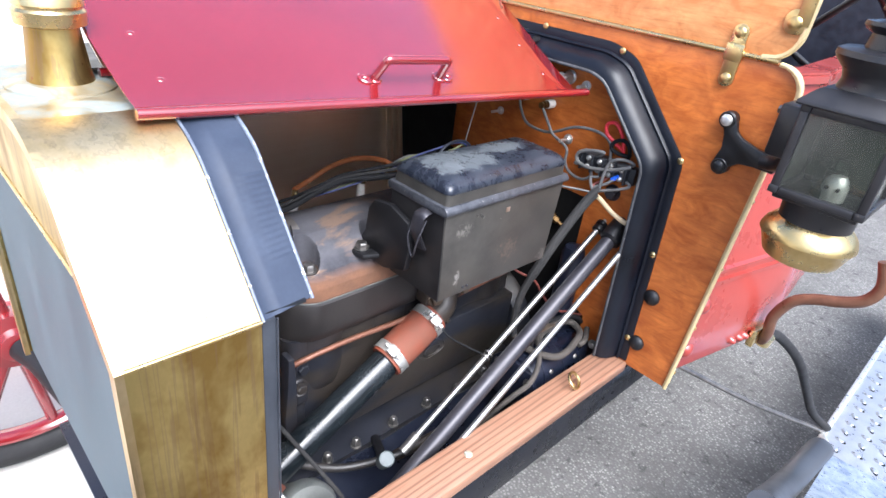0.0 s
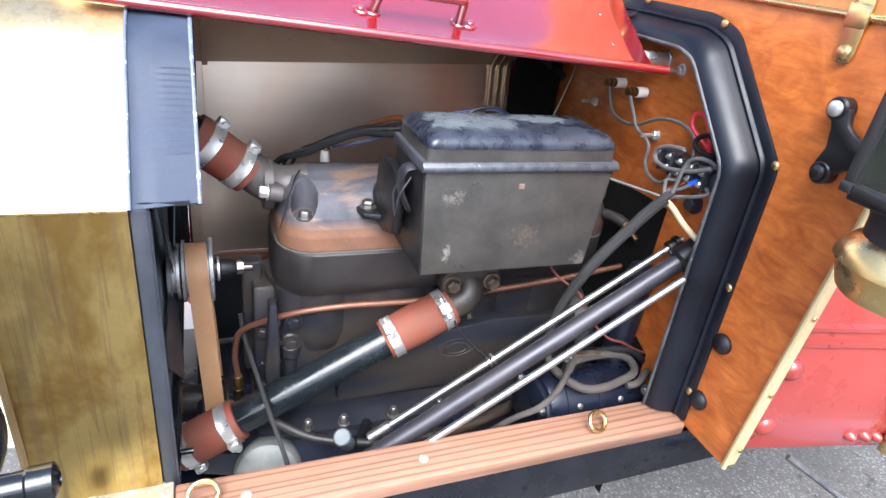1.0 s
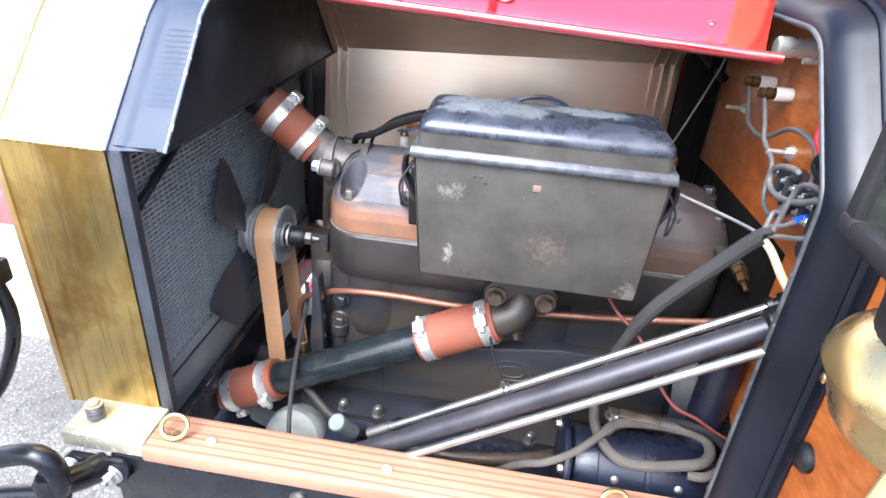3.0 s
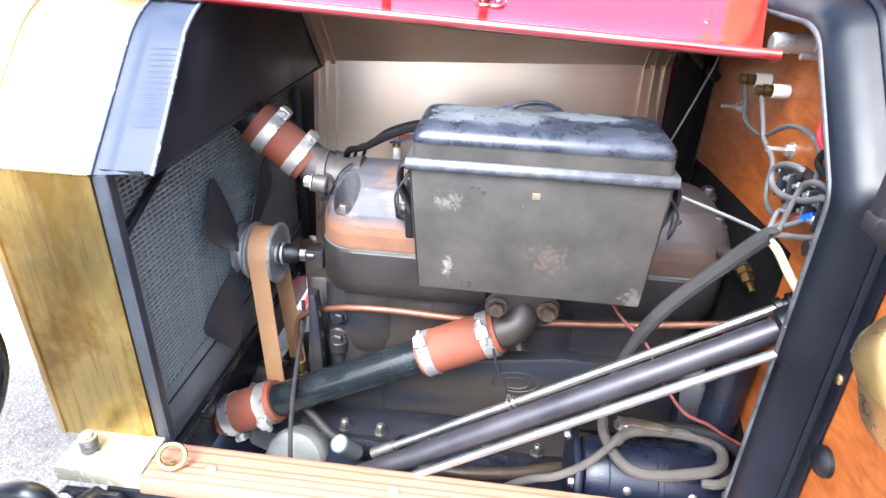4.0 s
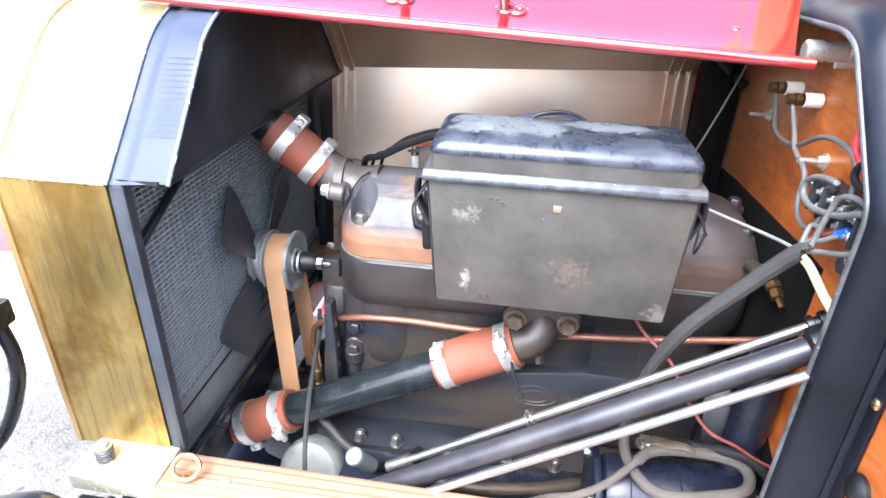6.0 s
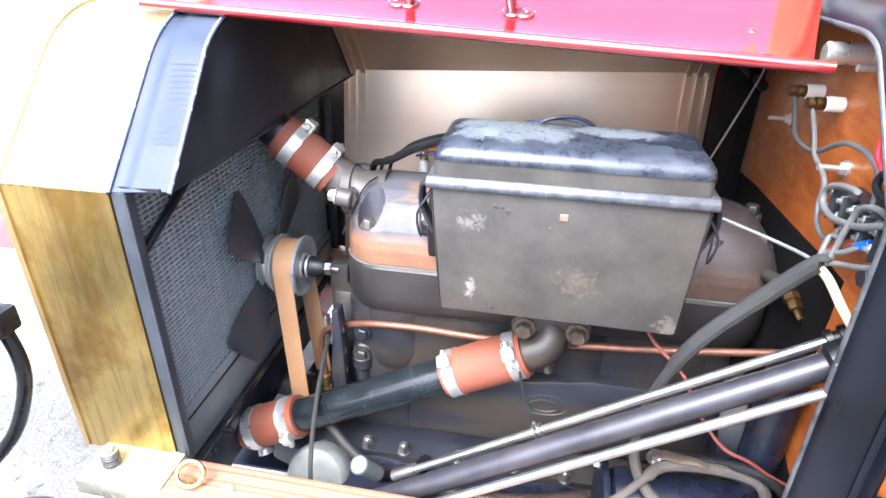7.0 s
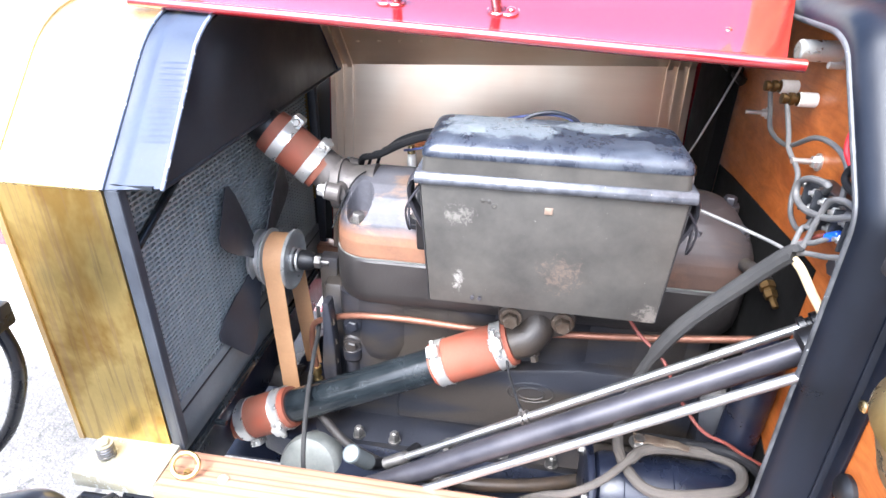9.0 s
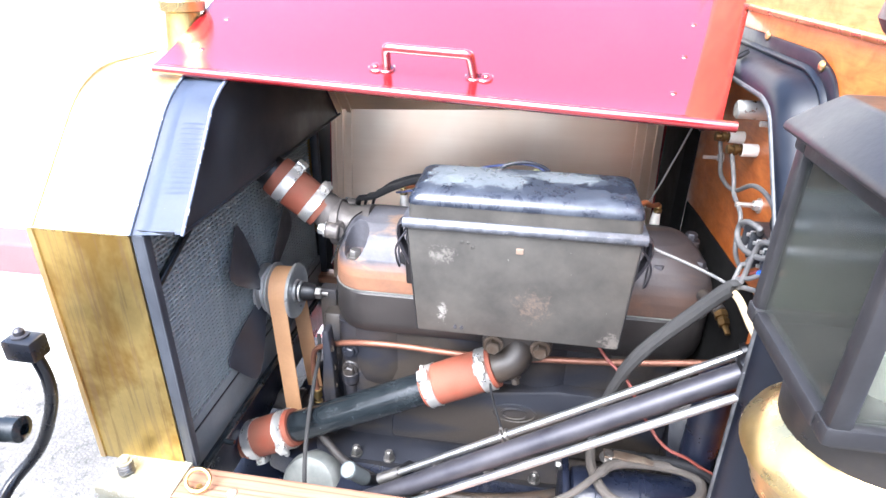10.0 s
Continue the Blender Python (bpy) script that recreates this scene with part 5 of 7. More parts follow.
def build_hoses():
    low = thing("lower_water_pipe", (0.2, 0.12, 0.6), "black radiator pipe with red rubber hoses and steel clamps", "water pipe")
    A, B = Vector((-0.010, 0.152, 0.5565)), Vector((0.415, 0.170, 0.7635))
    d = (B - A).normalized()
    at = lambda s: A.lerp(B, s)
    bm = shell()
    rod(bm, at(0.13), at(0.80), 0.0245, 32)
    part("pipe", bm, PIPEPAINT, low, "glossy black painted steel pipe")
    for s0, s1 in ((0.035, 0.235), (0.735, 0.975)):
        bm = shell()
        L = (B - A).length * (s1 - s0)
        lathe(bm, at(s0), at(s1), [(0, 0.025), (0, 0.0300), (0.008, 0.0310), (L * 0.5, 0.0316), (L - 0.008, 0.0308), (L, 0.0298), (L, 0.025)], 32)
        part("hose", bm, HOSE, low, "dusty red rubber hose")
    for s, dirn in ((0.07, (0.3, -0.5, -1)), (0.20, (0, -1, -0.3)), (0.762, (0, -0.5, 1)), (0.945, (0, -0.75, 0.7))):
        clamp(low, at(s), d, 0.0312, dirn)
    inl = thing("water_inlet", (0.43, 0.18, 0.78), "dark cast iron elbow bolted to the engine block", "pipe elbow")
    bm = shell()
    tube(bm, [at(0.93), at(0.985), (0.426, 0.171, 0.770), (0.434, 0.178, 0.783), (0.4345, 0.19, 0.795), (0.4345, 0.205, 0.802)], lambda t: 0.0245 - 0.001 * t, 24, 6)
    lathe(bm, (0.430, 0.168, 0.762), (0.436, 0.160, 0.735), [(0, 0.009), (0.016, 0.009), (0.018, 0.006), (0.026, 0.006)], 6)
    part("elbow", bm, ELBOWIRON, inl)
    bm = shell()
    prism(bm, [(0.398, 0.775), (0.42, 0.768), (0.446, 0.770), (0.468, 0.776), (0.481, 0.788), (0.482, 0.808), (0.472, 0.82), (0.45, 0.824), (0.416, 0.824), (0.392, 0.819), (0.382, 0.806), (0.384, 0.786)], "y", 0.168, 0.20, 0.004)
    part("flange", bm, ELBOWIRON, inl)
    for x in (0.399, 0.465):
        bm = shell()
        rod(bm, (x, 0.169, 0.799), (x, 0.164, 0.799), 0.0145, 24, 0.001)
        hexbolt(bm, (x, 0.164, 0.799), (0, -1, 0), 0.0108, 0.009, False)
        part("bolt", bm, RUSTYSTEEL, inl, "rusty hexagon bolt")
    bm = shell()
    tube(bm, [(0.398, 0.142, 0.756), (0.405, 0.12, 0.74), (0.424, 0.057, 0.736)], 0.0018, 8, 5)
    single("tie_wire", bm, WIREBLACK, "thin black wire tied to the control rod", "wire")

    bm = shell()
    tube(bm, [(0.186, 0.264, 0.9455), (0.176, 0.242, 0.9405), (0.165, 0.222, 0.918), (0.153, 0.207, 0.884)], 0.0010, 8, 5)
    single("tie_wire", bm, WIREBLACK, "thin black wire looped over the cylinder head", "wire")
    bm = shell()
    tube(bm, [(-0.06, 0.146, 0.545), (-0.03, 0.150, 0.550), A + d * 0.03], 0.0245, 22, 4)
    single("radiator_outlet", bm, RUSTBAND, "rusty brown radiator outlet stub", "pipe")
    upr = thing("upper_water_hose", (0.085, CY, 0.97), "red rubber radiator hose with two steel clamps", "hose")
    A, B = Vector((0.044, CY - 0.003, 0.995)), Vector((0.131, CY, 0.925))
    d = (B - A).normalized()
    bm = shell()
    L = (B - A).length
    lathe(bm, A + d * 0.006, B, [(0, 0.026), (0, 0.0305), (0.01, 0.0315), (L * 0.5, 0.0305), (L * 0.8, 0.030), (L * 0.8, 0.025)], 32)
    part("hose", bm, HOSE, upr)
    bm = shell()
    rod(bm, A - d * 0.03, A + d * 0.02, 0.026, 24)
    part("tank_neck", bm, BLACK_SATIN, upr)
    clamp(upr, A.lerp(B, 0.27), d, 0.0312, (0.5, 0.10, 1.0))
    clamp(upr, A.lerp(B, 0.70), d, 0.0306, (0.5, -0.10, 1.0))


def build_coilbox():
    cb = thing("coil_box", (0.427, 0.12, 0.877), "worn black tin ignition coil box with a flaking lid", "coil box")
    x0, x1, y0, y1 = 0.297, 0.5555, 0.0685, 0.180
    b0, b1 = 0.308, 0.549
    bm = shell()
    tmp = bmesh.new()
    rings(tmp, [[(b0, y0 + 0.004, 0.877), (b1, y0 + 0.002, 0.877), (b1, y1, 0.877), (b0, y1, 0.877)], [(x0, y0, 1.02), (x1, y0, 1.02), (x1, y1, 1.02), (x0, y1, 1.02)]])
    bmesh.ops.recalc_face_normals(tmp, faces=tmp.faces[:])
    bmesh.ops.bevel(tmp, geom=tmp.edges[:], offset=0.0022, segments=2, affect="EDGES", profile=0.5)
    merge(bm, tmp)
    body = part("body", bm, COILTIN, cb)
    # Thin sheet over each end, darker than the front face.
    for e0, e1, s in ((b0, x0, -1), (b1, x1, 1)):
        bm = shell()
        rings(bm, [[(e0 + s * 0.0002, y0 + 0.005, 0.8775), (e1 + s * 0.0002, y0 + 0.0015, 1.0185), (e1 + s * 0.0002, y1 - 0.001, 1.0185), (e0 + s * 0.0002, y1 - 0.001, 0.8775)],
                   [(e0 + s * 0.0016, y0 + 0.005, 0.8775), (e1 + s * 0.0016, y0 + 0.0015, 1.0185), (e1 + s * 0.0016, y1 - 0.001, 1.0185), (e0 + s * 0.0016, y1 - 0.001, 0.8775)]])
        part("end_plate", bm, BOXEND, cb, "coil box end, darker than the front")
    bm = shell()
    prism(bm, [(y0 - 0.0005, 1.0165), (y0 - 0.0052, 1.0185), (y0 - 0.0058, 1.0215), (y0 - 0.0048, 1.0245), (y0 - 0.0005, 1.0290), (y1 + 0.001, 1.0290), (y1 + 0.004, 1.0235), (y1 + 0.001, 1.0165)], "x", x0 - 0.0048, x1 + 0.0048, 0.0008)
    part("rim", bm, RIMWORN, cb, "worn bright rolled rim")
    bm = shell()
    tmp = bmesh.new()

    def rr(ix, iy, z, r):
        return [(p[0], p[1], z) for p in round_rect(x0 + ix, x1 - ix, y0 + iy, y1 - iy, r, 4)]

    band = shell()
    rings(band, [rr(0.001, 0.001, 1.028, 0.006), rr(0.0015, 0.0015, 1.046, 0.008)])
    part("lid_band", band, COILTIN, cb)
    rings(tmp, [rr(0.0006, 0.0006, 1.0445, 0.009), rr(0.0006, 0.0006, 1.0475, 0.009), rr(0.0016, 0.0020, 1.0515, 0.010), rr(0.0040, 0.0052, 1.0555, 0.011), rr(0.0075, 0.0100, 1.0588, 0.012), rr(0.012, 0.016, 1.0608, 0.012), rr(0.018, 0.024, 1.0620, 0.012), rr(0.05, 0.045, 1.0632, 0.008)])
    merge(bm, tmp)
    part("lid", bm, LIDTIN, cb, "flaking black lid with grey worn patches")
    # spring latch on the end
    for xs, s in ((x0, -1), (x1, 1)):
        bm = shell()
        tube(bm, [(xs + s * 0.002, 0.105, 1.012), (xs + s * 0.014, 0.105, 1.008), (xs + s * 0.016, 0.106, 0.985), (xs + s * 0.008, 0.106, 0.965), (xs + s * 0.003, 0.106, 0.955)], 0.0035, 8, 5)
        for v in bm.verts:
            v.co.y = 0.106 + (v.co.y - 0.106) * 3.2
        latch = part("latch", bm, DARKSTEEL, cb, "dark spring latch")
        bm = shell()
        tube(bm, [(xs + s * 0.006, 0.098, 1.0), (xs + s * 0.02, 0.096, 0.975), (xs + s * 0.018, 0.106, 0.945), (xs + s * 0.02, 0.116, 0.975), (xs + s * 0.006, 0.114, 1.0)], 0.0014, 8, 5)
        part("latch_loop", bm, DARKSTEEL, latch)
    for x, z, r in ((0.360, 1.003, 0.0022), (0.372, 0.9985, 0.003), (0.3665, 1.003, 0.0018)):
        bm = shell()
        lathe(bm, (x, y0 + 0.0005, z), (x, -1, z), [(0, r), (0.0008, r), (0.0012, r * 0.5), (0.0004, r * 0.3)], 9)
        part("rivet", bm, COILTIN, body)
    bm = shell()
    box(bm, 0.4215, 0.4295, y0 - 0.0008, y0 + 0.002, 0.994, 1.001, 0.0006)
    part("square_plug", bm, COPPERPALE, body, "small bright square plug")
    for x in (0.355, 0.363):
        bm = shell()
        rod(bm, (x, y0 + 0.001, 0.887), (x, y0 + 0.0035, 0.887), 0.0022, 10)
        part("rivet", bm, DARKSTEEL, body)
    # cast bracket to the head bolt
    br = thing("coil_box_bracket", (0.29, 0.2, 0.9), "black iron bracket between coil box and cylinder head", "bracket")
    bm = shell()
    prism(bm, [(0.236, 0.893), (0.236, 0.905), (0.218, 0.935), (0.212, 0.975), (0.20, 0.992), (0.165, 0.997), (0.125, 0.985), (0.118, 0.95), (0.124, 0.91), (0.17, 0.893)], "x", 0.283, 0.2945, 0.003)
    prism(bm, [(0.26, 0.188), (0.296, 0.175), (0.297, 0.23), (0.275, 0.235), (0.255, 0.215)], "z", 0.903, 0.912, 0.003)
    part("plate", bm, BLACK_SATIN, br)
    bm = shell()
    hexbolt(bm, (0.272, 0.209, 0.912), (0, 0, 1), 0.009, 0.008)
    part("bolt", bm, DULLSTEEL, br)


def build_fan():
    fan = thing("fan", (0.06, CY, 0.80), "steel fan pulley with four dark blades at rest", "fan")
    C = Vector((0.047, CY - 0.008, 0.790))
    ax = Vector((1, 0, 0))
    bm = shell()
    lathe(bm, C - ax * 0.022, C + ax, [(0, 0.03), (0.001, 0.0445), (0.0045, 0.0445), (0.0055, 0.036), (0.036, 0.036), (0.037, 0.046), (0.0415, 0.046), (0.0425, 0.042), (0.039, 0.036), (0.038, 0.02)], 48)
    part("pulley", bm, STEELGREY, fan)
    bm = shell()
    lathe(bm, C - ax * 0.041, C + ax, [(0, 0.03), (0.001, 0.041), (0.006, 0.042), (0.007, 0.031), (0.012, 0.031), (0.013, 0.040), (0.017, 0.040), (0.018, 0.02)], 40)
    part("hub_flange", bm, STEEL, fan, "bright steel hub flange")
    bm = shell()
    lathe(bm, C + ax * 0.0165, C + ax, [(0, 0.019), (0.004, 0.019), (0.0045, 0.015), (0.008, 0.015), (0.0085, 0.018), (0.0115, 0.018), (0.012, 0.012)], 24)
    part("washer", bm, STEEL, fan)
    bm = shell()
    lathe(bm, C + ax * 0.018, C + ax, [(0, 0.016), (0.010, 0.016), (0.0105, 0.0135), (0.012, 0.0155), (0.026, 0.0145), (0.033, 0.011), (0.034, 0.009)], 24)
    part("shaft", bm, BLACK_SATIN, fan)
    bm = shell()
    lathe(bm, C + ax * 0.051, C + ax, [(0, 0.0095), (0.001, 0.0105), (0.010, 0.0105), (0.011, 0.0095)], 6)
    part("shaft_nut", bm, DULLSTEEL, fan)
    bm = shell()
    lathe(bm, C + ax * 0.061, C + ax, [(0, 0.006), (0.012, 0.006), (0.014, 0.0045)], 14)
    part("stud", bm, DULLSTEEL, fan)
    bm = shell()
    lathe(bm, C - ax * 0.045, C + ax, [(0, 0.016), (0.004, 0.024), (0.02, 0.026), (0.024, 0.03)], 28)
    part("hub", bm, DARKSTEEL, fan)
    for k in range(4):
        a = radians(38 + 90 * k)
        rad, tan = Vector((0, math.cos(a), math.sin(a))), Vector((0, -math.sin(a), math.cos(a)))
        bm = shell()
        rows = []
        for s, w in ((0.022, 0.014), (0.045, 0.020), (0.080, 0.033), (0.115, 0.043), (0.138, 0.044), (0.146, 0.036)):
            rows.append([C - ax * 0.034 + rad * s + tan * w * e + ax * e * w * 0.18 for e in (-1, -0.5, 0, 0.5, 1)])
        sheet(bm, rows, 0.0015)
        part("blade", bm, SLATE, fan, "sooty dark grey fan blade")
    bm = shell()
    prism(bm, [(0.105, 0.60), (0.125, 0.60), (0.135, 0.80), (0.105, 0.80)], "y", CY - 0.012, CY + 0.012, 0.004)
    part("arm", bm, BLOCKLOW, fan)
    # flat belt down to the crank pulley
    r1, r2 = 0.0372, 0.05
    low = Vector((0.060, CY - 0.005, 0.505))
    pts = []
    for i in range(25):
        a = radians(-4 + 188 * i / 24)
        pts.append((C.y + r1 * math.cos(a), C.z + r1 * math.sin(a)))
    for i in range(25):
        a = radians(176 + 188 * i / 24)
        pts.append((low.y + r2 * math.cos(a), low.z + r2 * math.sin(a)))
    bm = shell()
    loops = []
    cy = sum(p[0] for p in pts) / len(pts)
    n = len(pts)
    for i, (y, z) in enumerate(pts):
        a, b = Vector(pts[i - 1]), Vector(pts[(i + 1) % n])
        t = (b - a).normalized()
        o = Vector((t.y, -t.x)) * 0.0024
        xm = 0.0465 + 0.0135 * (0.79 - z) / 0.285
        loops.append([(xm - 0.014, y, z), (xm + 0.014, y, z), (xm + 0.014, y + o.x, z + o.y), (xm - 0.014, y + o.x, z + o.y)])
    loops.append(loops[0])
    rings(bm, loops, cap=False)
    bmesh.ops.remove_doubles(bm, verts=bm.verts[:], dist=1e-5)
    belt = thing("fan_belt", (0.06, CY, 0.455), "flat tan leather fan belt round the pulleys", "belt")
    part("strap", bm, BELT, belt)
    for k in range(3):
        bm = shell()
        box(bm, 0.052 + 0.006 * k, 0.0535 + 0.006 * k, CY - 0.0625, CY - 0.0475, 0.558, 0.572, 0.0006)
        part("lace", bm, DULLSTEEL, belt, "steel belt lacing")
    bm = shell()
    lathe(bm, low - ax * 0.022, low + ax, [(0, 0.03), (0.001, 0.058), (0.004, 0.058), (0.005, 0.048), (0.036, 0.048), (0.037, 0.058), (0.040, 0.058), (0.041, 0.02), (0.09, 0.02)], 32)
    single("crank_pulley", bm, BLOCKIRON, "dark iron crankshaft pulley below the fan", "pulley")
    bm = shell()
    rod(bm, (-0.06, 0.29, 0.536), (0.012, 0.29, 0.536), 0.019, 20)
    rod(bm, (0.012, 0.29, 0.536), (0.05, 0.29, 0.536), 0.023, 20)
    single("crank_handle_sleeve", bm, BLOCKIRON, "oily brown iron sleeve below the radiator", "sleeve")


def build_steering():
    col = thing("steering_column", (0.45, 0.02, 0.6), "blued steel steering column beside two bright rods", "steering column")
    line = lambda x, y: Vector((x, y, 0.735 + 0.645 * (x - 0.423)))
    bm = shell()
    rod(bm, line(0.16, 0.0245), line(0.80, 0.0245), 0.0128, 32)
    part("tube", bm, DARKSTEEL, col)
    bm = shell()
    lathe(bm, line(0.672, 0.0245), line(0.70, 0.0245), [(0, 0.015), (0.004, 0.0195), (0.05, 0.0195)], 28)
    part("collar", bm, BLACK_SATIN, col)
    for y, x0, x1, nm in ((0.056, 0.255, 0.705, "spark_rod"), (-0.0065, 0.20, 0.72, "throttle_rod")):
        r = thing(nm, line((x0 + x1) / 2, y), "bright nickel control rod along the steering column", "control rod", "control rods")
        bm = shell()
        rod(bm, line(x0, y), line(x1, y), 0.0049, 20)
        part("rod", bm, CHROME, r)
        if y > 0:
            d = (line(1, y) - line(0, y)).normalized()
            for x in (0.421, 0.427):
                bm = shell()
                lathe(bm, line(x, y), line(1, y), [(0, 0.0052), (0.0005, 0.008), (0.004, 0.008), (0.0045, 0.0052)], 18)
                part("collar", bm, DULLSTEEL, r)
            bm = shell()
            rod(bm, line(0.424, y), line(0.424, y) + Vector((-0.004, -0.004, 0.016)), 0.0022, 10)
            part("split_pin", bm, DULLSTEEL, r)
            bm = shell()
            lathe(bm, line(0.680, y), line(1, y), [(0, 0.0065), (0.001, 0.010), (0.007, 0.010), (0.008, 0.007), (0.012, 0.007), (0.013, 0.0105), (0.02, 0.0105), (0.021, 0.007)], 20)
            part("ferrule", bm, BLACK_SATIN, r)
            bm = shell()
            rod(bm, line(0.255, y), line(0.285, y), 0.0078, 18, 0.001)
            part("end", bm, DULLSTEEL, r)
    # oil filler beside the column's foot
    oil = thing("breather_cap", (0.212, 0.045, 0.6), "grey galvanised breather cap on a dark neck", "cap")
    bm = shell()
    a, b = Vector((0.232, 0.075, 0.60)), Vector((0.211, 0.040, 0.658))
    d = (b - a).normalized()
    lathe(bm, a, b, [(0.02, 0.0098), (0.055, 0.0102), (0.0555, 0.0120), (0.060, 0.0122), (0.062, 0.0112), (0.0605, 0.0100), (0.0598, 0.0)], 28)
    part("cap", bm, TANKDARK, oil)
    bm = shell()
    rod(bm, a + d * 0.012, a + d * 0.054, 0.0106, 24)
    part("sleeve", bm, TANKDARK, oil)
    bm = shell()
    tube(bm, [a + d * 0.03, a, (0.26, 0.11, 0.575), (0.28, 0.15, 0.56)], 0.008, 16, 6)
    part("neck", bm, BLACK_SATIN, oil)
    tim = thing("timer_case", (0.12, 0.11, 0.54), "round grey galvanised ignition timer case", "timer")
    bm = shell()
    lathe(bm, (0.133, 0.155, 0.504), (0.118, 0.080, 0.549), [(0, 0.036), (0.006, 0.047), (0.044, 0.050), (0.054, 0.048), (0.059, 0.044), (0.062, 0.026), (0.064, 0.0)], 44)
    part("case", bm, TINGREY, tim)
    bm = shell()
    tube(bm, [(0.115, 0.17, 0.60), (0.18, 0.12, 0.585), (0.25, 0.085, 0.59), (0.29, 0.07, 0.60)], 0.0065, 14, 6)
    single("timer_rod", bm, BLOCKIRON, "oily brown-black lever below the water pipe", "lever")
    bm = shell()
    tube(bm, [(0.27, 0.085, 0.583), (0.36, 0.075, 0.588), (0.45, 0.09, 0.585), (0.53, 0.12, 0.58)], 0.009, 12, 5)
    single("oily_linkage", bm, ELBOWIRON, "oily dark linkage rod beside the oil pan", "linkage")


# ---- wiring ----
def wire(name, pts, r, mat, label, category="wire", n=8, seg=10):
    bm = shell()
    tube(bm, pts, r, seg, n)
    return single(name, bm, mat, label, category)


def build_wiring():
    J = Vector((0.652, 0.064, 0.976))
    wire("wiring_loom", [J + Vector((0.004, -0.004, 0.003)), J, (0.63, 0.075, 0.94), (0.579, 0.085, 0.865), (0.556, 0.10, 0.79), (0.545, 0.098, 0.735), (0.5405, 0.088, 0.708)],
         lambda t: 0.0085 if t < 0.6 else 0.0066, LOOM, "thick grey cotton-bound wiring loom", "wiring loom")
    wire("cream_wire", [J, (0.662, 0.055, 0.967), (0.672, 0.03, 0.948), (0.680, 0.0, 0.938), (0.688, -0.012, 0.955)], 0.0042, WIRECREAM, "short cream wire out of the loom")
    # terminal block
    tb = thing("terminal_block", (0.69, 0.072, 1.015), "black terminal block with five screw posts on the firewall", "terminal block")
    m = pose(0.691, 0.072, 1.016, 0, 0, 0)
    bm = shell()
    box(bm, -0.009, 0.009, -0.056, 0.056, -0.015, 0.015, 0.002, m)
    part("base", bm, BAKELITE, tb)
    posts = []
    for i in range(5):
        y = -0.044 + 0.022 * i
        bm = shell()
        box(bm, -0.021, -0.008, y - 0.0017, y + 0.0017, -0.015, 0.015, 0.0008, m)
        part("fin", bm, BAKELITE, tb)
        bm = shell()
        box(bm, -0.0125, -0.0086, y + 0.0065, y + 0.0135, -0.0135, 0.0135, 0.0006, m)
        part("link_strip", bm, DULLSTEEL, tb, "steel link strip")
        for z in (-0.008, 0.008):
            q = m @ Vector((-0.009, y + 0.010, z))
            posts.append(q)
            bm = shell()
            rod(bm, q, q + Vector((-0.012, 0, 0)), 0.0022, 10)
            hexbolt(bm, q + Vector((-0.003, 0, 0)), (-1, 0, 0), 0.0048, 0.004, False)
            part("post", bm, STEEL, tb)
    # standoff insulators
    tips = []
    for y, z in ((0.272, 1.087), (0.217, 1.086)):
        ins = thing("insulator", (0.70, y, z), "white porcelain standoff with a brass terminal nut", "insulator", "firewall insulators")
        bm = shell()
        rod(bm, (0.70, y, z), (0.681, y, z), 0.0080, 22, 0.001)
        part("body", bm, PORCELAIN, ins)
        bm = shell()
        lathe(bm, (0.682, y, z), (0.5, y, z), [(0, 0.007), (0.002, 0.007), (0.0025, 0.0045), (0.005, 0.0045), (0.0055, 0.0068), (0.010, 0.0068), (0.0105, 0.004), (0.013, 0.004), (0.0135, 0.0058), (0.0175, 0.0058), (0.018, 0.002)], 20)
        part("terminal", bm, BRASSDULL, ins)
        tips.append(Vector((0.672, y, z - 0.006)))
    # wires at the firewall
    wire("grey_wire", [tips[0], (0.675, 0.266, 1.062), (0.675, 0.245, 1.042), (0.677, 0.197, 1.041), (0.678, 0.145, 1.066), (0.678, 0.10, 1.071), (0.680, 0.074, 1.060), (0.681, 0.066, 1.03)], 0.0027, WIREGREY, "grey wire from an insulator to the terminal block")
    wire("grey_wire", [tips[1], (0.675, 0.200, 1.055), (0.675, 0.186, 1.040), (0.677, 0.154, 1.025), (0.677, 0.150, 1.0), (0.675, 0.135, 0.986), (0.673, 0.108, 0.983), (0.672, 0.09, 0.996), posts[6]], 0.0027, WIREGREY, "grey wire from an insulator to the terminal block")
    wire("grey_wire", [posts[7], (0.670, 0.075, 1.043), (0.668, 0.105, 1.038), (0.667, 0.122, 1.027), (0.666, 0.118, 1.014), (0.666, 0.092, 1.011), (0.667, 0.05, 1.022), (0.669, 0.022, 1.036), posts[1]], 0.0032, WIREGREY, "looped grey wire in front of the terminal block")
    wire("grey_wire", [J, (0.660, 0.062, 0.985), (0.664, 0.062, 1.012), (0.666, 0.055, 1.036), (0.668, 0.032, 1.045), (0.672, 0.018, 1.04), posts[3]], 0.0028, WIREGREY, "grey wire between loom and terminal block")
    wire("grey_wire", [J, (0.660, 0.07, 0.985), (0.665, 0.055, 0.995), (0.672, 0.045, 1.006), (0.678, 0.04, 1.01)], 0.0026, WIREGREY, "grey wire with a blue sleeve")
    wire("grey_wire", [J, (0.662, 0.06, 0.981), (0.668, 0.03, 0.994), (0.674, 0.016, 1.004), posts[0]], 0.0026, WIREGREY, "grey wire between loom and terminal block")
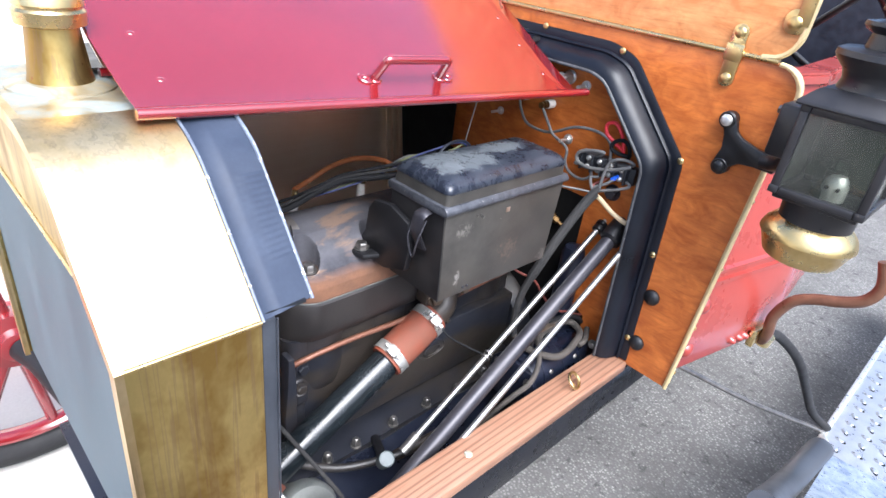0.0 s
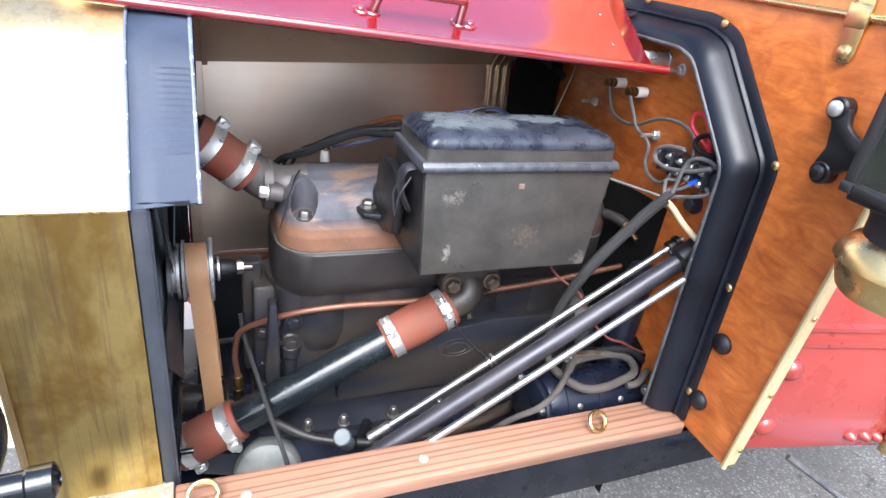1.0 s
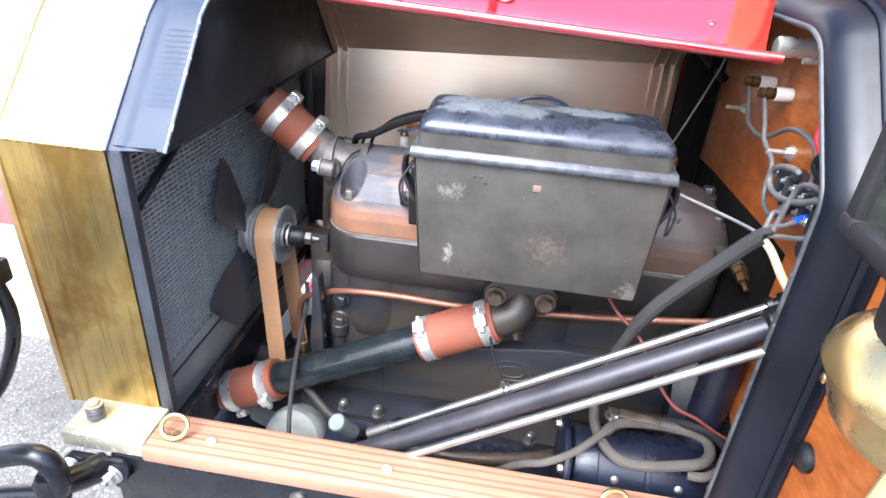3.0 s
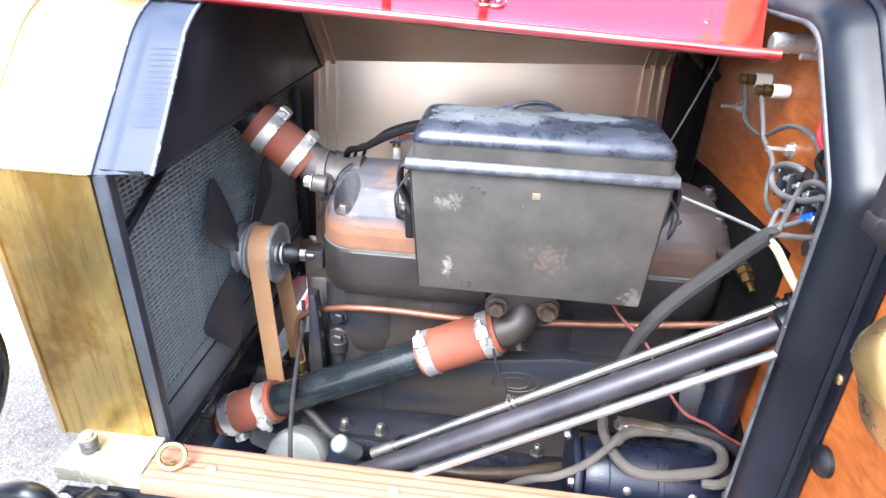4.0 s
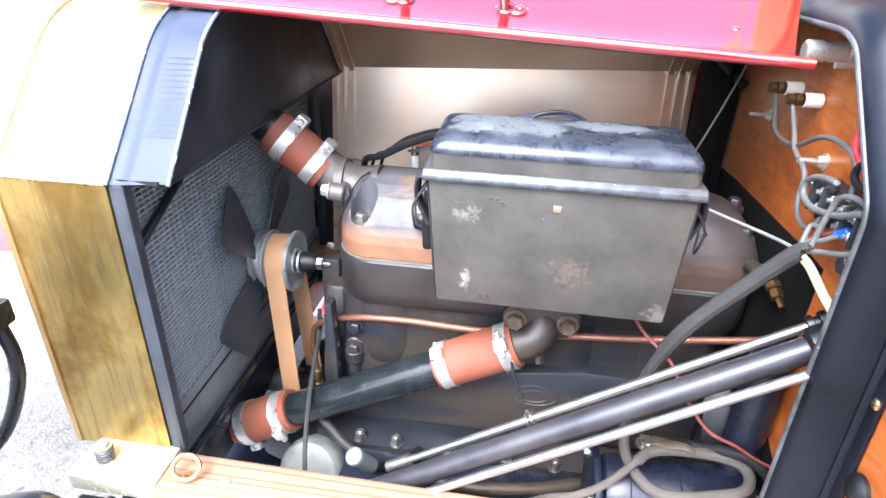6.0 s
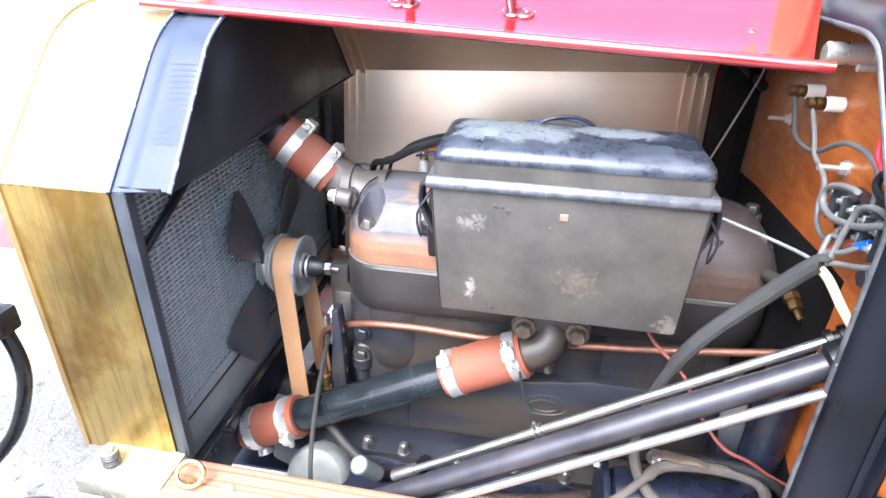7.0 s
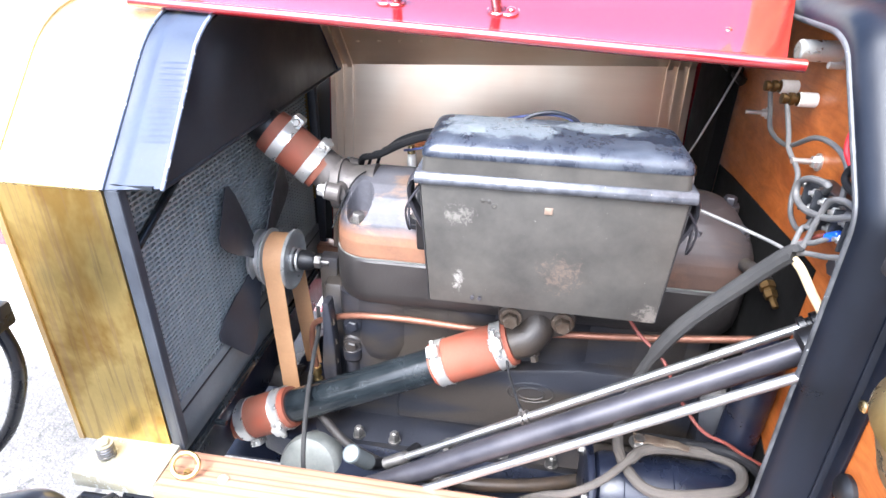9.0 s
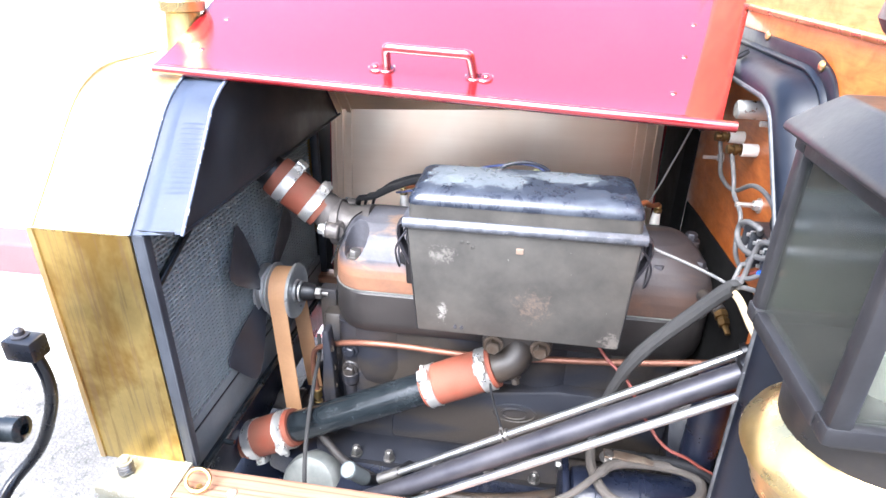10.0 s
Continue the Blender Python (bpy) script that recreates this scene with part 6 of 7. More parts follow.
    wire("grey_wire", [J, (0.660, 0.078, 0.985), (0.666, 0.085, 0.996), (0.672, 0.075, 1.0), posts[4]], 0.0026, WIREGREY, "grey wire between loom and terminal block")
    wire("grey_wire", [J, (0.648, 0.078, 0.977), (0.625, 0.10, 0.98), (0.578, 0.12, 0.991), (0.560, 0.125, 1.0)], 0.0019, WIREGREY, "grey wire from the coil box to the loom")
    wire("brown_wire", [J, (0.664, 0.076, 0.985), (0.674, 0.062, 1.0), posts[2]], 0.0024, WIREBROWN, "short brown wire at the terminal block")
    bm = shell()
    rod(bm, (0.671, 0.050, 1.003), (0.676, 0.040, 1.012), 0.0042, 14, 0.001)
    single("blue_terminal_sleeve", bm, WIREBLUE, "blue crimp sleeve on a wire end", "sleeve")
    wire("red_wire", [(0.69, 0.05, 1.05), (0.682, 0.066, 1.062), (0.680, 0.084, 1.073), (0.680, 0.087, 1.088), (0.680, 0.073, 1.094), (0.681, 0.060, 1.083), (0.684, 0.052, 1.065), (0.69, 0.05, 1.045)], 0.0032, WIRERED, "red wire loop above the terminal block")
    wire("black_wire", [(0.69, 0.04, 1.045), (0.680, 0.055, 1.047), (0.678, 0.068, 1.053), (0.679, 0.066, 1.064), (0.680, 0.052, 1.071), (0.680, 0.040, 1.066), (0.684, 0.036, 1.052), (0.69, 0.04, 1.04)], 0.0034, WIREBLACK, "black wire loop above the terminal block")
    # screws through the firewall
    for y, z, r in ((0.168, 1.034, 0.0055), (0.156, 1.133, 0.0055), (0.335, 1.040, 0.0045), (0.40, 1.10, 0.0045)):
        s = thing("firewall_screw", (0.70, y, z), "steel bolt end with a nut through the firewall", "bolt", "firewall bolts")
        bm = shell()
        rod(bm, (0.70, y, z), (0.673, y, z), r * 0.6, 12)
        part("stud", bm, STEEL, s)
        bm = shell()
        hexbolt(bm, (0.70, y, z), (-1, 0, 0), r * 1.25, 0.006)
        part("nut", bm, STEEL, s)
    s = thing("tube_nut", (0.70, 0.055, 0.972), "large steel bolt head on the firewall", "bolt")
    bm = shell()
    hexbolt(bm, (0.70, 0.055, 0.972), (-1, 0, 0), 0.011, 0.012)
    part("head", bm, DARKSTEEL, s)
    c = thing("condenser", (0.70, 0.19, 1.135), "small steel canister on the firewall", "canister")
    bm = shell()
    lathe(bm, (0.70, 0.192, 1.140), (0.5, 0.192, 1.140), [(0, 0.0125), (0.003, 0.0125), (0.004, 0.0105), (0.042, 0.0105), (0.044, 0.008)], 24)
    part("can", bm, ZINC, c)
    # control wire across the back, thin rod up to the firewall
    wire("control_wire", [(0.60, 0.33, 0.945), (0.626, 0.35, 0.991), (0.66, 0.36, 1.085), (0.668, 0.365, 1.12)], 0.0015, DULLSTEEL, "thin steel control wire rising to the hood", n=2)
    wire("hood_brace", [(0.64, 0.53, 1.11), (0.695, 0.44, 1.055)], 0.007, BLACK_SATIN, "dark flat brace at the firewall corner", "brace", n=1)
    # loom over the head from the coil box
    for k, (mat, dz) in enumerate(((WIREBLACK, 0.0), (WIREGREY, 0.008), (WIREBLUE, 0.014))):
        wire("spark_wire", [(0.16 + 0.012 * k, 0.33, 0.93), (0.172 + 0.012 * k, 0.305 + 0.006 * k, 0.95 + dz * 0.5), (0.198 + 0.006 * k, 0.287 + 0.006 * k, 0.962 + dz * 0.6), (0.235, 0.272, 0.985 + dz * 0.6), (0.27, 0.26, 1.001 + dz * 0.6), (0.305, 0.235, 1.008 + dz), (0.345, 0.2 + 0.002 * k, 1.02 + dz * 1.3), (0.385, 0.188, 1.028 + dz * 1.6)], 0.0048 if k == 0 else 0.0024, (WIREBLACK, LOOM, WIREBLACK)[k], "dark ignition wire from coil box to spark plugs", n=6)
    wire("spark_wire", [(0.238, 0.34, 0.962), (0.272, 0.352, 0.966), (0.305, 0.335, 0.992), (0.33, 0.30, 1.012), (0.345, 0.25, 1.02), (0.345, 0.195, 1.01)], 0.0042, WIREORANGE, "orange braided ignition wire over the head", n=6)
    wire("spark_wire", [(0.625, CY + 0.055, 0.962), (0.60, 0.27, 0.985), (0.58, 0.215, 1.01), (0.56, 0.188, 1.012)], 0.0036, WIREORANGE, "orange braided ignition wire over the head", n=6)
    for k, (mat, nm) in enumerate(((WIRENAVY, "navy"), (WIREOLIVE, "olive green"), (WIREGREY, "grey"))):
        e = 0.004 * k
        wire("ignition_wire", [(0.235 + e, 0.285, 0.972), (0.275, 0.262 + e, 0.988), (0.315, 0.232 + e, 1.012), (0.355, 0.205 + e, 1.042), (0.392, 0.190 + e, 1.056 - e * 3), (0.425, 0.188 + e, 1.060 - e * 3), (0.448, 0.187 + e, 1.052), (0.455, 0.187 + e, 1.02)], 0.0015, mat, f"thin {nm} wire arching behind the coil box lid", n=6)
    wire("lid_wire", [(0.385, 0.184, 1.045), (0.40, 0.186, 1.058), (0.425, 0.187, 1.063), (0.448, 0.187, 1.057), (0.46, 0.186, 1.045)], 0.0022, LEATHER, "dark wire arching behind the coil box lid", n=6)
    # wires in front of the block
    wire("red_wire", [(0.515, 0.12, 0.885), (0.522, 0.125, 0.868), (0.545, 0.12, 0.832), (0.575, 0.095, 0.812), (0.590, 0.082, 0.785), (0.607, 0.075, 0.762), (0.616, 0.065, 0.753), (0.630, 0.058, 0.744), (0.651, 0.054, 0.738), (0.675, 0.052, 0.724), (0.698, 0.05, 0.714)], 0.0021, WIREBROWN, "red-brown wire from the coil box to the starter")
    wire("oil_line", [(0.093, 0.25, 0.605), (0.090, 0.25, 0.645), (0.094, 0.247, 0.682), (0.104, 0.242, 0.700), (0.122, 0.233, 0.714), (0.16, 0.212, 0.739), (0.20, 0.202, 0.751), (0.26, 0.197, 0.756), (0.34, 0.189, 0.759), (0.41, 0.181, 0.766), (0.474, 0.176, 0.775), (0.58, 0.167, 0.790), (0.70, 0.158, 0.812)], 0.0047, COPPER, "bent copper oil line along the engine block", "pipe", seg=14)
    fit = thing("oil_line_fitting", (0.093, 0.25, 0.59), "brass compression fitting on the copper oil line", "pipe fitting")
    bm = shell()
    lathe(bm, (0.093, 0.25, 0.56), (0.093, 0.25, 0.9), [(0, 0.005), (0.008, 0.005), (0.009, 0.008), (0.02, 0.008), (0.021, 0.0058), (0.03, 0.0058), (0.031, 0.0085), (0.045, 0.0075), (0.046, 0.0046)], 12)
    part("nut", bm, BRASS_TRIM, fit)
    wire("grey_cable", [(0.100, 0.262, 0.715), (0.104, 0.249, 0.685), (0.112, 0.20, 0.672), (0.123, 0.14, 0.652), (0.134, 0.09, 0.632), (0.143, 0.056, 0.612), (0.150, 0.035, 0.58)], 0.0033, LOOM, "grey cable hanging in front of the water pipe", "cable")
    fit = thing("priming_cock", (0.668, 0.17, 0.885), "tarnished brass fitting on an iron elbow behind the engine", "pipe fitting")
    bm = shell()
    tube(bm, [(0.672, 0.20, 0.890), (0.679, 0.178, 0.892), (0.685, 0.160, 0.889)], 0.0085, 16, 5)
    part("elbow", bm, BLOCKLOW, fit)
    bm = shell()
    lathe(bm, (0.685, 0.162, 0.889), (0.691, 0.125, 0.872), [(0, 0.007), (0.002, 0.009), (0.009, 0.009), (0.010, 0.0065), (0.013, 0.0065), (0.014, 0.008), (0.021, 0.007), (0.022, 0.004), (0.034, 0.0036)], 6)
    part("nut", bm, BRASSDULL, fit)


def build_starter():
    st = thing("starter_motor", (0.6, 0.05, 0.60), "oily blue-black starter motor with cable terminal", "starter motor")
    a = Vector((0.515, 0.050, 0.648))
    bm = shell()
    lathe(bm, a, a + Vector((1, 0, 0)), [(0, 0.032), (0.004, 0.039), (0.012, 0.042), (0.03, 0.042), (0.031, 0.0435), (0.085, 0.0435), (0.086, 0.045), (0.092, 0.045), (0.093, 0.0435), (0.14, 0.0435), (0.145, 0.041), (0.17, 0.041)], 40)
    part("housing", bm, PANBLACK, st)
    bm = shell()
    prism(bm, [(0.002, 0.60), (0.098, 0.60), (0.106, 0.64), (0.100, 0.672), (0.088, 0.686), (0.060, 0.690), (0.014, 0.684), (0.0, 0.66)], "x", 0.504, 0.514, 0.004)
    part("end_plate", bm, PANBLACK, st)
    for y, z in ((0.086, 0.668), (0.016, 0.664)):
        bm = shell()
        hexbolt(bm, (0.504, y, z), (-1, 0, 0), 0.006, 0.005)
        part("end_bolt", bm, DULLSTEEL, st)
    bm = shell()
    rod(bm, (0.560, 0.060, 0.688), (0.560, 0.060, 0.725), 0.0042, 14)
    hexbolt(bm, (0.560, 0.060, 0.716), (0, 0, 1), 0.0085, 0.007)
    part("terminal", bm, DULLSTEEL, st)
    bm = shell()
    prism(bm, [(0.553, 0.052), (0.570, 0.054), (0.580, 0.051), (0.600, 0.052), (0.612, 0.048), (0.615, 0.055), (0.604, 0.062), (0.57, 0.067), (0.553, 0.068)], "z", 0.7225, 0.7245, 0.0006)
    part("terminal_strap", bm, RUSTYSTEEL, st, "rusty steel strap")
    for x in (0.566, 0.640):
        bm = shell()
        screw(bm, (x, 0.0105, 0.664), (0, -0.9, 0.4), 0.0052)
        part("screw", bm, DULLSTEEL, st)
    wire("starter_cable", [(0.5405, 0.088, 0.708), (0.540, 0.062, 0.700), (0.547, 0.033, 0.699), (0.565, 0.009, 0.699), (0.595, 0.006, 0.699), (0.629, 0.013, 0.699), (0.662, 0.024, 0.700), (0.674, 0.043, 0.702), (0.667, 0.058, 0.706), (0.637, 0.062, 0.711), (0.59, 0.058, 0.715), (0.563, 0.050, 0.715), (0.546, 0.034, 0.7135), (0.515, 0.010, 0.702), (0.482, -0.001, 0.688), (0.455, 0.008, 0.668), (0.43, 0.022, 0.635), (0.41, 0.034, 0.595), (0.40, 0.04, 0.56)], lambda t: 0.0064 if t < 0.66 else 0.0046, CABLEDIRT, "looped dirty grey starter cable", "cable")
    wire("battery_cable", [(0.563, 0.066, 0.7195), (0.59, 0.072, 0.714), (0.620, 0.077, 0.708), (0.655, 0.058, 0.7225), (0.680, 0.050, 0.716), (0.697, 0.047, 0.70)], 0.0058, WIREBLACK, "black battery cable to the starter", "cable")
    wire("ground_cable", [(0.645, 0.013, 0.688), (0.665, 0.012, 0.690), (0.690, 0.026, 0.695), (0.698, 0.030, 0.69)], 0.0055, CABLEDIRT, "short dirty cable end beside the starter", "cable")


# ---- side lamp ----
def build_side_lamp():
    lm = thing("carriage_lamp", (0.604, -0.27, 1.02), "black and brass kerosene carriage side lamp on a bracket", "side lamp")
    cx, cy = 0.611, -0.264
    w, z0, z1 = 0.047, 1.109, 1.216
    # body frame: four posts and two hoops
    for sx in (-1, 1):
        for sy in (-1, 1):
            bm = shell()
            box(bm, cx + sx * w - 0.005, cx + sx * w + 0.005, cy + sy * w - 0.005, cy + sy * w + 0.005, z0, z1, 0.002)
            part("corner_post", bm, LAMPBLACK, lm)
    for z, nm, t in ((z0, "lower_hoop", 0.010), (z1 - 0.008, "upper_hoop", 0.012)):
        for c in (-1, 1):
            bm = shell()
            box(bm, cx - w - 0.006, cx + w + 0.006, cy + c * w - 0.006, cy + c * w + 0.006, z, z + t, 0.002)
            part(nm, bm, LAMPBLACK, lm)
            bm = shell()
            box(bm, cx + c * w - 0.006, cx + c * w + 0.006, cy - w + 0.006, cy + w - 0.006, z - 0.0004, z + t - 0.0004, 0.002)
            part(nm, bm, LAMPBLACK, lm)
    for nm, x0, x1, y0, y1 in (("front_pane", cx - w - 0.0015, cx - w + 0.0015, cy - w + 0.004, cy + w - 0.004), ("side_pane", cx - w + 0.004, cx + w - 0.004, cy - w - 0.0015, cy - w + 0.0015)):
        bm = shell()
        box(bm, x0, x1, y0, y1, z0 + 0.008, z1 - 0.006)
        pane = part(nm, bm, GLASS, lm, "sooty lamp glass")
        pane.visible_shadow = False
    bm = shell()
    box(bm, cx - w + 0.003, cx + w + 0.004, cy + w - 0.002, cy + w + 0.003, z0 + 0.004, z1 - 0.004)
    box(bm, cx + w - 0.002, cx + w + 0.003, cy - w + 0.003, cy + w - 0.003, z0 + 0.004, z1 - 0.004)
    part("back_plate", bm, TINOLIVE, lm, "dirty olive tin back")
    bm = shell()
    box(bm, cx - w, cx + w, cy - w, cy + w, z0 - 0.006, z0 + 0.003, 0.002)
    part("floor_plate", bm, LAMPBLACK, lm)
    bm = shell()
    lathe(bm, (cx, cy, z0), (cx, cy, 2), [(0, 0.02), (0.012, 0.019), (0.02, 0.011), (0.036, 0.011), (0.038, 0.006), (0.05, 0.0055)], 20)
    part("burner", bm, TINOLIVE, lm)
    bm = shell()
    lathe(bm, (cx - 0.008, cy - 0.006, 1.106), (cx - 0.008, cy - 0.006, 2), [(0, 0.0145), (0.022, 0.0145), (0.030, 0.0125), (0.036, 0.008), (0.038, 0.0)], 28)
    part("flame_cone", bm, STEEL, lm, "bright dented metal flame cone")
    for s in (-1, 1):
        bm = shell()
        rod(bm, (cx - 0.020, cy - 0.006 + s * 0.006, 1.128), (cx - 0.0235, cy - 0.006 + s * 0.006, 1.128), 0.0024, 12)
        part("rivet_hole", bm, WIREBLACK, lm)
    # roof and chimney
    bm = shell()
    tmp = bmesh.new()
    rings(tmp, [[(cx + a * s, cy + b * s, z) for a, b in ((-1, -1), (1, -1), (1, 1), (-1, 1))] for s, z in ((0.0585, z1), (0.059, z1 + 0.004), (0.05, z1 + 0.014), (0.042, z1 + 0.022))])
    bmesh.ops.recalc_face_normals(tmp, faces=tmp.faces[:])
    bmesh.ops.bevel(tmp, geom=[e for e in tmp.edges], offset=0.002, segments=2, affect="EDGES", profile=0.5)
    merge(bm, tmp)
    part("roof", bm, LAMPBLACK, lm)
    bm = shell()
    lathe(bm, (cx, cy, z1 + 0.020), (cx, cy, 2), [(0, 0.040), (0.012, 0.037), (0.022, 0.040), (0.032, 0.050), (0.037, 0.053), (0.043, 0.052), (0.046, 0.046), (0.047, 0.028), (0.062, 0.026), (0.066, 0.034), (0.070, 0.037), (0.074, 0.036), (0.077, 0.02), (0.084, 0.018), (0.086, 0.026), (0.094, 0.026), (0.104, 0.014), (0.106, 0.0)], 40)
    part("chimney", bm, LAMPBLACK, lm)
    # oil fount
    bm = shell()
    lathe(bm, (cx, cy, z0 - 0.004), (cx, cy, 0), [(0, 0.047), (0.012, 0.043), (0.03, 0.042)], 40)
    part("neck", bm, LAMPBLACK, lm)
    bm = shell()
    lathe(bm, (cx, cy, z0 - 0.030), (cx, cy, 0), [(0, 0.040), (0.004, 0.046), (0.012, 0.053), (0.020, 0.0562), (0.024, 0.0566), (0.026, 0.0552), (0.034, 0.051), (0.042, 0.048), (0.05, 0.045), (0.053, 0.042), (0.054, 0.0)], 44)
    part("fount", bm, BRASS_TRIM, lm, "tarnished pale brass oil fount")
    bm = shell()
    box(bm, cx + 0.005, cx + 0.06, cy + w + 0.003, cy + w + 0.042, 1.135, 1.203, 0.005)
    part("socket", bm, LAMPBLACK, lm)
    bm = shell()
    hexbolt(bm, (cx + 0.03, cy + w + 0.042, 1.19), (0, 1, 0), 0.006, 0.006)
    part("socket_bolt", bm, DULLSTEEL, lm)
    br = thing("lamp_bracket", (0.69, -0.1, 1.115), "black forged three-armed lamp bracket on the firewall", "lamp bracket")
    bm = shell()
    prism(bm, [(-0.086, 1.149), (-0.098, 1.160), (-0.110, 1.150), (-0.114, 1.136), (-0.124, 1.129), (-0.150, 1.121), (-0.178, 1.117), (-0.180, 1.094), (-0.150, 1.095), (-0.130, 1.093), (-0.119, 1.084), (-0.110, 1.071), (-0.096, 1.076), (-0.095, 1.092), (-0.100, 1.108), (-0.096, 1.130)], "x", 0.684, 0.694, 0.003)
    tube(bm, [(0.689, -0.160, 1.107), (0.682, -0.176, 1.110), (0.668, -0.190, 1.118), (0.650, -0.20, 1.138)], 0.0105, 12, 5)
    for y, z in ((-0.0955, 1.149), (-0.106, 1.082)):
        rod(bm, (0.6995, y, z), (0.6825, y, z), 0.0125, 22, 0.002)
    part("arm", bm, BLACK_SATIN, br)
    for y, z, mt in ((-0.0955, 1.149, STEEL), (-0.106, 1.082, BLACK_SATIN)):
        bm = shell()
        screw(bm, (0.682, y, z), (-1, 0, 0), 0.0085)
        part("screw", bm, mt, br)


# ---- body ----
def build_body():
    bd = thing("car_body", (1.2, CY, 0.69), "red painted car body side with raised moulding and rivets", "car body")

    def side(x):
        return -0.142 - 0.205 * (x - 0.74) if x < 1.0 else -0.196 + 0.085 * (x - 1.0)

    xs = [0.722, 0.80, 0.90, 1.0, 1.1, 1.25, 1.45, 1.75, 2.2]
    bm = shell()
    sheet(bm, [[(x, side(x) + o, z) for x in xs] for z, o in ((0.688, 0.010), (0.72, 0.003), (0.76, 0), (0.80, 0.003), (0.84, 0.009), (0.88, 0.017), (0.95, 0.033), (1.03, 0.052), (1.11, 0.071), (1.19, 0.090), (1.195, 0.091))], -0.006)
    part("side_panel", bm, RED_BODY, bd)
    bm = shell()
    sheet(bm, [[(x, 2 * CY - side(x), z) for x in xs] for z in (0.688, 0.70, 0.88, 1.19, 1.195)], 0.006)
    part("side_panel", bm, RED_BODY, bd)
    for z0, z1, o in ((0.858, 0.873, 0.010), (0.880, 0.892, 0.007), (1.182, 1.20, 0.012)):
        bm = shell()
        rows = []
        for x in xs:
            y = side(x) + (0.084 if z0 > 1 else 0.013)
            rows.append([(x, y + 0.002, z0), (x, y - o, z0 + 0.003), (x, y - o, z1 - 0.003), (x, y + 0.002, z1)])
        sheet(bm, rows, 0.001)
        part("moulding", bm, RED_BODY, bd)
    bm = shell()
    sheet(bm, [[(x, side(x) + 0.076, 1.203) for x in xs], [(x, side(x) + 0.12, 1.203) for x in xs]], 0.004)
    part("sill", bm, RED_BODY, bd)
    for x, z in ((0.742, 0.829), (0.742, 0.735), (0.885, 0.712), (0.908, 0.712), (0.928, 0.71), (0.99, 0.71)):
        bm = shell()
        q = Vector((x, side(x), z))
        lathe(bm, q, q + Vector((0, -1, 0)), [(-0.002, 0.0165 if x < 0.8 else 0.009), (0.003, 0.0155 if x < 0.8 else 0.008), (0.008, 0.012 if x < 0.8 else 0.006), (0.011, 0.006 if x < 0.8 else 0.003), (0.0115, 0.0)], 24)
        part("rivet", bm, RED_BODY, bd)
    bm = shell()
    sheet(bm, [[(0.760, side(0.76) + o - 0.004, z), (0.763, side(0.763) + o - 0.006, z), (0.769, side(0.769) + o - 0.006, z), (0.772, side(0.772) + o - 0.003, z)] for z, o in ((0.893, 0.020), (0.95, 0.033), (1.03, 0.052), (1.11, 0.071), (1.18, 0.088))], 0.002)
    part("upright_moulding", bm, RED_BODY, bd)
    bm = shell()
    box(bm, 0.722, 2.2, -0.11, 2 * CY + 0.14, 0.66, 0.686, 0.004)
    part("floor", bm, BLACK_SATIN, bd)
    # seat
    seat = thing("bench_seat", (1.5, CY, 0.95), "black buttoned leather front seat", "seat")
    bm = shell()
    box(bm, 1.22, 1.75, -0.13, 2 * CY + 0.13, 0.93, 1.09, 0.04, seg=4)
    part("cushion", bm, LEATHER, seat)
    bm = shell()
    box(bm, 1.70, 1.86, -0.15, 2 * CY + 0.15, 1.02, 1.52, 0.05, seg=4)
    part("backrest", bm, LEATHER, seat)
    bm = shell()
    box(bm, 1.24, 1.74, -0.12, 2 * CY + 0.12, 0.686, 0.93, 0.005)
    part("base", bm, BLACK_SATIN, seat)
    # steering wheel
    sw = thing("steering_wheel", (1.2, 0.02, 1.2), "black steering wheel on its column", "steering wheel")
    c = Vector((1.20, 0.02, 1.235))
    n = Vector((-0.84, 0, -0.54)).normalized()
    u, v = Vector((0, 1, 0)), n.cross(Vector((0, 1, 0)))
    bm = shell()
    lathe_pts = [c + (u * math.cos(a) + v * math.sin(a)) * 0.185 for a in (2 * math.pi * k / 40 for k in range(41))]
    tube(bm, lathe_pts, 0.0125, 12, 1)
    part("rim", bm, BLACK_SATIN, sw)
    for k in range(4):
        a = math.pi / 4 + math.pi / 2 * k
        bm = shell()
        rod(bm, c + n * 0.03, c + (u * math.cos(a) + v * math.sin(a)) * 0.183, 0.007, 12)
        part("spoke", bm, BLACK_SATIN, sw)
    bm = shell()
    rod(bm, c + n * 0.55, c, 0.0185, 20)
    part("column", bm, DARKSTEEL, sw)
    # horn pipe and hose on the body side
    hp = thing("horn_tube", (0.955, -0.2, 0.70), "bent brown copper horn tube clipped to the body", "horn tube")
    bm = shell()
    tube(bm, [(0.978, -0.206, 0.690), (0.960, -0.213, 0.722), (0.951, -0.212, 0.764), (0.950, -0.231, 0.810), (0.950, -0.262, 0.832), (0.950, -0.296, 0.846), (0.950, -0.328, 0.866), (0.950, -0.341, 0.90), (0.950, -0.328, 0.944)], 0.0105, 16, 8)
    part("tube", bm, HORNBROWN, hp)
    bm = shell()
    box(bm, 0.935, 0.99, -0.202, -0.188, 0.688, 0.725, 0.003)
    rod(bm, (0.985, -0.205, 0.683), (0.984, -0.21, 0.705), 0.0165, 20)
    part("clip", bm, BRASS_TRIM, hp)
    bm = shell()
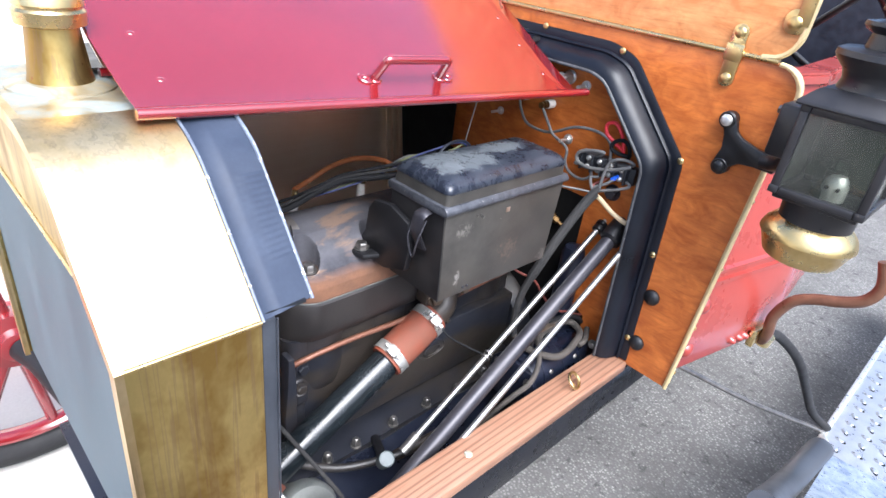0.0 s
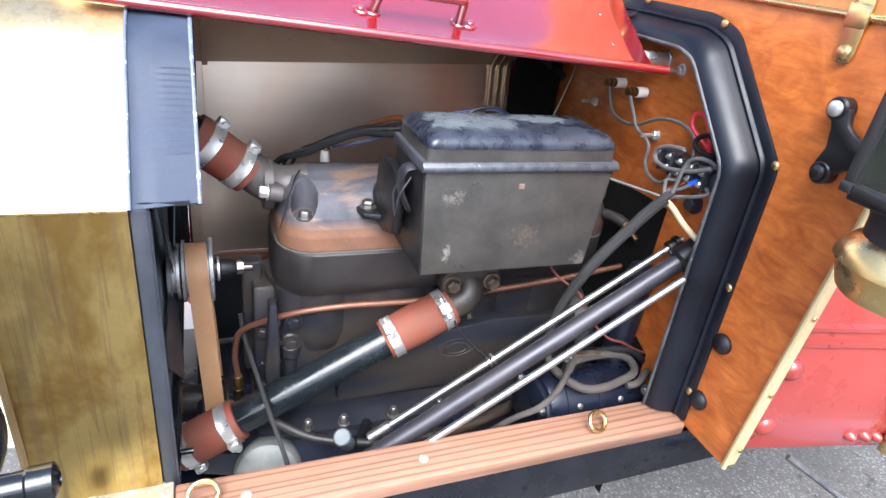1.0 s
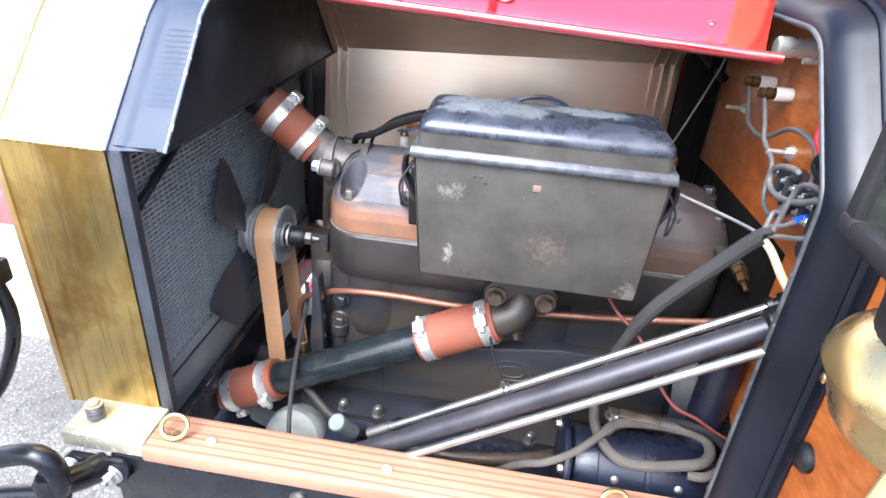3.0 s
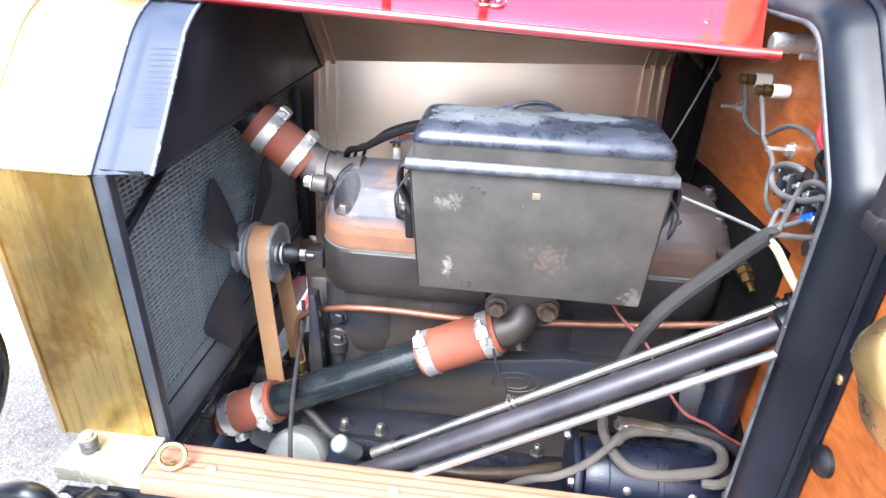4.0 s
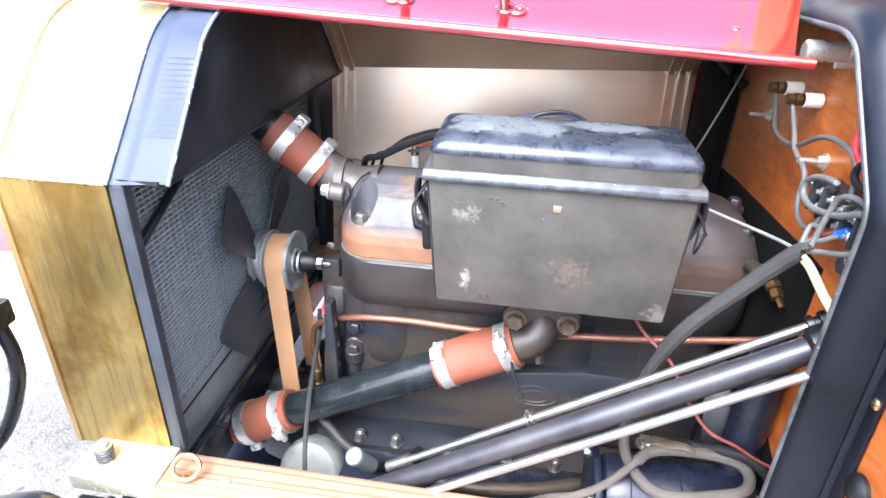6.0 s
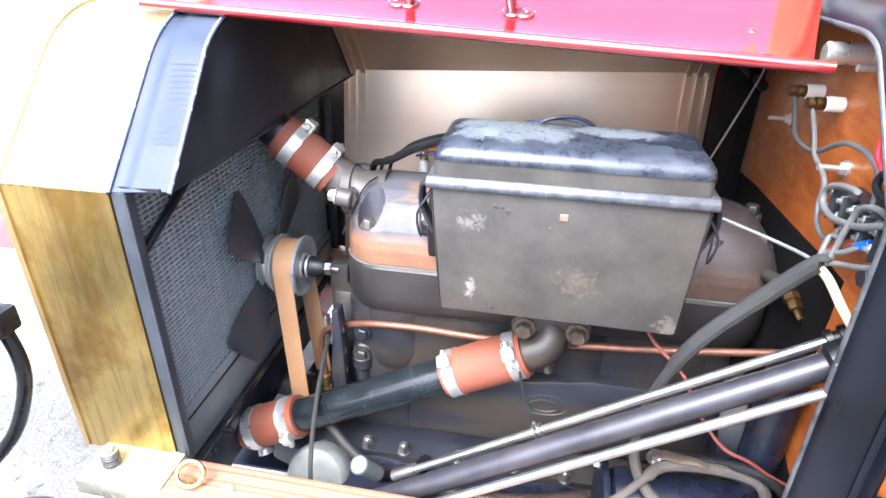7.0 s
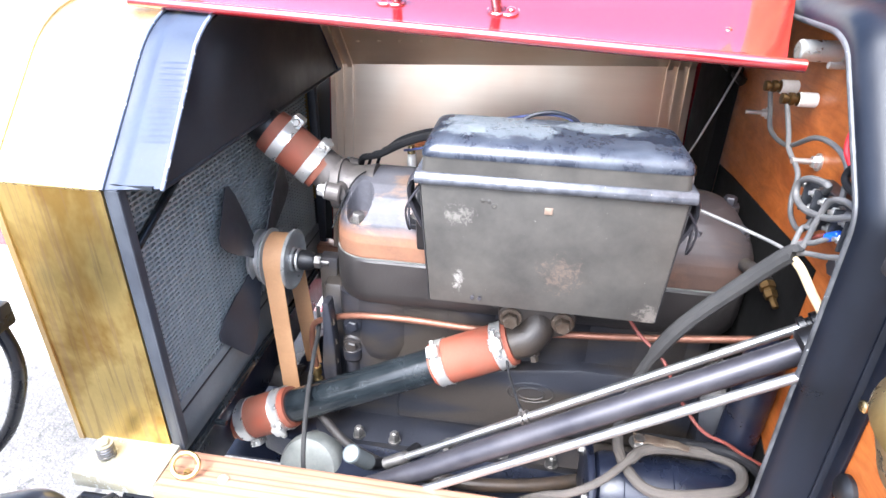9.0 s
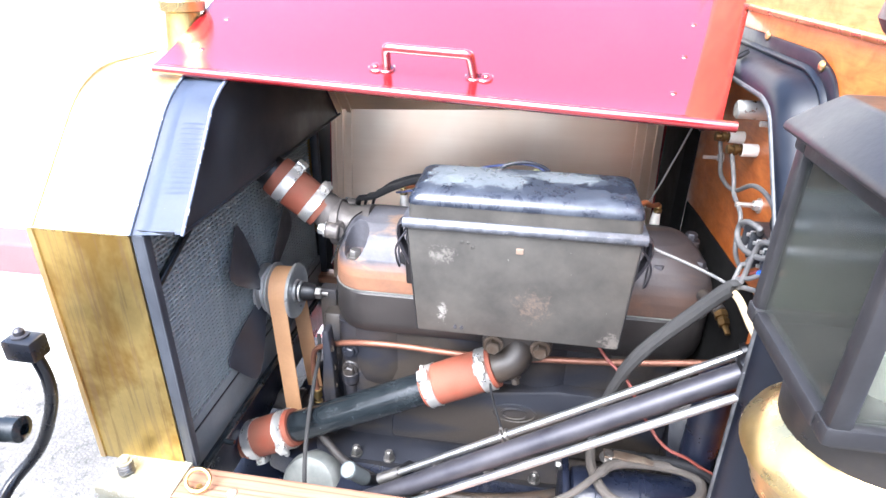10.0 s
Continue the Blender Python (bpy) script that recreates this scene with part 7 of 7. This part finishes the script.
    tube(bm, [(0.985, -0.205, 0.70), (1.05, -0.214, 0.679), (1.125, -0.24, 0.625), (1.20, -0.266, 0.554), (1.30, -0.294, 0.439), (1.362, -0.32, 0.358), (1.425, -0.361, 0.298)], 0.0105, 14, 8)
    part("hose", bm, RUBBER, hp, "black rubber hose")
    bm = shell()
    tube(bm, [(1.0, -0.06, 0.52), (1.2, -0.22, 0.40), (1.425, -0.36, 0.285)], 0.006, 10, 4)
    single("running_board_brace", bm, DULLSTEEL, "thin grey steel running board brace", "brace")
    rb = thing("running_board", (2.0, -0.5, 0.27), "bright embossed metal running board beside the car body", "running board")
    bm = shell()
    box(bm, 1.356, 2.9, -0.67, -0.366, 0.262, 0.28, 0.003)
    part("plate", bm, TREAD, rb)
    bm = shell()
    box(bm, 1.405, 2.9, -0.368, -0.354, 0.258, 0.288, 0.003)
    part("edge_trim", bm, ZINC, rb)
    bump, slot = shell(), shell()
    lathe(bump, (0, 0, 0), (0, 0, 1), [(0, 0.0135), (0.002, 0.012), (0.0045, 0.007), (0.005, 0.0)], 14)
    for v in bump.verts:
        v.co.y *= 0.62
    lathe(slot, (-0.0085, 0, 0), (-0.0085, 0, 1), [(0, 0.0075), (0.0022, 0.0070), (0.0026, 0.0)], 12)
    for v in slot.verts:
        v.co.y *= 0.75
    dimple = part("dimple", bump, TREAD, rb)
    hole = part("slot", slot, WIREBLACK, dimple, "dark slot of a dimple")
    for i in range(11):
        for j in range(6):
            if i or j:
                ob, sub = new("dimple", dimple.data), new("slot", hole.data)
                ob.parent, ob.matrix_parent_inverse = rb, place_of(rb).inverted()
                sub.parent = ob
                sub.matrix_parent_inverse = Matrix.Identity(4)
            else:
                ob = dimple
                hole.matrix_parent_inverse = Matrix.Identity(4)
            ob.location = (1.385 + i * 0.048 + (0.024 if j % 2 else 0), -0.398 - j * 0.046, 0.2798)
            ob.rotation_euler = (0, 0, radians(70 if (i + j) % 2 else 30))
    fd = thing("front_fender", (1.1, -0.45, 0.28), "front fender with a scuffed bare metal apron and dark rounded edge", "fender")
    bm = shell()
    line = [(1.352, 0.279), (1.30, 0.281), (1.25, 0.286), (1.18, 0.30), (1.1, 0.33), (0.98, 0.39), (0.85, 0.47)]
    sheet(bm, [[(x, y, z + 0.006 * math.sin(math.pi * k / 4)) for k, y in enumerate((-0.398, -0.44, -0.50, -0.57, -0.66))] for x, z in line], 0.002)
    part("apron", bm, SCUFFED, fd, "scuffed blue-white bare metal apron")
    bm = shell()
    tube(bm, [(1.345, -0.373, 0.284), (1.33, -0.372, 0.288), (1.28, -0.368, 0.292), (1.18, -0.362, 0.306), (1.08, -0.357, 0.338), (0.96, -0.352, 0.40), (0.85, -0.35, 0.475)], lambda t: 0.016 if t < 0.02 else 0.030, 18, 5)
    for v in bm.verts:
        v.co.z = 0.30 + (v.co.z - 0.30) * 0.8
    part("edge_roll", bm, FENDERBLACK, fd, "dark rounded edge, greyed for the sky it reflects")
    bm = shell()
    tube(bm, [(1.40, -0.36, 0.284), (1.385, -0.372, 0.286), (1.36, -0.388, 0.284)], 0.008, 10, 4)
    part("edge_clip", bm, ZINC, fd)


def build_wheel():
    wh = thing("wooden_wheel", (-0.095, 1.04, 0.002), "red wooden-spoked wheel with a grey rubber tyre", "wheel")
    C = Vector((-0.095, 1.04, 0.384))
    ax = Vector((0, 1, 0))

    def ring(r, t, seg=64, sq=1.0):
        bm = shell()
        tube(bm, [C + Vector((r * math.cos(a), 0, r * math.sin(a))) for a in (2 * math.pi * k / seg for k in range(seg + 1))], t, 14, 1)
        for v in bm.verts:
            v.co.y = C.y + (v.co.y - C.y) * sq
        return bm
    part("tyre", ring(0.345, 0.037), RUBBER, wh)
    part("rim", ring(0.298, 0.016, sq=1.6), RED, wh)
    for k in range(12):
        a = 2 * math.pi * k / 12 + 0.12
        d = Vector((math.cos(a), 0, math.sin(a)))
        bm = shell()
        tube(bm, [C + d * 0.05, C + d * 0.13, C + d * 0.295], lambda t: 0.017 - 0.004 * t, 12, 4)
        part("spoke", bm, RED, wh)
    bm = shell()
    lathe(bm, C - ax * 0.06, C + ax, [(0, 0.03), (0.002, 0.036), (0.025, 0.04), (0.03, 0.07), (0.05, 0.072), (0.08, 0.07), (0.085, 0.045), (0.13, 0.036), (0.132, 0.0)], 36)
    part("hub", bm, RED, wh)
    bm = shell()
    lathe(bm, C - ax * 0.62 + Vector((0.10, 0, -0.05)), C, [(0, 0.02), (0.50, 0.02), (0.53, 0.024), (0.57, 0.03)], 24)
    part("axle_end", bm, BLACK_SATIN, wh)


build_street()
build_radiator()
build_hood()
build_firewall()
build_chassis()
build_engine()
build_hoses()
build_coilbox()
build_fan()
build_steering()
build_wiring()
build_starter()
build_side_lamp()
build_body()
build_wheel()
